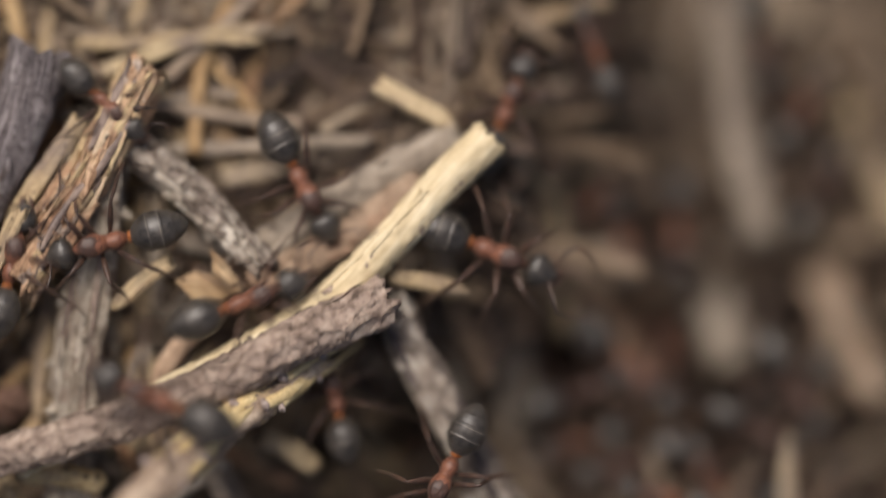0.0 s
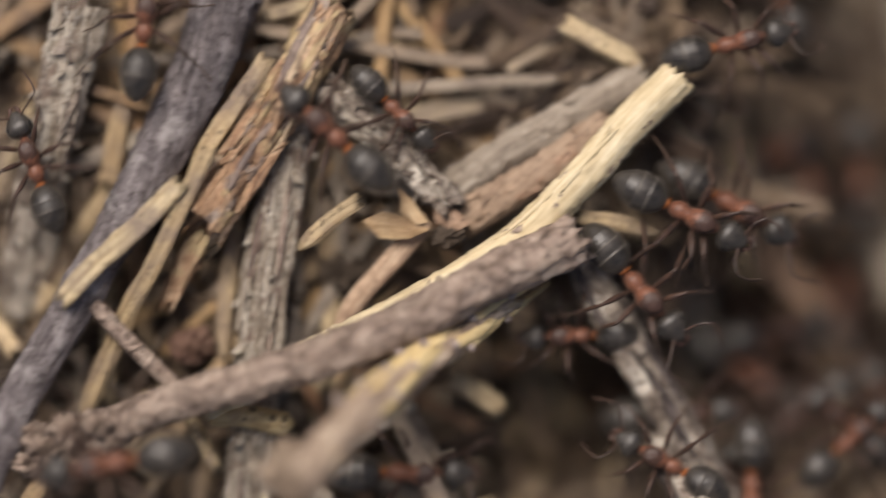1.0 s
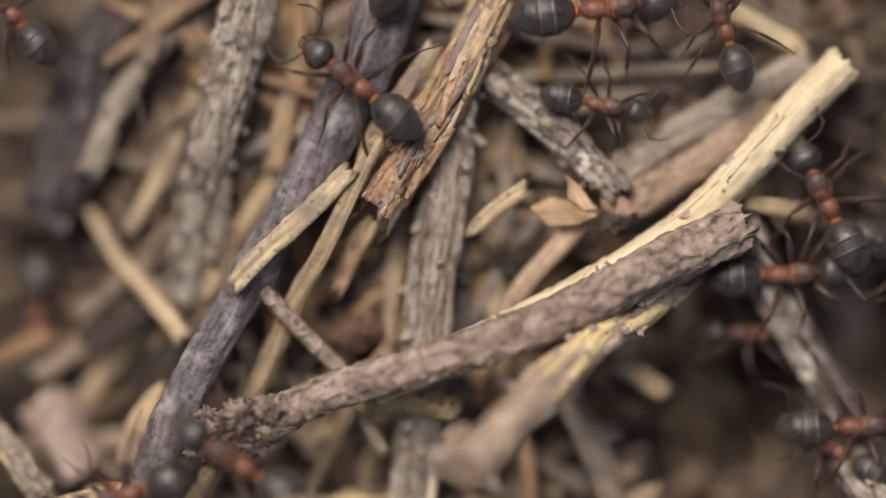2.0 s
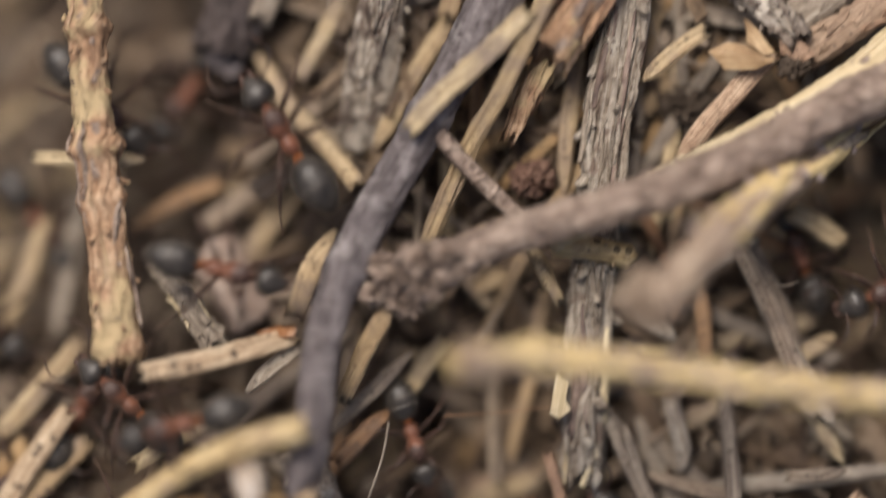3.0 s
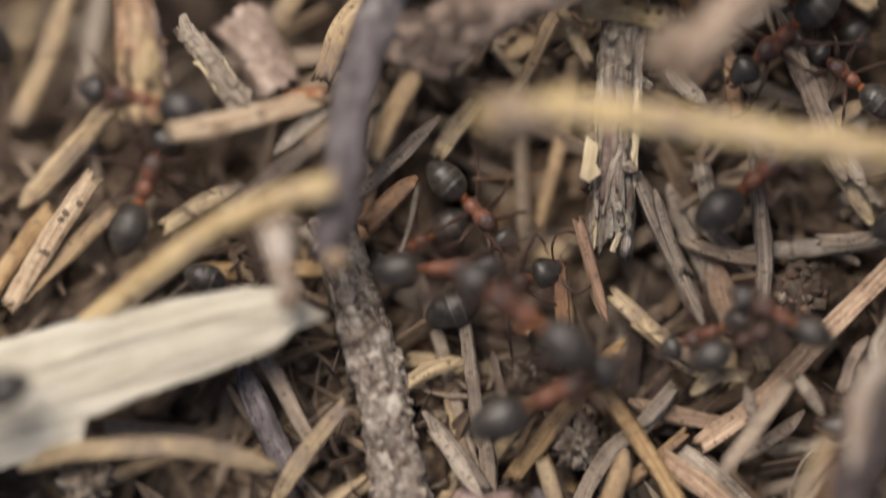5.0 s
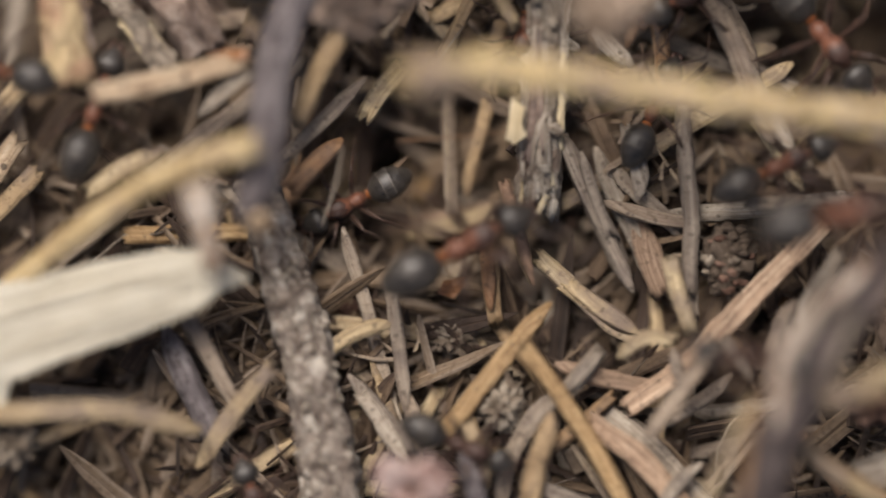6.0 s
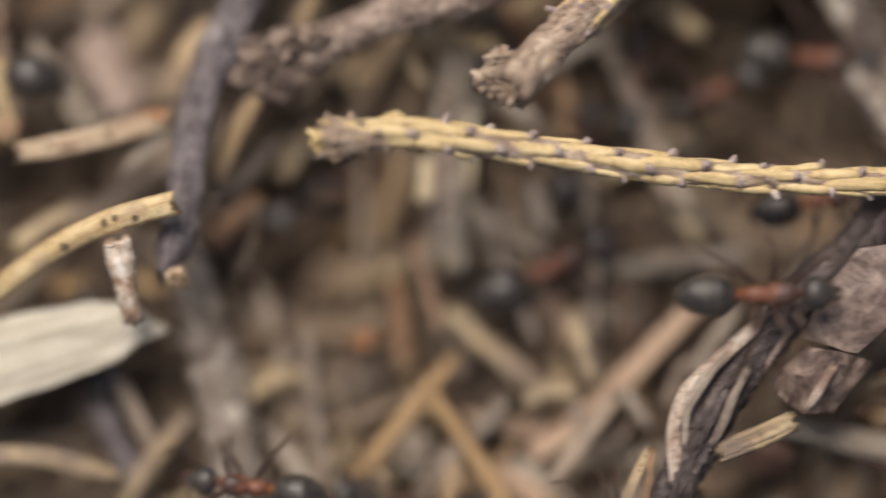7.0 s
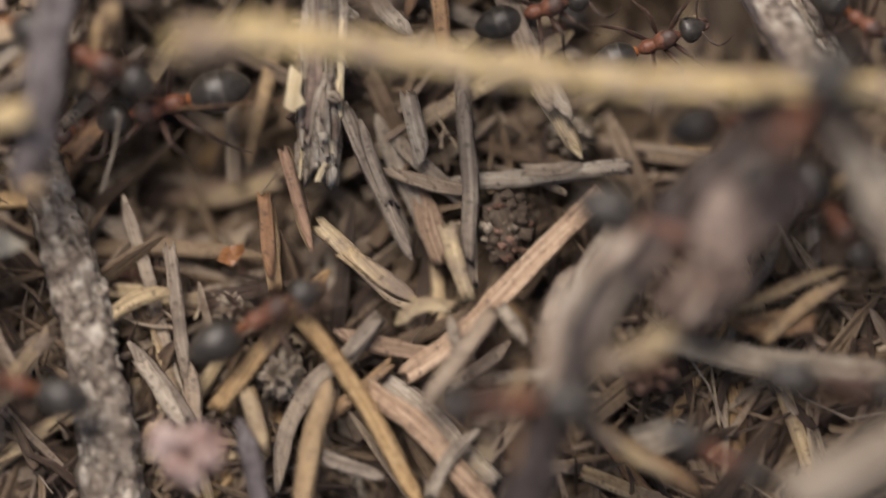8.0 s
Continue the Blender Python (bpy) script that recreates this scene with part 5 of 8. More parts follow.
needle([(-5.95, -29.33, 2.20), (-4.25, -30.51, 2.00), (-1.83, -31.97, 1.80)], 0.75, needle_tan, "straw needle lying in the litter")
needle([(-7.58, -8.07, -2.40), (-6.61, -8.55, -2.40), (-5.40, -9.52, -2.60)], 1.12, needle_tan, "short tan husk-like needle", blunt=1)
needle([(-2.20, -1.09, -0.60), (-0.64, -1.33, -0.80), (1.16, -1.86, -1.00)], 0.79, needle_tan, "curled tan needle lying in the litter")
needle([(5.88, -2.28, -11.50), (7.63, -4.05, -11.30), (9.63, -6.07, -11.00)], 1.24, needle_pink, "broad tan sliver in a hollow")
needle([(-2.77, 7.07, -1.40), (-1.33, 6.23, -1.40), (0.60, 5.16, -1.60)], 1.04, needle_tan, "pale splayed splinter lying in the litter")
needle([(-12.63, 6.28, -2.40), (-10.70, 6.05, -2.60), (-8.53, 5.82, -2.80)], 1.16, needle_tan, "dull tan sliver lying in the litter")
needle([(-12.65, -13.46, -1.80), (-13.85, -11.78, -1.80), (-9.28, -9.14, -2.00)], 0.91, needle_grey, "grey needle under a fork")
needle([(-9.51, -9.39, -2.40), (-8.55, -11.57, -2.40), (-7.34, -13.98, -2.40)], 0.95, needle_grey, "grey needle beside a burrow mouth")
needle([(-9.88, -9.60, -1.60), (-8.46, -12.47, -1.40), (-6.79, -16.76, -1.40)], 0.91, needle_grey, "dark-spotted grey needle lying in the litter")
needle([(-11.74, -10.80, -2.40), (-11.50, -12.24, -2.40), (-11.26, -14.40, -2.40)], 0.75, needle_brown, "orange-brown needle lying in the litter")
needle([(-17.19, -25.30, -0.30), (-14.87, -28.42, -0.60), (-13.60, -30.65, -0.60), (-12.00, -33.60, -0.80)], 0.84, needle_ochre, "long ochre needle split along one side")
needle([(-14.47, -28.26, -1.10), (-11.84, -30.49, -1.00), (-9.20, -33.30, -1.00)], 1.08, needle_salmon, "broad salmon-pink needle in the litter", blunt=1)
needle([(-13.83, -27.86, -1.90), (-12.17, -29.38, -1.70), (-9.00, -32.20, -1.60)], 1.05, wood_grey, "weathered pale grey frayed needle", blunt=1)
needle([(-13.10, -27.93, -1.60), (-10.57, -26.03, -1.40), (-8.98, -24.60, -1.40), (-4.70, -20.20, -1.50)], 1.06, needle_salmon, "long reddish-tan needle split along its middle", groove=0.8, blunt=1)
needle([(-14.07, -25.30, -1.10), (-15.50, -27.00, -1.20), (-16.60, -27.95, -1.30), (-17.75, -30.02, -1.40), (-18.30, -32.60, -1.60)], 0.80, needle_grey, "dark-speckled grey needle under an ochre one")
needle([(-15.90, -23.45, -1.40), (-17.59, -25.20, -1.00), (-19.20, -27.15, -0.90), (-20.78, -29.20, -1.00)], 0.86, needle_ochre, "ochre-brown needle beside an earthy crumb")
needle([(-19.50, -28.40, -1.60), (-19.10, -29.70, -1.60), (-18.60, -31.10, -1.60)], 0.80, needle_ochre, "short ochre needle in the litter")
needle([(-38.50, -16.40, -2.20), (-40.20, -19.20, -2.40), (-42.00, -22.10, -2.60)], 1.02, wood_tan, "broad straw needle beside a knotty twig", blunt=1)
needle([(-40.30, -17.90, -3.20), (-41.70, -19.80, -3.20), (-43.30, -22.00, -3.20)], 0.95, needle_ochre, "straw needle lying in the litter", blunt=1)
fibre_a = stick("plant_fibre", [(-22.40, -16.65, -0.50), (-20.32, -16.52, -0.30), (-17.86, -16.27, -0.60)], 0.04, 0.02, needle_brown, "thin pale plant fibre over a burrow", lump=0.1, seg=6, jag=(0,0))
fibre_b = stick("plant_fibre", [(-24.71, -16.90, 0.00), (-25.02, -18.49, -0.40), (-25.59, -20.17, -1.00)], 0.06, 0.05, wood_grey, "thin pale plant fibre beside a twig", lump=0.1, seg=6, jag=(0,0))
fibre_d = stick("plant_fibre", [(-9.98, -9.17, -1.00), (-8.44, -11.05, -0.80), (-7.48, -11.04, -1.00)], 0.05, 0.04, wood_grey, "thin curled plant fibre among needles", lump=0.1, seg=6, jag=(0,0))
needle([(-8.53, -31.61, 4.40), (-8.29, -29.41, 4.60), (-7.92, -27.27, 4.40)], 0.33, needle_brown, "thin dark-edged splinter beside a blackish branch")
needle([(-10.19, -31.66, 3.60), (-9.11, -29.44, 4.00), (-8.04, -27.28, 4.20)], 0.46, needle_tan, "thin straw splinter beside a blackish branch")
needle([(-6.71, -27.05, 4.80), (-6.38, -25.22, 5.20), (-4.79, -23.17, 5.20)], 0.62, wood_grey, "pale splinter along a blackish branch")
needle([(1.99, -26.25, -0.20), (3.62, -24.84, 0.00), (5.48, -23.90, 0.20)], 0.62, needle_tan, "straw-coloured needle among darker ones")
needle([(0.60, -25.55, -0.40), (2.24, -25.20, -0.30), (4.36, -24.96, -0.40)], 0.54, needle_brown, "thin brown needle among straws")
needle([(2.76, -22.26, -1.00), (1.80, -23.91, -0.80), (0.85, -24.85, -0.60)], 0.50, needle_grey, "thin grey needle among straws")
needle([(-9.34, -25.12, 0.00), (-11.23, -27.71, 0.20), (-12.17, -29.13, 0.20)], 0.83, needle_grey, "grey needle under a dark branch")
needle([(-5.72, -23.24, -1.00), (-6.45, -24.19, -0.80), (-7.16, -25.61, -0.80)], 0.58, needle_grey, "short grey splinter beside a needle")
needle([(-4.11, -21.33, -0.40), (-4.82, -22.52, -0.40), (-5.75, -24.18, -0.60)], 0.83, wood_grey, "pale grey splinter beside a needle")
needle([(-14.69, -16.99, -1.80), (-14.11, -19.13, -1.60), (-13.64, -20.57, -1.60)], 0.54, needle_grey, "thin grey needle standing askew")
needle([(-12.75, -16.03, -2.20), (-12.29, -18.19, -2.00), (-12.53, -19.14, -2.00)], 0.91, needle_grey, "dark grey curved needle")
needle([(-10.39, -15.80, -1.80), (-10.29, -18.18, -1.60), (-10.18, -22.96, -1.60)], 0.70, needle_grey, "pale grey upright needle")
needle([(-13.94, -19.15, -2.40), (-11.80, -19.86, -2.20), (-10.13, -20.11, -2.20)], 0.66, needle_grey, "grey needle lying across others")
needle([(-7.83, -19.14, -1.20), (-6.88, -19.14, -1.20), (-5.45, -18.90, -1.20)], 0.62, needle_grey, "pale needle lying across others")
needle([(-11.18, -21.51, -1.00), (-10.71, -22.93, -1.00), (-10.23, -24.60, -1.00)], 0.83, needle_tan, "pale straw needle end", blunt=1)
needle([(-13.52, -27.22, -1.40), (-15.64, -29.10, -1.20), (-17.06, -30.04, -1.20)], 0.62, needle_brown, "brown needle under others")
needle([(-11.15, -28.41, -1.80), (-9.50, -27.22, -1.60), (-8.55, -26.28, -1.60)], 0.66, needle_grey, "weathered grey needle under others")
needle([(-11.86, -32.84, -0.60), (-10.92, -30.96, -0.60), (-9.74, -30.02, -0.60)], 0.62, needle_grey, "short weathered grey needle")
needle([(-16.58, -30.97, -0.80), (-15.16, -31.68, -0.80), (-13.75, -32.15, -0.80)], 0.70, needle_grey, "grey needle lying low")
needle([(-23.94, -27.22, -1.60), (-22.98, -28.63, -1.40), (-22.02, -30.04, -1.20)], 0.75, needle_grey, "dull grey needle beside a flaky twig")
needle([(-22.05, -27.22, -1.80), (-21.81, -28.64, -1.60), (-21.69, -30.06, -1.60)], 0.75, needle_grey, "dull upright grey needle")


# ---- bark flakes, leaf scars and knobs on the twigs ----
def strips(ob, count, mats, seed, span=(0.0, 1.0), long=(2.0, 6.0), wide=(0.10, 0.24), spread=1.3, lift=0.3):
    """Long fibres of bark or wood that run along a twig and come loose at one end, as parts of it."""
    line, radius, flat, c = STICKS[ob.name]
    rnd = random.Random(seed)
    total = sum((b - a).length for a, b in zip(line, line[1:]))
    for k in range(count):
        half = 0.5 * rnd.uniform(*long) / total
        mid = rnd.uniform(span[0] + half, max(span[0] + half, span[1] - half))
        a, drift, up_end = rnd.uniform(-spread, spread), rnd.uniform(-0.3, 0.3), rnd.choice((-1, 1))
        path = []
        for n in range(13):
            w = n / 6 - 1
            t = min(0.995, max(0.005, mid + half * w))
            i = min(len(line) - 2, max(1, int(t * (len(line) - 1))))
            tang = (line[i + 1] - line[i - 1]).normalized()
            up = (Vector((0, 0, 1)) - tang.z * tang).normalized()
            side = tang.cross(up)
            q = a + drift * w
            r = radius(t) * 1.0 + 0.03 + lift * max(0.0, w * up_end - 0.35) ** 2
            path.append(line[i] + side * (r * math.sin(q)) + up * (r * flat * math.cos(q)) - c)
        r0 = rnd.uniform(*wide)
        data = tube_data(spine(path, 0.12), lambda t: r0 * (0.35 + 0.65 * math.sin(math.pi * min(0.96, max(0.04, t)))), 8, 0.55, 0.3, 0.7, seed=seed + k, jag=(0.15, 0.15))
        part("bark_strip", data, rnd.choice(mats), ob)


cushions(yellow_twig, 54, 3.4, bark_yellow, scar_lilac, 61, (0.12, 1.0))
dress(yellow_twig, "bark_flake", "flake", 14, bark_mauve, 2, (0.0, 0.12), (0.5, 0.9), 1.6)
dress(yellow_twig, "leaf_scar", "peg", 10, bark_mauve, 31, (0.0, 0.09), (0.7, 1.2), 2.2, 0.2)
cushions(forked_twig, 34, 3.2, bark_yellow, scar_lilac, 62, (0.0, 0.75), 0.75)
dress(stripped_stick, "bark_flake", "flake", 16, bark_brown, 32, (0.1, 0.95), (0.5, 0.9), 1.4)
dress(bark_twig, "bark_flake", "flake", 14, bark_pale, 3, size=(0.5, 0.9))
dress(bark_twig, "wood_splinter", "flake", 6, wood_pale, 63, (0.95, 1.0), (0.5, 0.9), 1.8)
dress(bark_twig, "leaf_scar", "peg", 22, bark_pale, 4, size=(1.1, 1.7), spread=1.8)
dress(grey_twig, "leaf_scar", "peg", 11, bark_pale, 5, size=(0.8, 1.3), spread=1.8)
dress(grey_twig, "bark_flake", "flake", 16, bark_grey, 6)
dress(flaky_twig, "bark_flake", "flake", 150, bark_grey, 7, size=(0.5, 1.1), spread=1.5)
dress(flaky_twig, "bark_wart", "peg", 40, bark_pale, 72, size=(0.5, 0.9), spread=1.4)
dress(right_twig, "bark_flake", "flake", 40, bark_grey, 8)
dress(middle_twig, "leaf_scar", "peg", 8, bark_grey, 9, size=(0.7, 1.1), spread=1.9)
dress(middle_twig, "bark_flake", "flake", 10, bark_grey, 10)
dress(knotty_twig, "leaf_scar", "peg", 14, wood_orange, 11, size=(0.7, 1.1), spread=1.9)
dress(knotty_twig, "bark_flake", "flake", 14, bark_brown, 12, size=(0.5, 0.9))
dress(split_twig, "bark_flake", "flake", 18, bark_brown, 13, size=(0.6, 1.2))
dress(split_twig, "wood_splinter", "flake", 12, wood_orange, 14, size=(0.7, 1.3))
dress(main_branch, "bark_flake", "flake", 30, bark_brown, 15, (0.1, 0.8), (0.35, 0.7))
dress(main_branch, "bark_flake", "flake", 60, bark_brown, 71, (0.8, 1.0), (0.5, 1.1), 2.0)
dress(forked_twig, "bark_flake", "flake", 18, bark_brown, 16, (0.3, 0.99), (0.6, 1.1))
dress(black_branch, "bark_flake", "flake", 24, bark_dark, 18, size=(0.5, 0.9))
dress(slant_twig, "bark_flake", "flake", 40, bark_grey, 20)
dress(dark_twig, "leaf_scar", "peg", 6, bark_violet, 21, size=(0.4, 0.6), spread=1.8)
dress(dark_twig_up, "bark_flake", "flake", 12, bark_violet, 22, size=(0.5, 0.9))

dress(plank_grey, "wood_splinter", "flake", 10, wood_grey, 41, size=(0.7, 1.3))
dress(plank_tan, "wood_splinter", "flake", 10, needle_pink, 42, size=(0.7, 1.3))
dress(dark_root, "bark_flake", "flake", 14, bark_dark, 43)
dress(left_stem, "bark_flake", "flake", 8, wood_grey, 44)
dress(blurred_stem, "bark_flake", "flake", 10, wood_grey, 45)
dress(pink_stub, "bark_flake", "flake", 6, wood_pinkish, 46, size=(0.4, 0.7))
dress(splinter_white, "wood_splinter", "flake", 12, wood_grey, 47, size=(0.6, 1.2), spread=2.0)
dress(straw_stem, "leaf_scar", "peg", 7, needle_tan, 48, size=(0.25, 0.4), spread=1.6)
dress(stub_twig, "leaf_scar", "peg", 6, needle_tan, 49, size=(0.3, 0.5), spread=1.6)
strips(bark_twig, 26, (bark_pale, bark_pale, bark_rose, wood_grey), 81)
strips(bark_twig, 9, (wood_pale, bark_rose, wood_grey), 82, (0.72, 1.0), (1.5, 4.5))
strips(split_twig, 16, (wood_orange, wood_orange, bark_rose, wood_tan), 83, long=(2.0, 5.0), wide=(0.12, 0.3))
strips(knotty_twig, 8, (wood_orange, bark_brown), 84, long=(1.5, 4.0), wide=(0.08, 0.18), lift=0.15)
strips(right_twig, 14, (bark_pale, bark_grey, bark_dark), 85)
strips(slant_twig, 12, (bark_pale, bark_grey, bark_dark), 86)
strips(grey_twig, 10, (bark_pale, bark_grey), 87)
strips(black_branch, 7, (bark_dark, bark_dark, bark_rose), 88, (0.25, 0.85), (2.0, 4.0), (0.07, 0.16))
strips(middle_twig, 8, (bark_grey, bark_pale), 89, long=(1.5, 3.5))
strips(splinter_white, 8, (wood_pale, wood_grey), 90, long=(1.0, 2.5), wide=(0.06, 0.14))
strips(stripped_stick, 5, (wood_pale,), 91, long=(3.0, 7.0), wide=(0.06, 0.12), lift=0.1)
for seed, stem in enumerate((far_stem_a, far_stem_b, far_stem_c, far_stem_d, far_stem_e, far_stem_f, far_stem_g, far_stem_h)):
    dress(stem, "bark_flake", "flake", 6, wood_grey, 50 + seed)


def knobs(ob, spots, mat):
    """Rounded burls on a twig's end, as parts of it: place in millimetres and radius."""
    c = STICKS[ob.name][3]
    for n, (x, y, z, r) in enumerate(spots):
        v, f, u = lump_data(r, r * 0.8, r * 0.75, 1.0, 0.42, n + 3, 26, 34)
        part("knob", ([q + Vector((x, y, z)) - c for q in v], f, u), mat, ob)


knobs(main_branch, [(-24.54, -10.83, 1.50, 0.71), (-23.50, -10.12, 1.80, 0.81), (-25.24, -11.42, 1.10, 0.62), (-23.13, -11.17, 1.50, 0.71), (-24.06, -11.88, 1.10, 0.67), (-22.34, -9.88, 2.00, 0.62), (-25.01, -10.25, 1.30, 0.52)], bark_brown)
knobs(yellow_twig, [(-21.55, -14.25, 6.40, 0.62), (-21.30, -14.72, 6.20, 0.46), (-20.70, -13.95, 6.40, 0.52), (-19.00, -13.62, 6.20, 0.46), (-18.75, -13.38, 6.20, 0.30), (-21.40, -13.75, 6.40, 0.36), (-21.85, -14.50, 6.30, 0.38)], bark_yellow)
knobs(forked_twig, [(-14.77, -11.71, 5.80, 0.62), (-13.94, -12.18, 5.80, 0.71), (-13.35, -10.98, 5.60, 0.62), (-14.42, -10.87, 5.60, 0.52)], bark_mauve)
knobs(dark_twig, [(-28.07, -20.01, 3.20, 0.40), (-27.83, -20.29, 3.10, 0.29)], wood_tan)


# ---- chips, husks, scales and crumbs ----
white_chip = chip("wood_chip", [(-31.90, -21.15), (-30.16, -21.24), (-29.16, -21.89), (-28.47, -22.35), (-29.81, -22.93), (-30.74, -23.70), (-32.83, -24.49), (-36.08, -25.65), (-38.36, -26.53), (-38.59, -27.65), (-41.89, -28.67), (-48.86, -31.17), (-52.57, -28.39), (-46.53, -25.14), (-41.89, -23.33), (-37.24, -22.17)], 1.1, lambda x, y: 1.5 + 0.02 * (x + 36), wood_white, "split chip of whitish wood with a frayed tip", "wood chip", (0.96, 0.29), bow=0.035, relief=0.16)
chip("bark_slab", [(0.69, -18.75), (2.32, -18.40), (3.63, -20.20), (2.30, -21.60), (0.69, -23.14), (-0.40, -22.85), (-1.57, -22.50), (-0.92, -20.86)], 0.8, lambda x, y: 4.9 + 0.10 * (y + 22), bark_rose, "slab of pinkish-brown bark broken across", "bark", (0.62, 0.78), bow=0.16, relief=0.35, cell=0.22)
chip("bark_slab", [(-1.42, -22.85), (0.55, -23.18), (1.35, -23.58), (0.50, -24.70), (-0.28, -25.60), (-1.42, -25.75), (-2.56, -24.92), (-2.87, -24.12)], 0.9, lambda x, y: 4.7 + 0.28 * (y + 23.2), bark_rose, "broken-off bark end with pale torn wood", "bark", (0.5, 0.85), bow=0.22, relief=0.5, cell=0.2)
needle([(-0.30, -23.60, 5.00), (-0.90, -24.60, 4.90), (-1.40, -25.50, 4.50)], 0.40, wood_torn, "pale torn wood on a broken bark end")
needle([(-3.84, -23.78, 5.20), (-4.40, -24.80, 5.40), (-4.98, -26.06, 5.10), (-6.20, -28.00, 4.90)], 0.34, wood_grey, "pale splinter peeling off a dark branch")
needle([(-4.60, -24.20, 5.10), (-5.30, -25.60, 5.30), (-6.30, -27.40, 5.10)], 0.50, bark_dark, "dark splinter peeling off a branch")
chip("seed_husk", [(-11.38, -1.35), (-10.48, -1.02), (-9.29, -1.16), (-8.52, -1.73), (-9.33, -2.11), (-10.60, -2.07)], 0.5, lambda x, y: 0.1, husk_brown, "papery brown seed husk", "husk", (1, -0.1), bow=0.5)
chip("seed_husk", [(-9.88, 0.10), (-9.24, -0.49), (-8.57, -1.50), (-9.05, -1.59), (-9.72, -0.97)], 0.35, lambda x, y: 0.3, husk_brown, "upright papery husk scale", "husk", (0.5, -0.8), bow=0.4)
chip("seed_husk", [(-8.33, -0.50), (-7.50, -0.85), (-6.78, -1.45), (-7.38, -1.81), (-8.33, -1.40)], 0.4, lambda x, y: -0.1, needle_pink, "torn husk piece among the needles", "husk", (0.7, -0.5), bow=0.4)
chip("bark_chip", [(-17.67, -14.84), (-17.19, -15.22), (-17.26, -15.91), (-17.09, -16.41), (-17.63, -16.79), (-18.01, -16.55), (-17.82, -15.98), (-17.72, -15.36)], 0.3, lambda x, y: -0.8, wood_pale, "pale chip on a grey twig", "bark chip", (0.2, 1), bow=0.3)
chip("leaf_scrap", [(-30.23, -13.04), (-29.43, -12.85), (-28.54, -12.92), (-28.68, -13.28), (-29.43, -13.32), (-30.00, -13.46)], 0.12, lambda x, y: 0.7 + 0.25 * math.sin(x * 3), leaf_amber, "curled amber scrap of leaf", "leaf", (1, 0.1), cell=0.2)
chip("leaf_scrap", [(-20.81, -23.01), (-20.50, -22.49), (-19.67, -22.25), (-19.58, -22.63), (-20.10, -23.20)], 0.12, lambda x, y: -1.6 + 0.2 * math.sin(x * 4), leaf_amber, "small amber scrap of leaf", "leaf", (1, 0.4), cell=0.2)
chip("dark_leaf", [(-30.82, 5.06), (-28.63, 6.03), (-28.39, 3.36), (-29.97, 0.20), (-31.43, -2.48), (-32.77, -1.50), (-32.28, 1.66)], 0.3, lambda x, y: -3.6, bark_violet, "dull grey-brown dead leaf", "leaf", (-0.5, 0.85), bow=0.06, relief=0.3)
chip("leaf_scrap", [(-3.67, -29.98), (-2.04, -29.51), (-1.22, -30.68), (-2.74, -31.26)], 0.2, lambda x, y: -0.2, wood_grey, "grey papery leaf scrap", "leaf", (1, 0.2), relief=0.5, cell=0.2)


def crumb_thing(name, x, y, z, rx, ry, rz, mat, label, category, rough=0.75, seed=1):
    """A crumb of earth, resin or bark lying in the litter."""
    ob = new(name, mesh_of(name, lump_data(rx, ry, rz, rough, 0.5, seed, 30, 38), mat))
    ob.location = Vector((x, y, z)) * MM
    return tagged(ob, label, category)


def flower_bud(x, y, z, size, label):
    """A dry bud: pale pinkish petals, curled and torn, round dark pits."""
    ob = new("flower_bud")
    ob.location = Vector((x, y, z)) * MM
    part("core", lump_data(size * 0.62, size * 0.58, size * 0.40, 0.5, 0.8, 7, 14, 20), clump_red, ob)
    rnd = random.Random(8)
    for k in range(17):
        a, reach, rise = 2.4 * k, rnd.uniform(0.35, 0.95), rnd.uniform(0.25, 0.75)
        turn = rnd.uniform(-0.9, 0.9)
        line = []
        for u in (0.25, 0.5, 0.75, 1.0):
            q = a + turn * (u - 0.25)
            line.append(Vector((math.cos(q) * u * reach, math.sin(q) * u * reach, rise * math.sin(2.4 * u))) * size)
        rs = [rnd.uniform(0.8, 1.2) * r for r in (0.09, 0.20, 0.24, 0.12)]
        part("petal", tube_data(spine(line, 0.10), lambda t: size * (rs[min(3, int(t * 3.99))]), 12, 0.35, 0.5, 0.4, seed=k, twist=rnd.uniform(-0.8, 0.8), jag=(0, 0.15)), bud_pink, ob)
    return tagged(ob, label, "bud")


def cone_fragment(x, y, z, rx, ry, label):
    """A crumbling piece of cone: a dark core under many small broken scales."""
    ob = new("cone_fragment")
    ob.location = Vector((x, y, z)) * MM
    part("core", lump_data(rx * 0.85, ry * 0.85, rx * 0.6, 0.6, 0.8, 3, 18, 24), crumb, ob)
    rnd = random.Random(12)
    for k in range(26):
        a, u = 2.4 * k, math.sqrt((k + 0.5) / 26)
        s = rnd.uniform(0.16, 0.34)
        v, f, w = lump_data(s, s * rnd.uniform(0.5, 0.9), s * 0.6, 0.7, 0.8, k, 7, 10)
        c = Vector((rx * 0.9 * u * math.cos(a), ry * 0.9 * u * math.sin(a), rx * 0.62 * math.sqrt(max(0.0, 1.02 - u * u))))
        part("cone_scale", ([q + c for q in v], f, w), rnd.choice((crumb, crumb, crumb_pale, clump_red)), ob)
    return tagged(ob, label, "cone fragment")


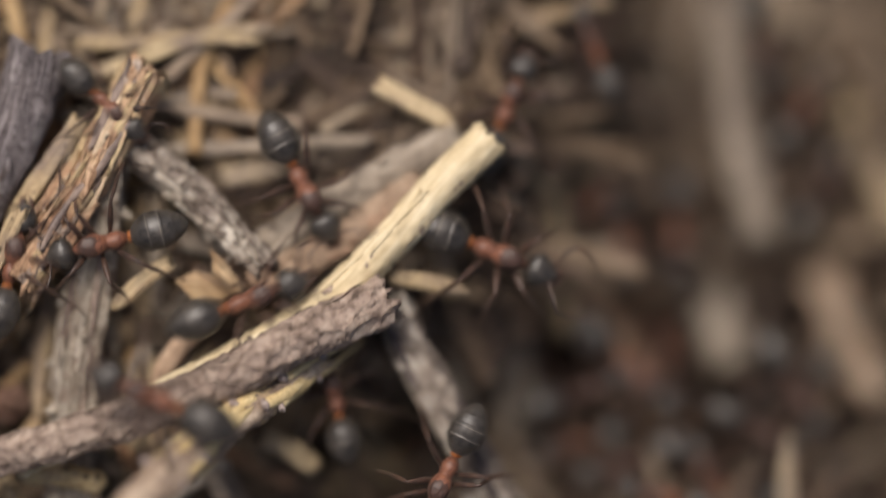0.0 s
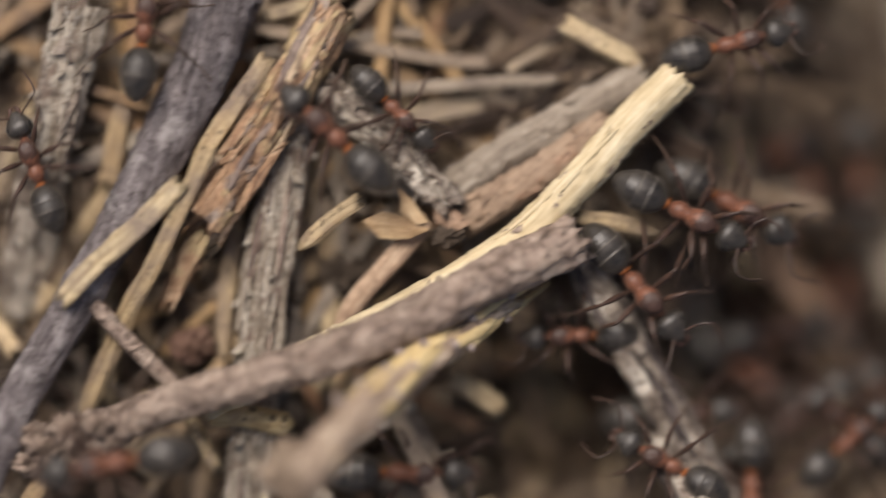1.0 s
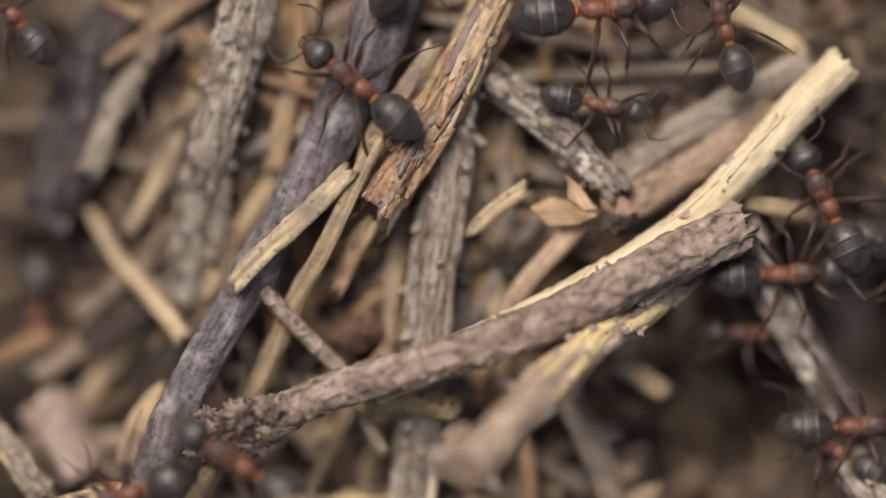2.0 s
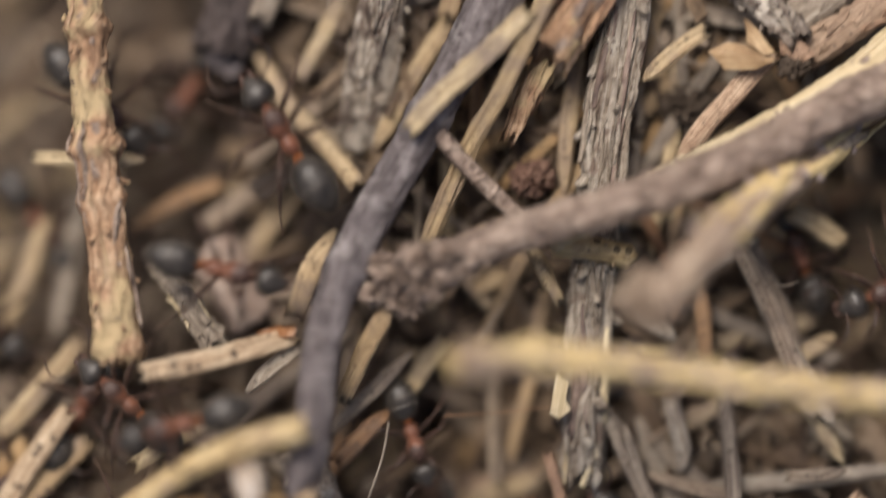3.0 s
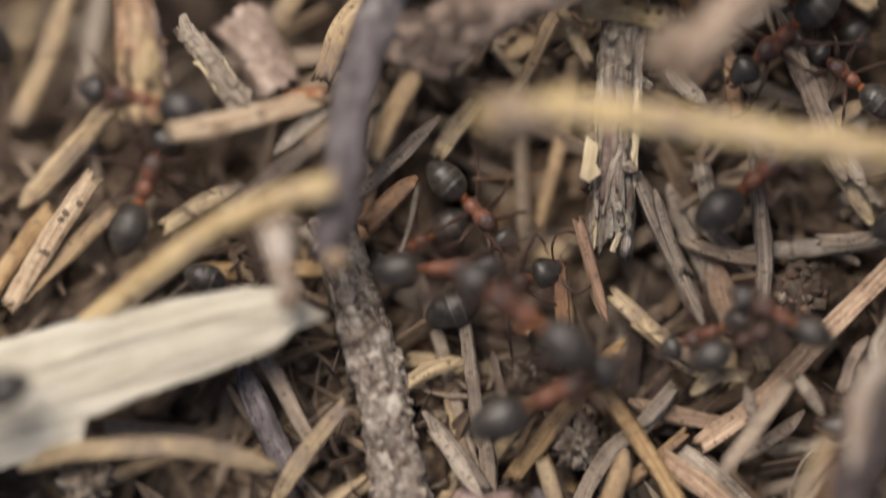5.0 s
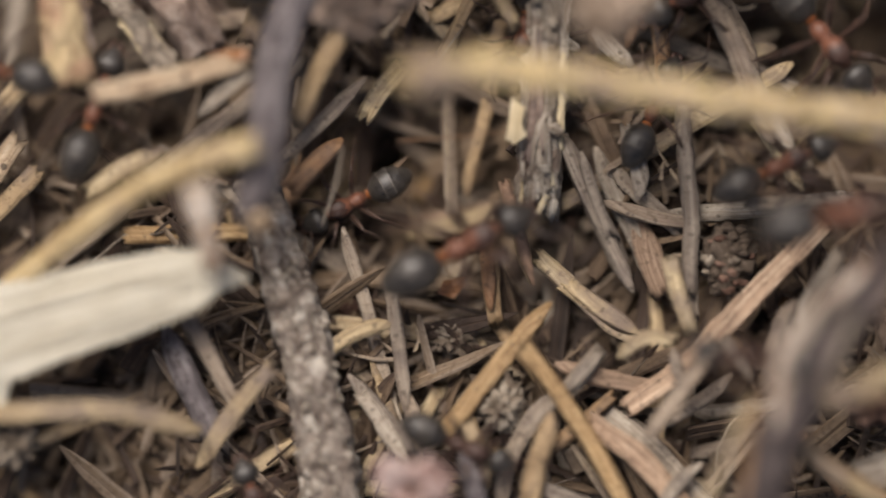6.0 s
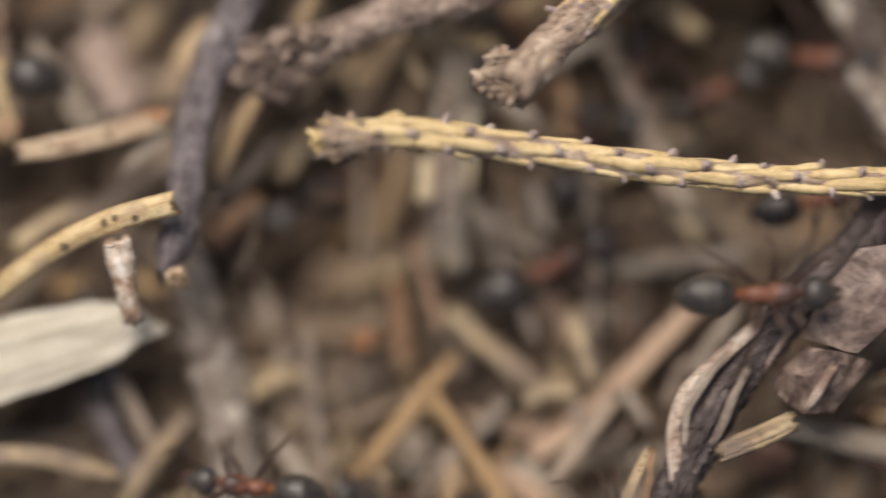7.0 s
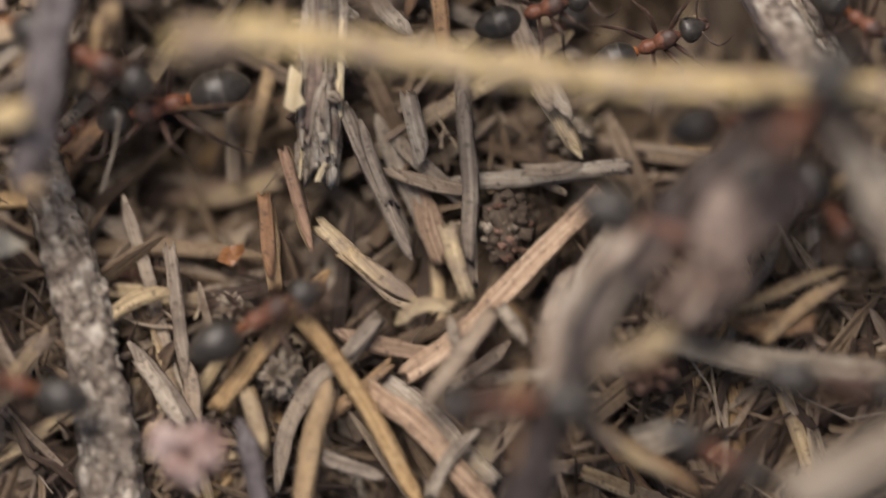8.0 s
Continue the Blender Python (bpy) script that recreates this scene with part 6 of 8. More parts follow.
def wood_fibres(ob, lines, mat):
    """Raised fibres along a chip's grain, as parts of it: two ends and a thickness, in millimetres."""
    for n, (a, b, r) in enumerate(lines):
        c = ob.location / MM
        line = spine([Vector(a), (Vector(a) + Vector(b)) / 2 + Vector((0, 0.05, 0.03)), Vector(b)], 0.3)
        data = tube_data([q - c for q in line], lambda t: r * (0.25 + 0.75 * math.sin(math.pi * min(0.97, max(0.03, t)))), 8, 0.5, 0.2, 0.8, seed=n)
        part("wood_fibre", data, mat, ob)


crumb_thing("clump", -18.86, -6.74, -1.8, 0.67, 0.60, 0.48, clump_red, "reddish-brown crumbly clump lying among the needles", "clump", seed=4)
crumb_thing("clump", -18.56, -6.61, -2.2, 0.81, 0.62, 0.50, clump_red, "reddish crumb beside a grey twig", "clump", seed=5)
crumb_thing("wood_crumb", -24.40, -23.40, -4.6, 1.67, 0.95, 0.76, clump_red, "reddish-brown rotten wood crumb", "wood crumb", seed=6)
crumb_thing("earth_crumb", -18.10, -27.70, -1.6, 0.85, 0.95, 0.70, crumb_pale, "grey earthy crumb lying among the needles", "crumb", seed=7)
crumb_thing("earth_crumb", -18.30, -27.20, -2.0, 0.90, 0.85, 0.70, crumb, "grey earthy crumb lying among the needles", "crumb", seed=8)
crumb_thing("crumb", -7.73, -2.04, -0.4, 0.57, 0.43, 0.34, crumb, "small dark crumb lying among the needles", "crumb", seed=10)
crumb_thing("wood_crumb", -15.07, -4.56, -2.6, 1.05, 0.81, 0.65, crumb, "dark rotten wood crumb", "wood crumb", seed=11)
crumb_thing("wood_crumb", -12.17, -3.60, -2.8, 1.00, 0.81, 0.65, crumb, "dark rotten wood crumb", "wood crumb", seed=12)
crumb_thing("crumb", -20.09, -24.85, -3.4, 0.81, 0.71, 0.57, crumb_pale, "pale frayed crumb lying among the needles", "crumb", seed=13)
crumb_thing("earth_crumb", -18.57, -25.47, -4.2, 1.24, 0.86, 0.69, crumb, "grey earthy crumb lying among the needles", "crumb", seed=14)
crumb_thing("crumb", -5.82, -17.72, -3.6, 0.86, 0.71, 0.57, crumb_pale, "tan crumb of bark", "crumb", seed=15)
crumb_thing("crumb", -2.69, -27.66, -0.4, 0.95, 0.71, 0.57, clump_red, "red-brown crumb lying among the needles", "crumb", seed=16)
crumb_thing("crumb", -38.59, -29.22, -0.4, 0.95, 0.86, 0.69, crumb_pale, "pale earthy crumb lying among the needles", "crumb", seed=17)
flower_bud(-21.68, -30.78, 2.0, 1.9, "dry pinkish flower bud with dark pits")
cone_fragment(-8.54, -21.66, -2.2, 1.10, 1.71, "dark crumbly cone fragment in the litter")
wood_fibres(white_chip, [((-38.64, -25.49, 1.41), (-32.14, -23.28, 1.55), 0.14), ((-40.50, -26.30, 1.37), (-34.23, -24.26, 1.50), 0.12), ((-36.08, -23.28, 1.43), (-30.28, -21.70, 1.55), 0.14), ((-34.23, -22.82, 1.47), (-29.23, -22.35, 1.61), 0.12), ((-41.89, -25.14, 1.32), (-35.85, -23.00, 1.41), 0.14), ((-44.21, -26.53, 1.30), (-38.41, -24.67, 1.41), 0.17), ((-39.57, -24.21, 1.35), (-33.53, -22.47, 1.47), 0.12), ((-30.98, -21.61, 1.52), (-28.89, -22.17, 1.61), 0.14), ((-34.92, -24.56, 1.48), (-30.98, -23.33, 1.56), 0.12), ((-46.53, -26.99, 1.25), (-40.96, -25.65, 1.37), 0.17)], wood_white)


# ---- the ants and their ways ----
ant([(0, -14.08, 0.29, -0.20, -166, 0), (0.2, -13.68, 0.46, 0.40, -173, 0), (0.5, -12.80, 1.28, 0.80, -188, 0), (0.8, -12.59, 1.22, 0.80, -189, 0), (1, -12.58, 2.27, 0.90, -223, 0), (1.2, -14.37, 2.76, 0.90, -212, 0), (2.3, -18.82, 4.92, 0.60, -224, 0), (2.5, -19.29, 6.00, 0.40, -227, 0), (3.2, -27.80, 9.19, -1.00, -235, 0), (3.8, -30.67, 13.29, -14.00, -235, -30), (8, -30.67, 13.29, -14.00, -235, -30)], 0.94, 0, 1)
ant([(0, -14.24, 6.17, -0.40, -43, 0), (0.2, -10.77, 4.32, -0.40, -52, 0), (0.5, -9.91, 3.47, -0.40, -44, 0), (0.8, -9.97, 3.46, -0.40, -44, 0), (1, -9.92, 3.26, -0.40, -45, 0), (1.2, -9.78, 3.16, -0.40, -44, 0), (2.3, -8.17, 2.67, -0.60, -5, 0), (2.5, -8.81, 1.94, -0.60, -40, 0), (3.1, -4.97, -1.27, -14.00, -40, -30), (8, -4.97, -1.27, -14.00, -40, -30)], 0.72, 0, 0.4)
ant([(0, -8.36, -2.23, 0.20, 21, 0), (0.2, -3.82, -0.57, 2.00, 15, 0), (0.4, -1.06, -0.18, 1.00, -9, 0), (0.5, 0.62, -2.08, 0.00, -20, 0), (0.8, 1.48, -3.36, -1.00, -23, 0), (1, 0.31, -4.17, -1.50, -50, 0), (1.2, 0.69, -3.31, -1.50, -35, 0), (2.3, -0.95, -4.50, -1.50, 4, 0), (2.5, -0.98, -4.52, -1.60, 4, 0), (3.1, 4.00, -4.15, -14.00, 4, -30), (8, 4.00, -4.15, -14.00, 4, -30)], 0.95, 1, 1)
ant([(0, -11.75, -6.18, 4.20, 156, 0), (0.2, -14.93, -7.58, 4.20, 185, 0), (0.5, -16.65, -9.11, 3.80, 196, 0), (0.8, -19.75, -9.96, 3.60, 188, 0), (1, -21.60, -11.34, 3.40, 189, 0), (1.2, -23.00, -12.12, 3.00, 193, 0), (2.3, -23.93, -11.78, 3.00, 137, 0), (2.5, -25.75, -10.54, 3.00, 144, 0), (2.7, -27.61, -8.55, 2.60, 142, 0), (3, -29.02, -5.03, -0.60, 123, 0), (3.2, -31.02, -3.30, -2.00, 131, 0), (3.5, -32.76, -0.16, -5.00, 124, 0), (4, -33.89, 1.40, -5.00, 110, 0), (4.6, -35.58, 6.11, -14.00, 110, -30), (8, -35.58, 6.11, -14.00, 110, -30)], 1, 0, 1)
ant([(0, -27.95, -16.74, 2.00, -153, 0), (1.2, -28.16, -14.62, 2.00, -163, 0), (2.3, -28.33, -13.18, 2.40, -162, 0), (2.7, -31.27, -15.79, 2.20, -167, 0), (3, -33.31, -16.92, 2.20, -164, 0), (3.2, -34.67, -17.57, 1.80, -161, 0), (3.5, -37.29, -19.20, 0.60, -161, 0), (3.7, -38.99, -19.56, 0.00, -158, 0), (4, -41.42, -20.92, -0.40, -163, 0), (4.5, -44.30, -21.44, -0.60, -161, 0), (5.1, -49.03, -23.08, -14.00, -161, -30), (8, -49.03, -23.08, -14.00, -161, -30)], 0.88, 0, 1)
ant([(0, -27.42, -24.87, -14.00, 142, 30), (1.7, -27.42, -24.87, -14.00, 142, 30), (2.3, -31.34, -21.77, -1.00, 142, 0), (3, -35.70, -16.03, -0.60, 138, 0), (3.2, -37.03, -15.85, -0.60, 135, 0), (3.5, -38.08, -14.66, -0.80, 130, 0), (3.7, -39.27, -13.25, -1.20, 133, 0), (4, -41.48, -11.53, -1.60, 144, 0), (4.5, -43.82, -10.83, -1.80, 153, 0), (5, -47.02, -11.13, -2.00, 161, 0), (5.6, -51.74, -9.48, -14.00, 161, -30), (8, -51.74, -9.48, -14.00, 161, -30)], 0.85, 1, 1)
ant([(0, -47.98, -9.49, -14.00, -27, 30), (0.6, -47.98, -9.49, -14.00, -27, 30), (1.2, -43.50, -11.73, -1.00, -27, 0), (2.3, -35.10, -9.24, -0.80, -67, 0), (2.5, -34.22, -9.81, -0.80, -65, 0), (2.7, -33.73, -11.72, -0.60, -49, 0), (3, -31.66, -10.50, 0.40, -13, 0), (3.2, -27.19, -11.71, 4.20, -13, 0), (3.5, -24.51, -16.54, 0.40, -69, 0), (3.7, -23.89, -17.12, -0.60, -46, 0), (4, -21.61, -20.22, -1.00, -35, 0), (4.2, -19.05, -21.26, -1.20, -18, 0), (4.5, -12.73, -20.96, -1.00, 5, 0), (4.7, -11.15, -19.57, -1.00, 20, 0), (5, -10.54, -16.56, -1.40, 40, 0), (5.2, -8.76, -14.20, -1.60, 41, 0), (6.3, -3.94, -5.76, -2.00, 61, 0), (6.9, -1.51, -1.39, -14.00, 61, -30), (8, -1.51, -1.39, -14.00, 61, -30)], 0.92, 0, 1)
ant([(0, -35.24, -19.47, -14.00, 86, 30), (2.9, -35.24, -19.47, -14.00, 86, 30), (3.5, -34.90, -14.48, -1.60, 86, 0), (4, -34.59, -14.76, -1.60, 86, 0), (4.2, -34.83, -14.85, -1.60, 83, 0), (4.5, -34.57, -14.97, -1.60, 82, 0), (4.7, -35.26, -15.29, -1.40, 76, 0), (5, -35.96, -16.84, -0.80, 69, 0), (5.2, -36.08, -17.38, -0.60, 64, 0), (6.3, -34.41, -14.82, -1.60, 80, 0), (6.5, -34.10, -15.22, -1.60, 86, 0), (7.1, -33.71, -10.23, -14.00, 86, -30), (8, -33.71, -10.23, -14.00, 86, -30)], 0.89, 0, 0.5)
ant([(0, -29.50, -12.31, -14.00, -166, 30), (3.9, -29.50, -12.31, -14.00, -166, 30), (4.5, -34.35, -13.52, -2.40, -166, 0), (4.7, -34.50, -13.84, -1.60, -203, 0), (5, -36.30, -13.36, 0.00, -192, 0), (5.2, -36.82, -12.98, 0.20, -183, 0), (6.3, -41.66, -13.96, -1.00, -189, 0), (6.9, -46.60, -13.22, -14.00, -189, -30), (8, -46.60, -13.22, -14.00, -189, -30)], 0.83, 1, 1)
ant([(0, -18.45, -5.01, -14.00, 174, 30), (4.6, -18.45, -5.01, -14.00, 174, 30), (5.2, -23.43, -4.51, -1.60, 174, 0), (6.3, -32.96, -11.61, -0.80, 179, 0), (6.5, -34.33, -11.72, -0.60, 178, 0), (6.7, -34.64, -11.73, -0.80, 181, 0), (7, -36.88, -11.40, -1.00, 179, 0), (7.5, -39.93, -11.73, -1.00, 180, 0), (8, -39.93, -11.73, -1.00, 180, 0)], 1.04, 0, 1)
ant([(0, 2.73, 5.97, -3.20, 68, 0), (0.2, 3.41, 5.72, -2.60, 59, 0), (0.5, 4.14, 6.13, -1.60, 22, 0), (0.8, 3.85, 6.40, -1.40, 12, 0), (1, 4.27, 6.12, -1.60, 14, 0), (1.2, 4.88, 5.92, -2.00, 16, 0), (2.3, 10.83, 6.84, -4.00, 15, 0), (2.9, 15.66, 8.14, -14.00, 15, -30), (8, 15.66, 8.14, -14.00, 15, -30)], 0.87, 0, 1)
ant([(0, 2.06, -0.08, -1.80, -22, 0), (0.2, 2.04, -0.27, -1.80, -24, 0), (0.5, 2.97, -1.01, -2.00, -30, 0), (0.8, 2.37, -0.70, -2.20, -20, 0), (1, 4.34, -0.69, -2.40, -29, 0), (1.2, 4.94, -2.04, -2.60, -34, 0), (2.3, 5.08, -4.65, -3.00, -31, 0), (2.9, 9.37, -7.24, -14.00, -31, -30), (8, 9.37, -7.24, -14.00, -31, -30)], 0.99, 1, 1)
ant([(0, -5.98, 2.80, -1.50, -62, 0), (0.2, -4.25, 2.51, -1.00, -21, 0), (0.4, -1.88, 3.65, -0.80, -10, 0), (0.5, -0.71, 2.48, -0.40, -3, 0), (0.8, 2.65, 1.10, -0.60, -22, 0), (1, 2.28, -1.06, -1.00, -27, 0), (1.2, 2.37, -1.11, -1.50, -30, 0), (2.3, 0.85, -1.15, -1.00, 143, 0), (2.5, 0.69, -0.92, -1.00, 144, 0), (3.1, -3.34, 2.04, -14.00, 144, -30), (8, -3.34, 2.04, -14.00, 144, -30)], 0.94, 0, 1)
ant([(0, -4.58, -6.42, -2.40, 102, 0), (0.2, -4.62, -6.50, -2.40, 108, 0), (0.5, -2.94, -6.27, -2.60, 193, 0), (0.8, -2.37, -6.13, -2.60, 190, 0), (1, -2.30, -6.23, -2.60, 182, 0), (1.2, -1.82, -6.25, -2.60, 181, 0), (2.3, -1.62, -6.90, -4.50, 177, 0), (2.9, -6.62, -6.65, -14.00, 177, -30), (8, -6.62, -6.65, -14.00, 177, -30)], 0.79, 0, 1)
ant([(0, 0.16, -9.47, -0.40, -116, 0), (0.2, -0.58, -10.71, -1.00, -94, 0), (0.5, 1.14, -10.18, -1.20, -93, 0), (0.8, 4.64, -10.86, -3.00, -90, 0), (1, 5.25, -12.92, -4.00, -90, 0), (1.6, 5.24, -17.92, -14.00, -90, -30), (8, 5.24, -17.92, -14.00, -90, -30)], 0.89, 1, 1)
ant([(0, -15.82, -12.54, -3.00, 7, 0), (0.2, -10.01, -11.25, -3.00, 17, 0), (0.5, -7.80, -11.33, -3.00, 11, 0), (0.8, -8.20, -10.92, -3.00, 16, 0), (1, -9.59, -12.07, -3.00, -0, 0), (1.2, -8.44, -13.00, -3.20, -0, 0), (2.3, -7.80, -15.50, -4.00, -0, 0), (2.9, -2.80, -15.52, -14.00, -0, -30), (8, -2.80, -15.52, -14.00, -0, -30)], 0.97, 0, 1)
ant([(0, 2.23, -14.85, -2.00, 149, 0), (1, 1.53, -11.62, -1.60, 151, 0), (1.2, 1.48, -11.66, -1.60, 150, 0), (2.3, 1.60, -11.71, -1.80, 150, 0), (2.9, -2.74, -9.22, -14.00, 150, -30), (8, -2.74, -9.22, -14.00, 150, -30)], 0.83, 1, 0.5)
ant([(0, 11.67, -12.95, -6.00, 43, 0), (0.8, 7.97, -12.65, -5.00, 61, 0), (1, 9.49, -10.75, -4.50, 42, 0), (1.2, 6.15, -13.47, -4.50, -9, 0), (2.3, 6.29, -15.03, -5.00, -14, 0), (2.9, 11.14, -16.25, -14.00, -14, -30), (8, 11.14, -16.25, -14.00, -14, -30)], 0.8, 0, 1)
ant([(0, 8.32, -5.32, -9.50, -43, 0), (0.2, 9.16, -6.49, -9.50, -41, 0), (0.5, 7.44, -7.68, -9.50, -42, 0), (0.8, 6.00, -8.35, -9.50, -31, 0), (1, 5.68, -8.14, -9.50, -33, 0), (1.2, 6.21, -6.45, -9.50, -43, 0), (1.8, 9.86, -9.86, -14.00, -43, -30), (8, 9.86, -9.86, -14.00, -43, -30)], 1, 0, 1)
ant([(0, 6.79, 2.10, -10.50, 31, 0), (1, 7.08, 1.78, -10.50, 31, 0), (1.6, 11.37, 4.35, -14.00, 31, -30), (8, 11.37, 4.35, -14.00, 31, -30)], 0.86, 0, 0.4)
ant([(0, 8.12, 0.32, -10.50, -75, 0), (1, 8.40, 0.40, -10.50, -76, 0), (1.6, 9.61, -4.46, -14.00, -76, -30), (8, 9.61, -4.46, -14.00, -76, -30)], 0.72, 1, 0.4)
ant([(0, 10.55, 0.69, -11.50, -90, 0), (1, 10.73, 0.65, -11.50, -87, 0), (1.6, 10.96, -4.35, -14.00, -87, -30), (8, 10.96, -4.35, -14.00, -87, -30)], 0.81, 0, 0.4)
ant([(0, 14.17, 9.15, -10.50, -77, 0), (0.5, 14.06, 8.12, -10.50, -76, 0), (1.1, 15.27, 3.27, -14.00, -76, -30), (8, 15.27, 3.27, -14.00, -76, -30)], 0.72, 2, 0.4)
ant([(0, 16.30, 6.44, -11.50, 57, 0), (0.5, 16.08, 6.19, -11.50, 52, 0), (1.1, 19.12, 10.16, -14.00, 52, -30), (8, 19.12, 10.16, -14.00, 52, -30)], 0.72, 1, 0.4)
ant([(0, 6.64, 8.73, -6.00, 110, 0), (1, 6.62, 8.69, -6.00, 112, 0), (1.6, 4.76, 13.34, -14.00, 112, -30), (8, 4.76, 13.34, -14.00, 112, -30)], 0.72, 0, 0.4)
ant([(0, 15.68, -6.10, -11.50, -152, 0), (1, 15.70, -5.85, -11.50, -158, 0), (1.6, 11.06, -7.70, -14.00, -158, -30), (8, 11.06, -7.70, -14.00, -158, -30)], 0.72, 2, 0.4)
ant([(0, 15.63, -10.05, -10.50, 11, 0), (0.5, 13.25, -10.08, -10.50, 21, 0), (1.1, 17.93, -8.32, -14.00, 21, -30), (8, 17.93, -8.32, -14.00, 21, -30)], 0.72, 0, 0.4)
ant([(0, -3.46, 9.65, -6.00, 14, 0), (0.5, -3.31, 8.93, -6.00, 14, 0), (1.1, 1.54, 10.14, -14.00, 14, -30), (8, 1.54, 10.14, -14.00, 14, -30)], 0.72, 1, 0.4)
ant([(0, 16.93, 2.64, -11.50, 63, 0), (1, 16.96, 0.69, -11.50, 61, 0), (1.6, 19.36, 5.08, -14.00, 61, -30), (8, 19.36, 5.08, -14.00, 61, -30)], 0.72, 2, 0.4)
ant([(0, 5.97, -8.65, -9.50, -165, 0), (0.5, 5.64, -8.73, -9.50, -164, 0), (1, 6.46, -7.05, -9.50, -165, 0), (1.6, 1.63, -8.33, -14.00, -165, -30), (8, 1.63, -8.33, -14.00, -165, -30)], 0.72, 0, 0.4)
ant([(0, -22.32, 4.76, 0.20, 88, 0), (0.5, -21.46, 3.84, 0.20, 88, 0), (0.8, -20.85, 6.49, 0.20, 84, 0), (1, -20.40, 6.80, 0.40, 82, 0), (1.2, -20.19, 5.99, 0.80, 67, 0), (2.3, -14.53, 12.21, 0.00, 63, 0), (2.9, -12.28, 16.68, -14.00, 63, -30), (8, -12.28, 16.68, -14.00, 63, -30)], 0.88, 0, 1)
ant([(0, -18.15, -0.71, 0.00, 77, 0), (0.2, -17.79, 0.96, 0.00, 86, 0), (0.5, -16.02, 4.88, 0.80, 84, 0), (0.8, -15.93, 9.76, 0.80, 90, 0), (1, -14.99, 13.16, 0.50, 83, 0), (1.6, -14.41, 18.13, -14.00, 83, -30), (8, -14.41, 18.13, -14.00, 83, -30)], 0.9, 1, 1)
ant([(0, -26.18, -3.95, -1.00, 85, 0), (0.8, -24.24, 0.62, -1.00, 87, 0), (1, -25.16, 0.91, -0.80, 110, 0), (1.2, -26.42, 2.97, -0.60, 133, 0), (2.3, -36.15, 8.33, -2.00, 130, 0), (2.9, -39.34, 12.18, -14.00, 130, -30), (8, -39.34, 12.18, -14.00, 130, -30)], 0.82, 1, 1)
ant([(0, -13.18, 12.67, -14.00, 5, 30), (0.6, -13.18, 12.67, -14.00, 5, 30), (1.2, -8.20, 13.08, -1.00, 5, 0), (2.3, -8.62, 5.63, -0.40, 7, 0), (2.5, -8.83, 5.89, -0.40, 8, 0), (3, -8.36, 7.33, -1.00, 11, 0), (3.6, -3.46, 8.32, -14.00, 11, -30), (8, -3.46, 8.32, -14.00, 11, -30)], 1.07, 0, 1)
ant([(0, -3.72, 7.30, -14.00, 76, 30), (0.6, -3.72, 7.30, -14.00, 76, 30), (1.2, -2.51, 12.15, 0.00, 76, 0), (2.3, -3.40, 4.89, 0.20, 114, 0), (2.5, -3.47, 5.86, 0.20, 106, 0), (3, -5.16, 9.10, 0.00, 112, 0), (3.6, -7.02, 13.74, -14.00, 112, -30), (8, -7.02, 13.74, -14.00, 112, -30)], 0.8, 0, 1)
ant([(0, -1.49, -9.95, -14.00, 4, 30), (0.6, -1.49, -9.95, -14.00, 4, 30), (1.2, 3.49, -9.57, -1.60, 4, 0), (2.3, 1.79, -10.92, -1.40, 2, 0), (2.5, 1.48, -10.29, -1.20, 2, 0), (2.7, 1.70, -11.29, -1.20, 20, 0), (3.5, 3.63, -9.85, -2.00, 12, 0), (4.1, 8.53, -8.83, -14.00, 12, -30), (8, 8.53, -8.83, -14.00, 12, -30)], 0.91, 1, 0.6)
ant([(0, -7.78, -15.99, -14.00, 111, 30), (0.6, -7.78, -15.99, -14.00, 111, 30), (1.2, -9.54, -11.31, -4.50, 111, 0), (2.3, -8.16, -9.61, -4.20, 111, 0), (2.5, -7.96, -10.07, -4.20, 117, 0), (2.7, -7.67, -9.64, -4.00, 116, 0), (3, -7.20, -10.00, -4.20, 111, 0), (3.2, -6.16, -11.16, -4.20, 107, 0), (3.5, -5.59, -9.87, -4.20, 102, 0), (4.1, -6.66, -4.98, -14.00, 102, -30), (8, -6.66, -4.98, -14.00, 102, -30)], 0.72, 0, 0.7)
ant([(0, 6.34, -17.45, -14.00, 162, 30), (1.9, 6.34, -17.45, -14.00, 162, 30), (2.5, 1.60, -15.86, -3.00, 162, 0), (3, -3.20, -11.25, -2.40, 200, 0), (3.5, -6.85, -10.36, -2.20, 200, 0), (3.7, -7.01, -10.68, -2.20, 187, 0), (4, -8.95, -11.29, -2.00, 188, 0), (4.2, -9.17, -11.18, -2.00, 187, 0), (4.5, -9.53, -10.74, -2.00, 210, 0), (4.7, -9.55, -10.37, -2.00, 217, 0), (5, -9.53, -10.76, -2.00, 222, 0), (5.2, -9.60, -10.79, -2.00, 222, 0), (6.3, -10.07, -10.10, -2.50, 208, 0), (6.9, -14.50, -12.43, -14.00, 208, -30), (8, -14.50, -12.43, -14.00, 208, -30)], 0.9, 0, 1)
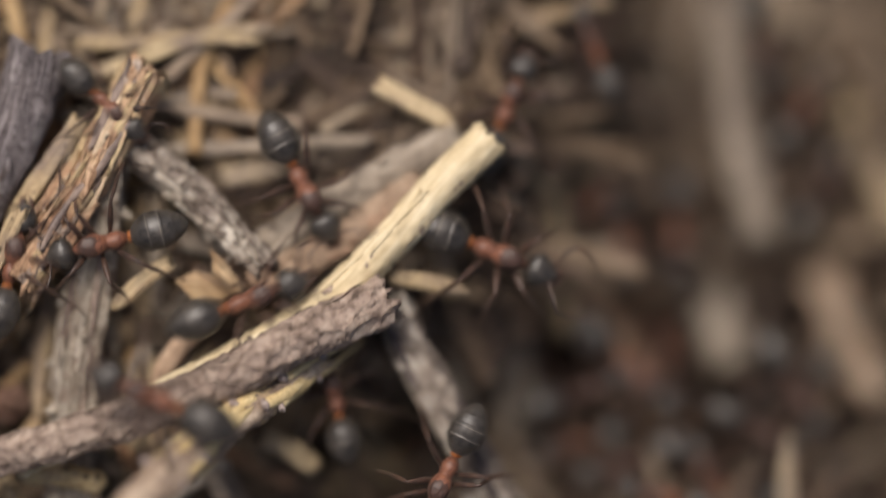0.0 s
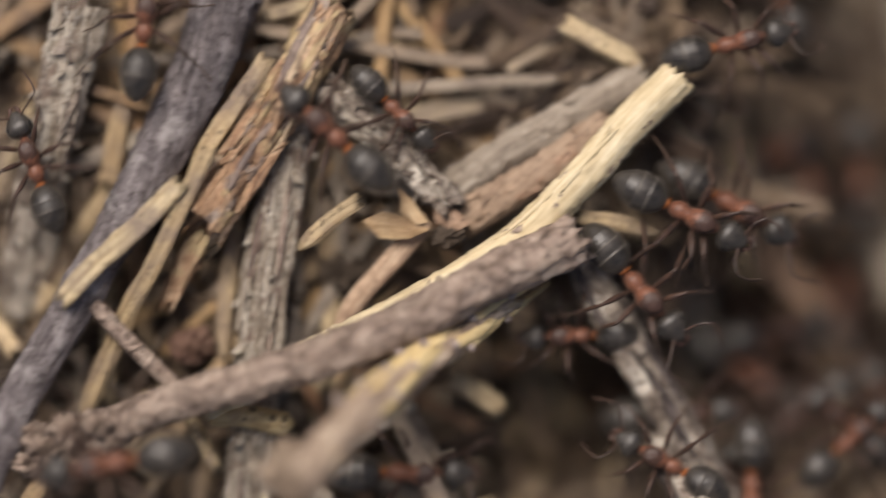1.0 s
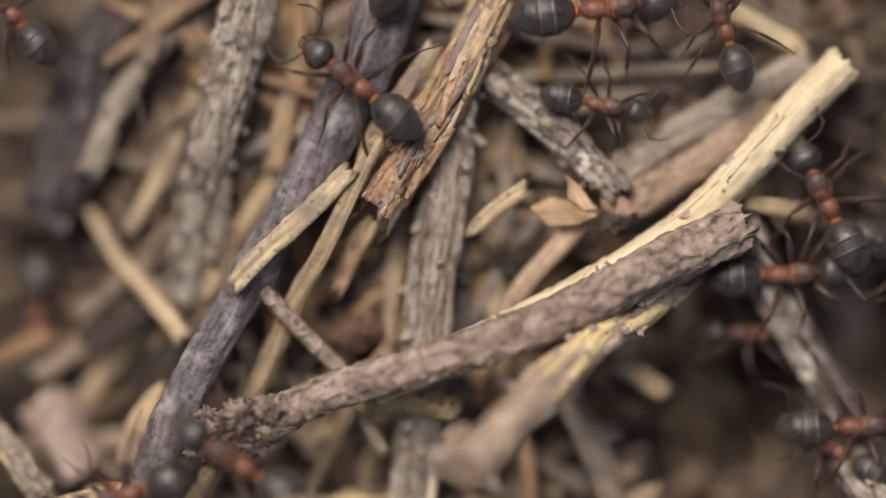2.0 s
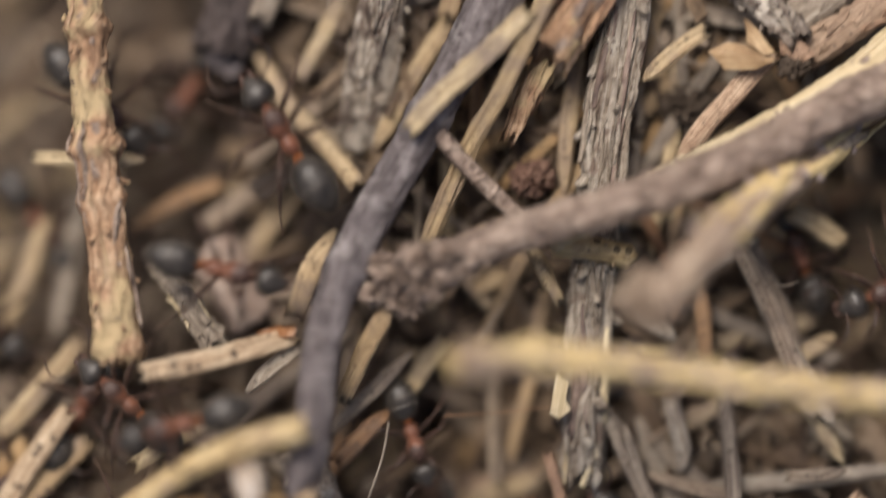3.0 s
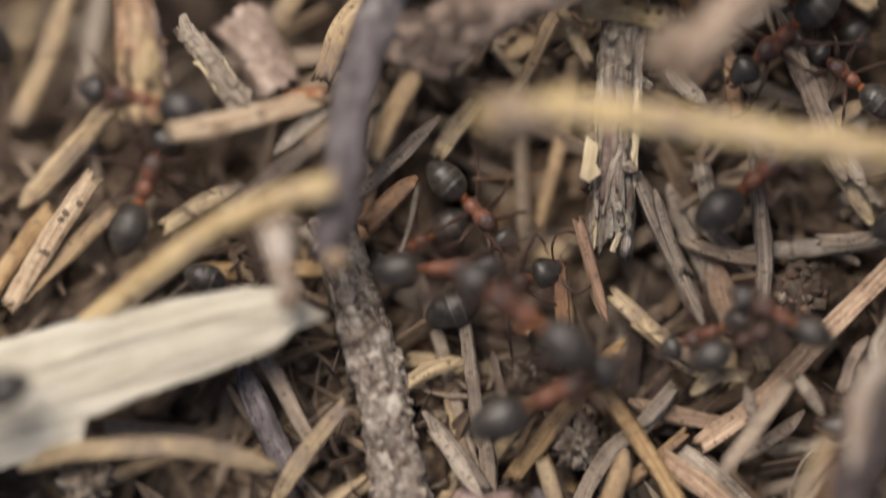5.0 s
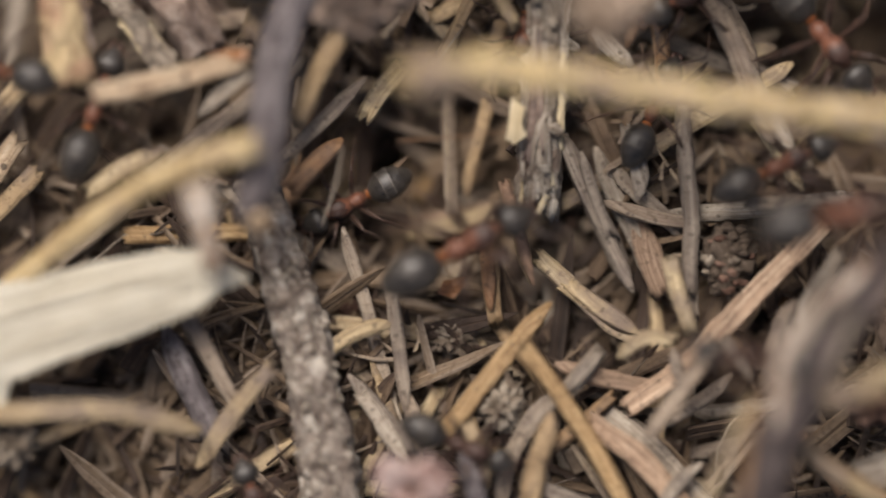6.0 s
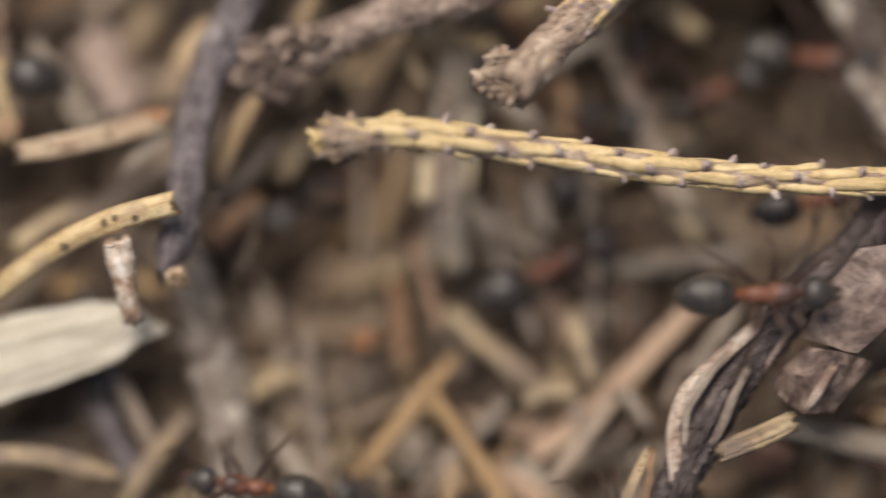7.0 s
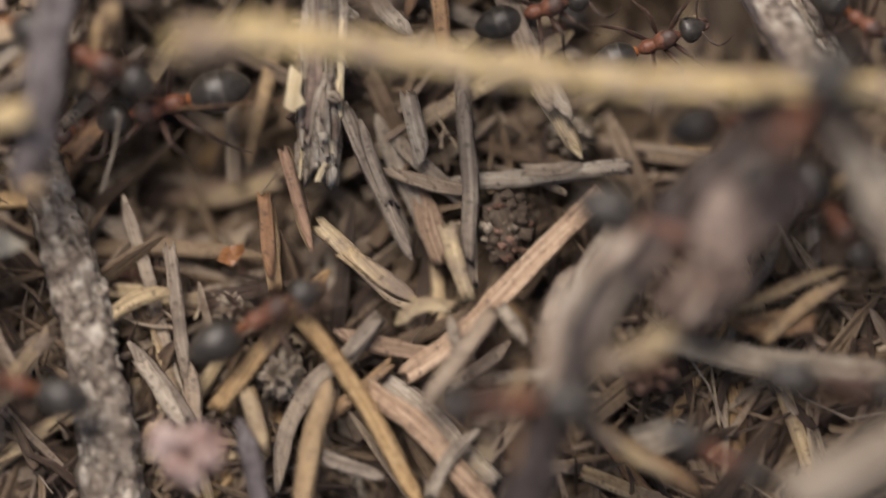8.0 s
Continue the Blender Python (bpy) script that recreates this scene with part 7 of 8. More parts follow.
ant([(0, -10.38, -30.57, -14.00, 108, 30), (2.4, -10.38, -30.57, -14.00, 108, 30), (3, -11.96, -25.82, -2.00, 108, 0), (3.5, -10.30, -19.51, -1.00, 161, 0), (3.7, -12.38, -17.94, -1.00, 45, 0), (4, -9.85, -19.04, -0.80, 85, 0), (4.2, -10.00, -18.25, -0.80, 74, 0), (4.5, -8.63, -16.30, -0.80, 71, 0), (4.7, -6.05, -15.81, -1.00, 57, 0), (5.2, -1.56, -16.91, -1.00, 50, 0), (5.8, 1.64, -13.07, -14.00, 50, -30), (8, 1.64, -13.07, -14.00, 50, -30)], 0.84, 1, 1)
ant([(0, -37.21, -24.41, -14.00, 30, 30), (2.9, -37.21, -24.41, -14.00, 30, 30), (3.5, -32.89, -21.89, -2.40, 30, 0), (4, -28.79, -23.20, -2.20, 11, 0), (4.2, -26.12, -22.15, -2.00, 5, 0), (4.5, -22.76, -21.70, -1.80, 9, 0), (4.7, -20.69, -21.31, -1.80, 23, 0), (5, -21.27, -21.30, -3.00, 21, 0), (5.2, -21.77, -20.23, -4.00, 17, 0), (5.8, -16.98, -18.79, -14.00, 17, -30), (8, -16.98, -18.79, -14.00, 17, -30)], 0.92, 0, 1)
ant([(0, -8.58, -36.15, -14.00, 124, 30), (2.9, -8.58, -36.15, -14.00, 124, 30), (3.5, -11.39, -32.02, 1.00, 124, 0), (4.2, -13.52, -29.45, 1.40, 131, 0), (4.5, -16.26, -26.58, 1.60, 125, 0), (4.7, -17.48, -23.96, 1.60, 127, 0), (5, -20.49, -22.15, 1.40, 145, 0), (5.2, -22.24, -19.72, 0.40, 138, 0), (5.6, -24.54, -16.54, -2.00, 144, 0), (6.2, -28.59, -13.61, -14.00, 144, -30), (8, -28.59, -13.61, -14.00, 144, -30)], 1.03, 0, 1)
ant([(0, -34.17, -18.41, -14.00, 6, 30), (3.9, -34.17, -18.41, -14.00, 6, 30), (4.5, -29.20, -17.92, -4.00, 6, 0), (5, -23.65, -20.38, -1.40, 2, 0), (5.2, -16.37, -20.40, -0.80, 2, 0), (6.3, -5.20, -15.92, -2.00, 30, 0), (6.9, -0.86, -13.45, -14.00, 30, -30), (8, -0.86, -13.45, -14.00, 30, -30)], 0.84, 0, 1)
ant([(0, -29.88, -29.80, -14.00, 11, 30), (3.9, -29.88, -29.80, -14.00, 11, 30), (4.5, -24.98, -28.83, -0.50, 11, 0), (5, -19.14, -25.59, 0.00, 25, 0), (5.2, -16.01, -23.60, 0.60, 23, 0), (6.3, -20.52, -20.96, -1.60, 29, 0), (6.5, -18.66, -21.25, -2.00, -10, 0), (6.7, -14.68, -21.48, -2.00, -6, 0), (6.9, -11.92, -19.51, -2.40, 22, 0), (7.2, -12.37, -19.73, -2.60, 27, 0), (7.5, -9.28, -17.82, -2.80, 33, 0), (8, -7.40, -14.11, -8.00, 45, 0)], 1.05, 0, 1)
ant([(0, -26.05, -22.81, -14.00, 40, 30), (2.6, -26.05, -22.81, -14.00, 40, 30), (3.2, -22.21, -19.61, -4.00, 40, 0), (3.5, -22.10, -17.88, -4.00, 7, 0), (4, -21.58, -17.79, -3.60, -2, 0), (4.2, -21.67, -17.62, -3.60, 3, 0), (4.5, -21.96, -17.35, -3.80, 8, 0), (4.7, -22.02, -17.67, -3.60, -50, 0), (5, -22.28, -17.97, -3.60, -46, 0), (5.2, -23.23, -16.62, -4.00, -43, 0), (5.8, -19.55, -20.00, -14.00, -43, -30), (8, -19.55, -20.00, -14.00, -43, -30)], 0.78, 1, 1)
ant([(0, -31.40, -20.21, -14.00, -158, 30), (2.9, -31.40, -20.21, -14.00, -158, 30), (3.5, -36.03, -22.10, 3.40, -158, 0), (4, -39.69, -21.58, 3.60, -147, 0), (4.2, -40.57, -23.45, 3.40, -154, 0), (4.5, -43.04, -25.86, 3.40, -159, 0), (4.7, -43.00, -26.25, 3.40, -156, 0), (5, -43.24, -26.13, 3.40, -155, 0), (5.2, -48.77, -27.86, 3.40, -151, 0), (5.8, -53.16, -30.25, -14.00, -151, -30), (8, -53.16, -30.25, -14.00, -151, -30)], 0.87, 2, 0.6)
ant([(0, -40.79, -19.82, -14.00, -15, 30), (2.4, -40.79, -19.82, -14.00, -15, 30), (3, -35.98, -21.15, -1.20, -15, 0), (4, -37.68, -19.16, -1.00, -27, 0), (4.2, -37.30, -19.31, -1.00, -28, 0), (4.5, -35.16, -19.58, -1.00, -23, 0), (5, -32.09, -21.49, -2.40, -23, 0), (5.6, -27.49, -23.43, -14.00, -23, -30), (8, -27.49, -23.43, -14.00, -23, -30)], 0.72, 2, 0.5)
ant([(0, -40.49, 0.21, -14.00, -47, 30), (2.4, -40.49, 0.21, -14.00, -47, 30), (3, -37.07, -3.43, -4.40, -47, 0), (3.5, -35.27, -5.86, -4.00, -41, 0), (3.7, -33.39, -7.12, -2.60, -42, 0), (4, -30.52, -9.15, -1.00, 4, 0), (4.2, -28.95, -7.67, -0.80, 33, 0), (4.5, -28.57, -5.66, -0.60, 103, 0), (4.7, -28.58, -4.35, -0.60, 99, 0), (5, -28.94, -2.64, -1.00, 99, 0), (5.6, -29.73, 2.29, -14.00, 99, -30), (8, -29.73, 2.29, -14.00, 99, -30)], 0.95, 2, 1)
ant([(0, -12.28, -23.22, -14.00, 137, 30), (2.6, -12.28, -23.22, -14.00, 137, 30), (3.2, -15.94, -19.81, 1.00, 137, 0), (3.7, -20.18, -13.52, 2.00, 137, 0), (4, -23.20, -11.46, 3.00, 149, 0), (4.2, -23.57, -11.26, 3.20, 144, 0), (4.5, -24.66, -9.91, 3.40, 124, 0), (4.7, -24.76, -9.34, 3.00, 119, 0), (5, -26.10, -6.06, 2.00, 110, 0), (5.6, -27.81, -1.36, -14.00, 110, -30), (8, -27.81, -1.36, -14.00, 110, -30)], 0.87, 0, 1)
ant([(0, -43.61, -5.10, -14.00, -60, 30), (1.9, -43.61, -5.10, -14.00, -60, 30), (2.5, -41.11, -9.43, -5.80, -60, 0), (3, -39.93, -8.60, -7.20, -55, 0), (3.2, -40.08, -9.04, -7.20, -57, 0), (3.5, -40.88, -8.55, -7.40, -59, 0), (3.7, -41.16, -7.80, -7.40, -76, 0), (4, -41.55, -7.58, -7.60, -73, 0), (4.6, -40.12, -12.37, -14.00, -73, -30), (8, -40.12, -12.37, -14.00, -73, -30)], 0.82, 0, 0.6)
ant([(0, -31.90, -1.50, -14.00, -95, 30), (0.6, -31.90, -1.50, -14.00, -95, 30), (1.2, -32.30, -6.48, -6.00, -95, 0), (2.3, -32.75, -6.24, -6.60, -92, 0), (2.5, -32.58, -2.69, -6.80, -120, 0), (2.7, -33.22, -3.73, -6.80, -118, 0), (3, -33.51, -2.93, -7.00, -125, 0), (3.2, -34.20, -3.68, -7.40, -113, 0), (3.6, -34.93, -2.74, -8.50, -123, 0), (4.2, -37.68, -6.91, -14.00, -123, -30), (8, -37.68, -6.91, -14.00, -123, -30)], 0.89, 0, 1)
ant([(0, -9.25, -6.42, -14.00, -52, 30), (4.6, -9.25, -6.42, -14.00, -52, 30), (5.2, -6.15, -10.35, -2.00, -52, 0), (6.3, -3.77, -12.39, -2.20, -51, 0), (6.5, -2.84, -12.40, -2.20, -59, 0), (6.7, -2.55, -11.02, -2.40, -39, 0), (6.9, -1.64, -10.59, -2.60, -15, 0), (7.5, 5.56, -9.45, -3.00, 17, 0), (8, 5.56, -9.45, -3.00, 17, 0)], 0.98, 0, 1)
ant([(0, -5.67, -18.87, -14.00, 12, 30), (4.6, -5.67, -18.87, -14.00, 12, 30), (5.2, -0.77, -17.85, 3.00, 12, 0), (6.3, -5.05, -20.13, 3.60, 11, 0), (6.5, -1.72, -19.75, 4.60, 2, 0), (6.7, -1.46, -19.65, 5.00, -2, 0), (6.9, -2.91, -20.19, 5.40, -4, 0), (7, -3.44, -20.64, 5.40, 1, 0), (7.2, -5.22, -21.09, 5.20, -0, 0), (7.5, -3.27, -20.42, 5.00, 7, 0), (7.8, -3.41, -20.19, 3.20, 2, 0), (8, -2.40, -21.74, 3.00, -21, 0)], 1.02, 0, 1)
ant([(0, 10.04, -5.23, -14.00, -90, 30), (5.7, 10.04, -5.23, -14.00, -90, 30), (6.3, 10.04, -10.23, 5.00, -90, 0), (7, 5.61, -15.52, 5.00, -95, 0), (7.2, 3.92, -18.11, 5.40, -99, 0), (7.5, 3.67, -17.33, 5.60, -104, 0), (7.8, 2.48, -17.16, 6.00, -120, 0), (8, 2.59, -17.63, 6.20, -127, 0)], 1.08, 0, 1)
ant([(0, -9.35, -37.92, -14.00, 169, 30), (5.7, -9.35, -37.92, -14.00, 169, 30), (6.3, -14.25, -36.93, 1.50, 169, 0), (6.7, -23.57, -29.65, 1.80, 171, 0), (7, -24.86, -28.96, 2.00, 173, 0), (7.2, -26.52, -28.90, 2.20, 196, 0), (7.5, -27.23, -29.10, 2.00, 198, 0), (7.8, -27.80, -28.00, 1.00, 166, 0), (8, -28.94, -28.05, 0.80, 165, 0)], 0.9, 0, 1)
ant([(0, -28.40, -36.45, -14.00, 32, 30), (6.1, -28.40, -36.45, -14.00, 32, 30), (6.7, -24.16, -33.80, -0.50, 32, 0), (7, -22.66, -30.44, -0.40, 32, 0), (7.2, -22.78, -27.57, -0.20, 30, 0), (7.5, -22.24, -27.18, -0.20, 38, 0), (7.8, -21.87, -27.54, -0.60, 30, 0), (8, -18.85, -25.36, -0.80, 29, 0)], 0.93, 1, 1)
ant([(0, -26.67, -29.51, -14.00, -14, 30), (4.6, -26.67, -29.51, -14.00, -14, 30), (5.2, -21.82, -30.72, -1.00, -14, 0), (6.3, -19.68, -28.65, -0.80, -24, 0), (6.5, -19.55, -28.39, -0.80, -22, 0), (6.7, -19.17, -28.28, -0.80, -19, 0), (7, -18.67, -29.82, -1.00, -16, 0), (7.5, -10.35, -35.44, -1.00, -45, 0), (8, -10.35, -35.44, -1.00, -45, 0)], 0.76, 2, 0.6)
ant([(0, -26.20, -38.23, -14.00, 112, 30), (4.6, -26.20, -38.23, -14.00, 112, 30), (5.2, -28.05, -33.59, -1.60, 112, 0), (6.3, -28.29, -30.80, -1.60, 111, 0), (6.5, -29.26, -27.35, -1.60, 112, 0), (6.7, -30.24, -25.49, -1.80, 105, 0), (7, -31.83, -22.95, -2.00, 101, 0), (7.5, -32.66, -19.70, -2.00, 102, 0), (8, -32.66, -19.70, -2.00, 102, 0)], 0.78, 0, 1)
ant([(0, 13.09, -26.94, -14.00, -162, 30), (5.7, 13.09, -26.94, -14.00, -162, 30), (6.3, 8.33, -28.46, 4.40, -162, 0), (7, 5.00, -25.45, 4.80, -163, 0), (7.2, 4.22, -24.46, 5.00, -161, 0), (7.5, -0.20, -25.82, 5.20, -141, 0), (7.8, -5.33, -27.89, 5.00, -175, 0), (8, -8.50, -28.73, 4.60, -179, 0)], 1, 0, 1)
ant([(0, -2.88, -18.56, -14.00, -39, 30), (5.7, -2.88, -18.56, -14.00, -39, 30), (6.3, 1.02, -21.68, 1.00, -39, 0), (7.5, 6.59, -21.65, 1.00, -53, 0), (7.8, 4.84, -21.26, 1.00, -55, 0), (8, 4.88, -21.30, 1.00, -57, 0)], 0.78, 1, 0.6)
ant([(0, -17.42, -13.94, -14.00, -154, 30), (6.6, -17.42, -13.94, -14.00, -154, 30), (7.2, -21.91, -16.13, -3.40, -154, 0), (7.5, -22.49, -15.91, -3.00, -153, 0), (7.8, -23.36, -16.28, -2.60, -167, 0), (8, -22.84, -16.49, -2.40, -165, 0)], 0.99, 0, 1)
ant([(0, -47.81, -12.31, -14.00, -11, 30), (5.9, -47.81, -12.31, -14.00, -11, 30), (6.5, -42.91, -13.28, -1.00, -11, 0), (7.5, -34.81, -12.37, -1.00, -12, 0), (7.8, -30.48, -12.24, -0.80, -18, 0), (8, -25.99, -14.58, -0.60, -26, 0)], 1, 0, 1)
ant([(0, 10.13, -30.19, -14.00, -169, 30), (5.7, 10.13, -30.19, -14.00, -169, 30), (6.3, 5.23, -31.17, 2.50, -169, 0), (7.5, 5.34, -28.29, 3.00, -10, 0), (7.8, 4.09, -27.59, 3.00, -7, 0), (8, 4.88, -28.01, 3.00, -9, 0)], 0.89, 2, 0.7)
ant([(0, -2.24, -32.40, -14.00, -34, 30), (5.7, -2.24, -32.40, -14.00, -34, 30), (6.3, 1.92, -35.18, 3.00, -34, 0), (7.5, 2.69, -30.72, 3.00, -37, 0), (7.8, 1.05, -30.50, 3.20, -32, 0), (8, -0.09, -30.89, 3.40, -27, 0)], 0.72, 0, 0.7)
ant([(0, -20.33, -17.12, -14.00, -153, 30), (4.4, -20.33, -17.12, -14.00, -153, 30), (5, -24.80, -19.36, -4.50, -153, 0), (5.2, -24.82, -19.34, -4.50, -153, 0), (6.3, -24.28, -19.06, -4.20, -152, 0), (6.5, -24.65, -18.96, -4.20, -141, 0), (6.7, -24.74, -18.86, -4.20, -150, 0), (7.5, -26.65, -17.46, -4.40, -155, 0), (8, -26.65, -17.46, -4.40, -155, 0)], 0.77, 1, 1)
ant([(0, -2.23, -27.79, -14.00, 170, 30), (4.6, -2.23, -27.79, -14.00, 170, 30), (5.2, -7.15, -26.90, 3.00, 170, 0), (6.3, -8.37, -25.38, 3.60, 172, 0), (6.5, -8.65, -25.66, 3.60, 165, 0), (6.7, -7.17, -28.04, 3.60, 164, 0), (7, -8.79, -30.43, 3.00, 166, 0), (7.5, -6.32, -36.32, 2.00, 166, 0), (8, -6.32, -36.32, 2.00, 166, 0)], 0.84, 2, 1)
ant([(0, -13.22, -19.85, -14.00, 65, 30), (4.6, -13.22, -19.85, -14.00, 65, 30), (5.2, -11.08, -15.33, -2.60, 65, 0), (6.3, -11.84, -15.15, -2.60, 66, 0), (6.5, -11.20, -14.85, -2.60, 71, 0), (7, -10.82, -14.50, -2.60, 71, 0), (7.6, -9.19, -9.77, -14.00, 71, -30), (8, -9.19, -9.77, -14.00, 71, -30)], 0.76, 1, 0.4)
ant([(0, -16.33, -6.28, -14.00, -98, 30), (4.6, -16.33, -6.28, -14.00, -98, 30), (5.2, -17.04, -11.23, -2.60, -98, 0), (6.3, -17.13, -12.12, -2.60, -98, 0), (6.5, -16.74, -12.28, -2.40, -98, 0), (7, -16.54, -12.00, -2.40, -98, 0), (7.6, -17.26, -16.94, -14.00, -98, -30), (8, -17.26, -16.94, -14.00, -98, -30)], 0.73, 0, 0.4)
ant([(0, -25.29, -12.86, -14.00, -72, 30), (2.4, -25.29, -12.86, -14.00, -72, 30), (3, -23.71, -17.61, -3.00, -72, 0), (3.5, -19.26, -18.70, -3.00, -240, 0), (4, -19.54, -23.93, -2.50, -245, 0), (4.6, -21.63, -19.38, -14.00, -245, -30), (8, -21.63, -19.38, -14.00, -245, -30)], 0.73, 0, 0.5)
ant([(0, 1.57, -15.67, -14.00, 139, 30), (2.4, 1.57, -15.67, -14.00, 139, 30), (3, -2.23, -12.42, -3.00, 139, 0), (3.5, -5.88, -11.21, -3.00, 142, 0), (5.2, -6.88, -12.38, -3.00, 141, 0), (5.8, -10.78, -9.25, -14.00, 141, -30), (8, -10.78, -9.25, -14.00, 141, -30)], 0.72, 1, 0.5)
ant([(0, -17.24, -29.32, -14.00, 127, 30), (3.4, -17.24, -29.32, -14.00, 127, 30), (4, -20.27, -25.34, -2.00, 127, 0), (4.5, -19.53, -24.17, -2.40, -25, 0), (5.1, -14.99, -26.27, -14.00, -25, -30), (8, -14.99, -26.27, -14.00, -25, -30)], 0.72, 0, 0.5)
ant([(0, -3.89, -24.49, -14.00, 131, 30), (3.9, -3.89, -24.49, -14.00, 131, 30), (4.5, -7.14, -20.69, 0.00, 131, 0), (5, -12.67, -23.11, -0.80, 202, 0), (5.2, -12.14, -23.80, -0.80, 194, 0), (5.8, -17.00, -25.01, -14.00, 194, -30), (8, -17.00, -25.01, -14.00, 194, -30)], 0.72, 1, 0.6)
ant([(0, -9.95, -20.17, -14.00, -11, 30), (3.1, -9.95, -20.17, -14.00, -11, 30), (3.7, -5.04, -21.15, 0.40, -11, 0), (4.2, -6.22, -21.92, 0.40, -17, 0), (4.5, -8.82, -20.18, 0.60, -20, 0), (4.7, -6.76, -20.63, 0.60, -24, 0), (5, -11.07, -23.25, 0.40, 27, 0), (5.2, -10.31, -23.74, 0.40, 12, 0), (5.6, -7.70, -22.82, -1.00, 17, 0), (6.2, -2.91, -21.39, -14.00, 17, -30), (8, -2.91, -21.39, -14.00, 17, -30)], 0.72, 2, 0.8)
ant([(0, -0.97, -30.95, -14.00, 145, 30), (3.4, -0.97, -30.95, -14.00, 145, 30), (4, -5.06, -28.08, 1.00, 145, 0), (4.5, -6.50, -24.87, 1.60, 146, 0), (4.7, -6.89, -22.62, 1.60, 146, 0), (5, -9.84, -22.31, 0.60, 153, 0), (5.6, -14.31, -20.08, -14.00, 153, -30), (8, -14.31, -20.08, -14.00, 153, -30)], 0.72, 1, 0.8)
ant([(0, -29.28, -27.76, -14.00, 29, 30), (3.4, -29.28, -27.76, -14.00, 29, 30), (4, -24.89, -25.37, -1.50, 29, 0), (4.5, -24.19, -23.91, -2.00, -30, 0), (4.7, -22.69, -26.69, -1.60, 4, 0), (5.3, -17.70, -26.34, -14.00, 4, -30), (8, -17.70, -26.34, -14.00, 4, -30)], 0.72, 2, 0.6)
ant([(0, -4.61, -12.80, -14.00, 161, 30), (5.9, -4.61, -12.80, -14.00, 161, 30), (6.5, -9.34, -11.16, -3.00, 161, 0), (7.5, -7.31, -11.92, -2.60, 12, 0), (7.8, -7.74, -12.07, -2.40, 13, 0), (8, -7.28, -12.52, -2.40, 17, 0)], 0.77, 0, 0.6)
ant([(0, -0.33, -9.82, -14.00, -156, 30), (6.4, -0.33, -9.82, -14.00, -156, 30), (7, -4.89, -11.87, -3.00, -156, 0), (7.5, -2.49, -13.26, -3.00, 19, 0), (7.8, -3.26, -13.22, -3.00, 19, 0), (8, -2.48, -13.93, -3.00, 22, 0)], 0.77, 0, 0.6)
ant([(0, -5.39, -17.77, -14.00, 13, 30), (6.4, -5.39, -17.77, -14.00, 13, 30), (7, -0.52, -16.64, 0.00, 13, 0), (7.5, 1.24, -16.82, 0.40, 12, 0), (7.8, 0.68, -16.81, 0.40, 10, 0), (8, 1.14, -17.18, 0.40, 10, 0)], 0.87, 1, 0.6)
ant([(0, 0.46, -4.19, -14.00, -45, 30), (6.4, 0.46, -4.19, -14.00, -45, 30), (7, 4.01, -7.71, -2.00, -45, 0), (7.5, 8.03, -12.04, -2.00, -36, 0), (7.8, 4.69, -11.84, -1.60, -49, 0), (8, 6.12, -13.00, -1.60, -35, 0)], 0.72, 0, 0.8)
ant([(0, 13.92, -7.98, -8.00, -27, 0), (0.5, 14.02, -8.32, -8.00, -27, 0), (1, 13.93, -7.78, -8.00, -28, 0), (1.6, 18.34, -10.13, -14.00, -28, -30), (8, 18.34, -10.13, -14.00, -28, -30)], 0.72, 2, 0.5)
ant([(0, 9.67, -10.79, -6.00, 166, 0), (0.5, 9.72, -11.12, -5.50, 166, 0), (0.8, 10.04, -10.88, -5.00, 152, 0), (1, 9.41, -10.03, -5.00, 140, 0), (1.6, 5.57, -6.83, -14.00, 140, -30), (8, 5.57, -6.83, -14.00, 140, -30)], 0.72, 1, 0.5)
ant([(0, 3.61, -13.12, -5.00, 69, 0), (0.5, 3.72, -12.99, -5.00, 63, 0), (1, 3.79, -12.81, -5.00, 62, 0), (1.2, 3.96, -12.81, -5.00, 56, 0), (1.8, 6.74, -8.65, -14.00, 56, -30), (8, 6.74, -8.65, -14.00, 56, -30)], 0.72, 2, 0.5)

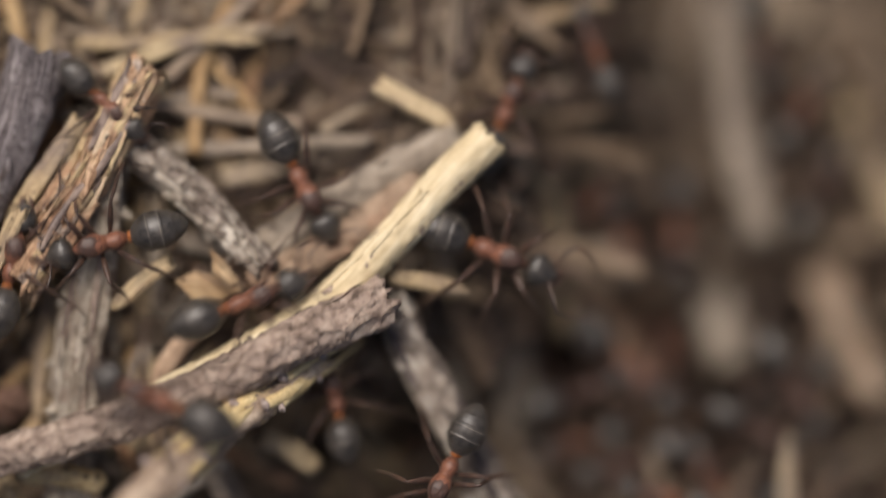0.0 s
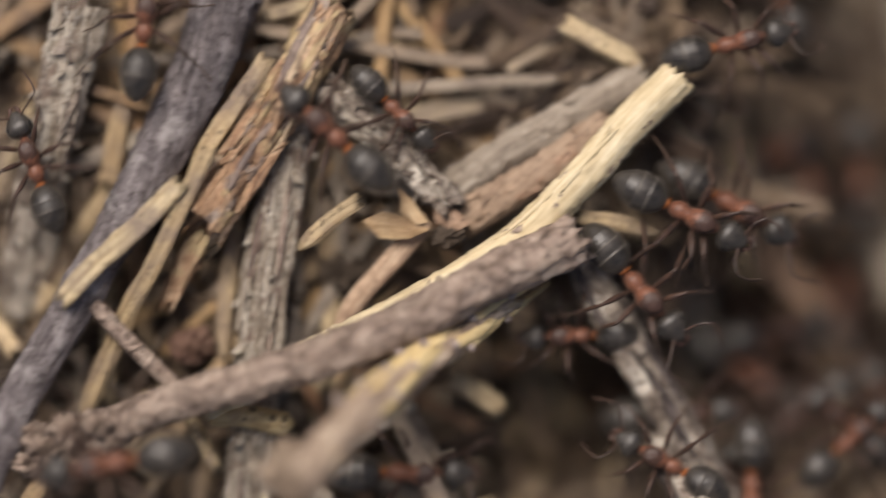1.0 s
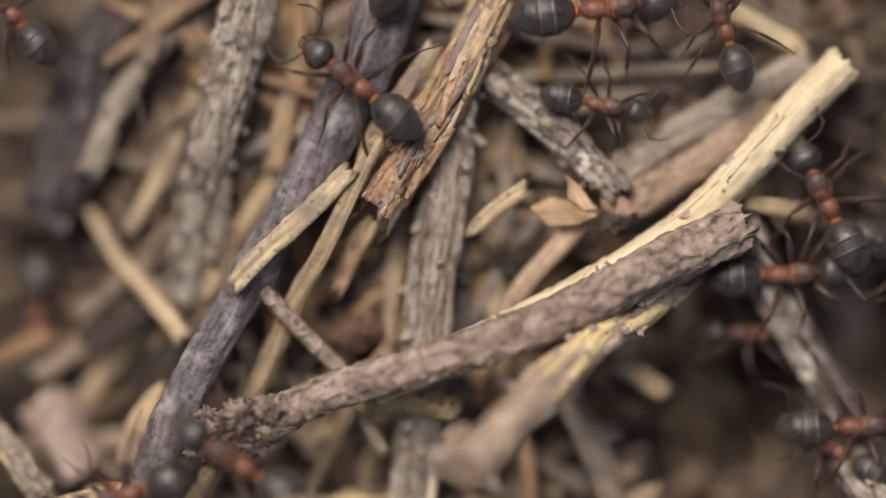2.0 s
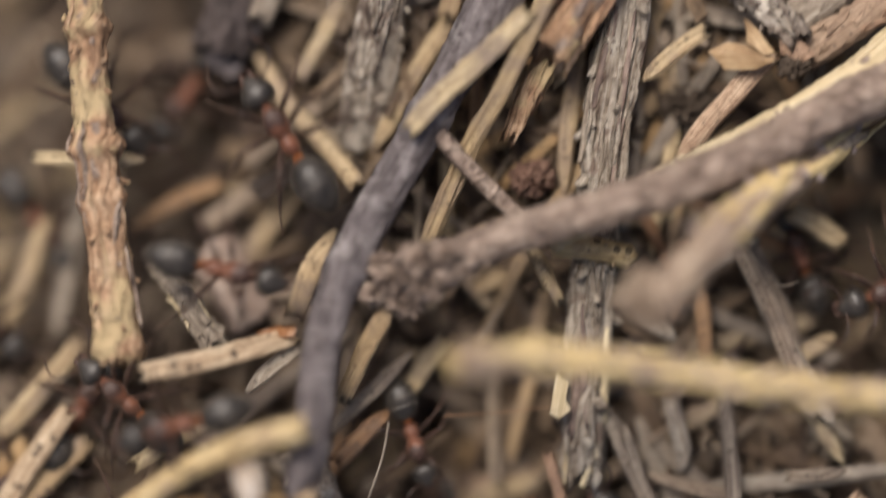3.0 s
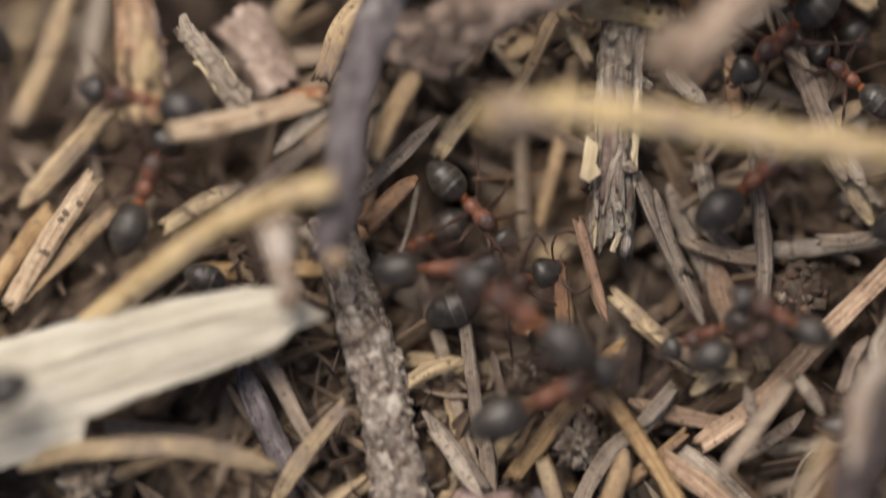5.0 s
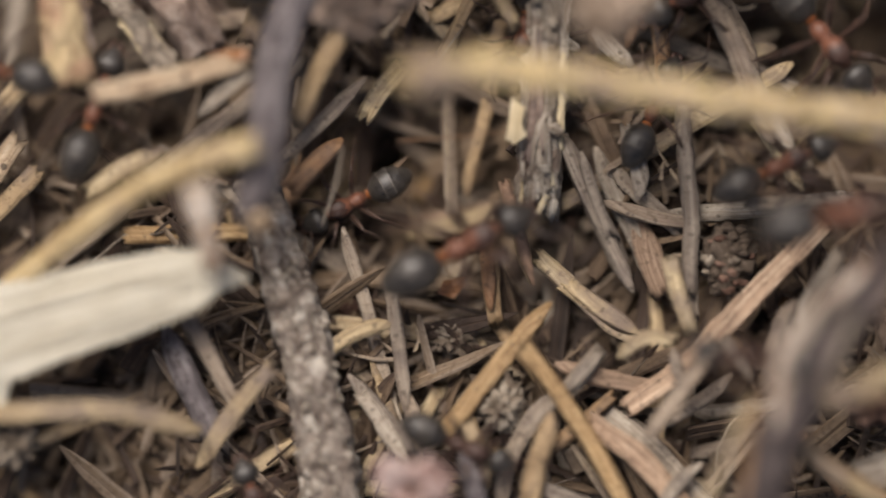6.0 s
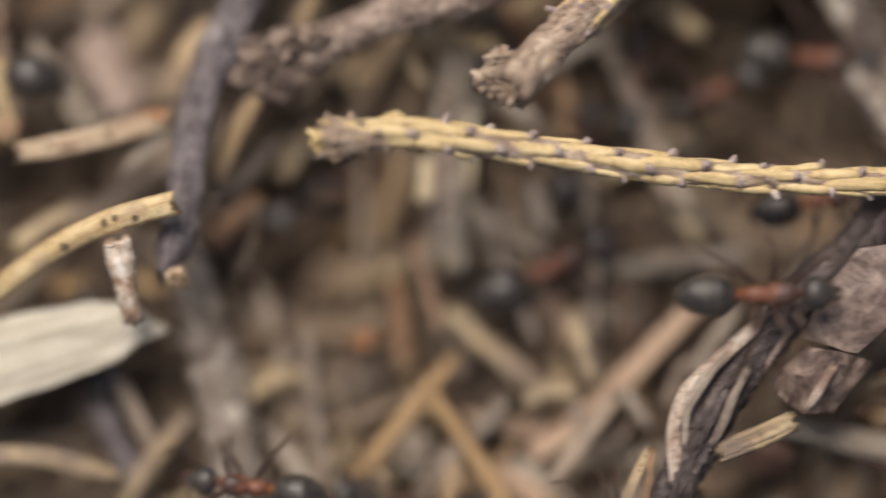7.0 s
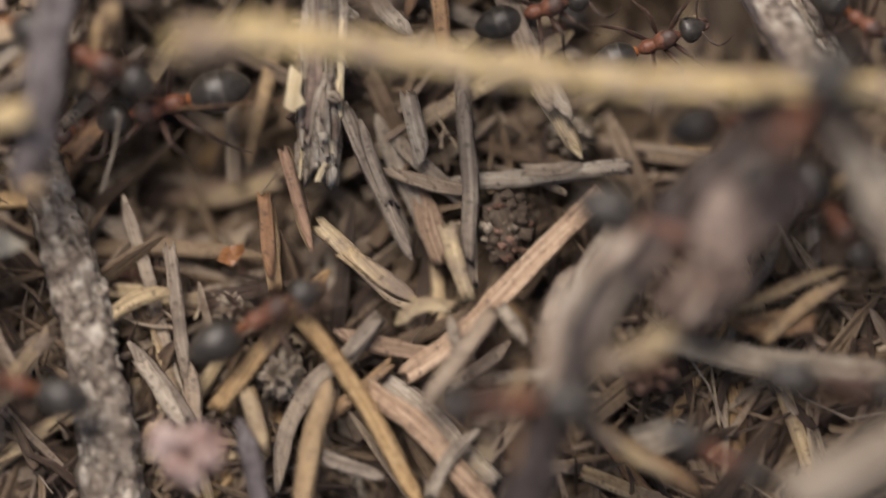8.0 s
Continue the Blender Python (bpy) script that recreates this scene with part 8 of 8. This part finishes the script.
# ants that stay in the eastern hollow, and three that pass the western edge
ant([(0, 8.20, -9.40, -8.60, 200, 0), (1.2, 7.60, -9.90, -8.60, 215, 0), (8, 4.00, -12.50, -9.50, 215, 0)], 0.85, 2, 0.6)
ant([(0, 12.10, -10.60, -8.80, 120, 0), (1.2, 11.60, -9.80, -8.80, 112, 0), (8, 9.00, -3.50, -9.50, 112, 0)], 0.9, 0, 0.6)
ant([(0, 15.60, -6.20, -9.00, -60, 0), (1.2, 16.20, -7.30, -9.00, -66, 0), (8, 19.00, -14.00, -9.50, -66, 0)], 0.85, 2, 0.6)
ant([(0, 6.10, -6.30, -8.60, 20, 0), (1.2, 6.90, -6.10, -8.60, 12, 0), (8, 14.00, -4.60, -9.50, 12, 0)], 0.8, 2, 0.6)
ant([(0, 16.40, -11.60, -8.40, 165, 0), (1.2, 15.40, -11.30, -8.40, 158, 0), (8, 8.00, -8.50, -9.50, 158, 0)], 0.9, 2, 0.6)
ant([(0, -44.00, -22.00, -5.00, 62, 0), (2.4, -38.60, -17.60, -4.60, 60, 0), (3.0, -37.90, -16.50, -4.40, 60, 0), (3.5, -37.50, -15.80, -4.40, 62, 0), (4.0, -38.40, -13.60, -5.00, 110, 0), (4.5, -41.50, -11.40, -6.00, 145, 0), (8, -62.00, 2.00, -6.00, 145, 0)], 0.95, 0, 0.8)
ant([(0, -52.00, -26.00, -5.00, 30, 0), (2.4, -42.40, -20.20, -4.40, 32, 0), (3.0, -41.00, -19.60, -4.20, 28, 0), (3.5, -40.30, -19.40, -4.20, 20, 0), (4.0, -41.20, -18.20, -4.60, 95, 0), (4.5, -44.60, -16.60, -5.40, 150, 0), (8, -66.00, -6.00, -6.00, 150, 0)], 0.92, 2, 0.8)
ant([(0, -50.00, -8.00, -6.50, -20, 0), (2.4, -43.60, -11.60, -6.00, -30, 0), (3.0, -42.40, -12.60, -5.80, -40, 0), (3.5, -41.80, -13.30, -5.80, -42, 0), (4.0, -42.60, -13.00, -6.00, -110, 0), (4.5, -45.50, -14.00, -6.40, -165, 0), (8, -64.00, -19.00, -7.00, -165, 0)], 0.9, 2, 0.8)


def motions():
    ant_ways()


motions()
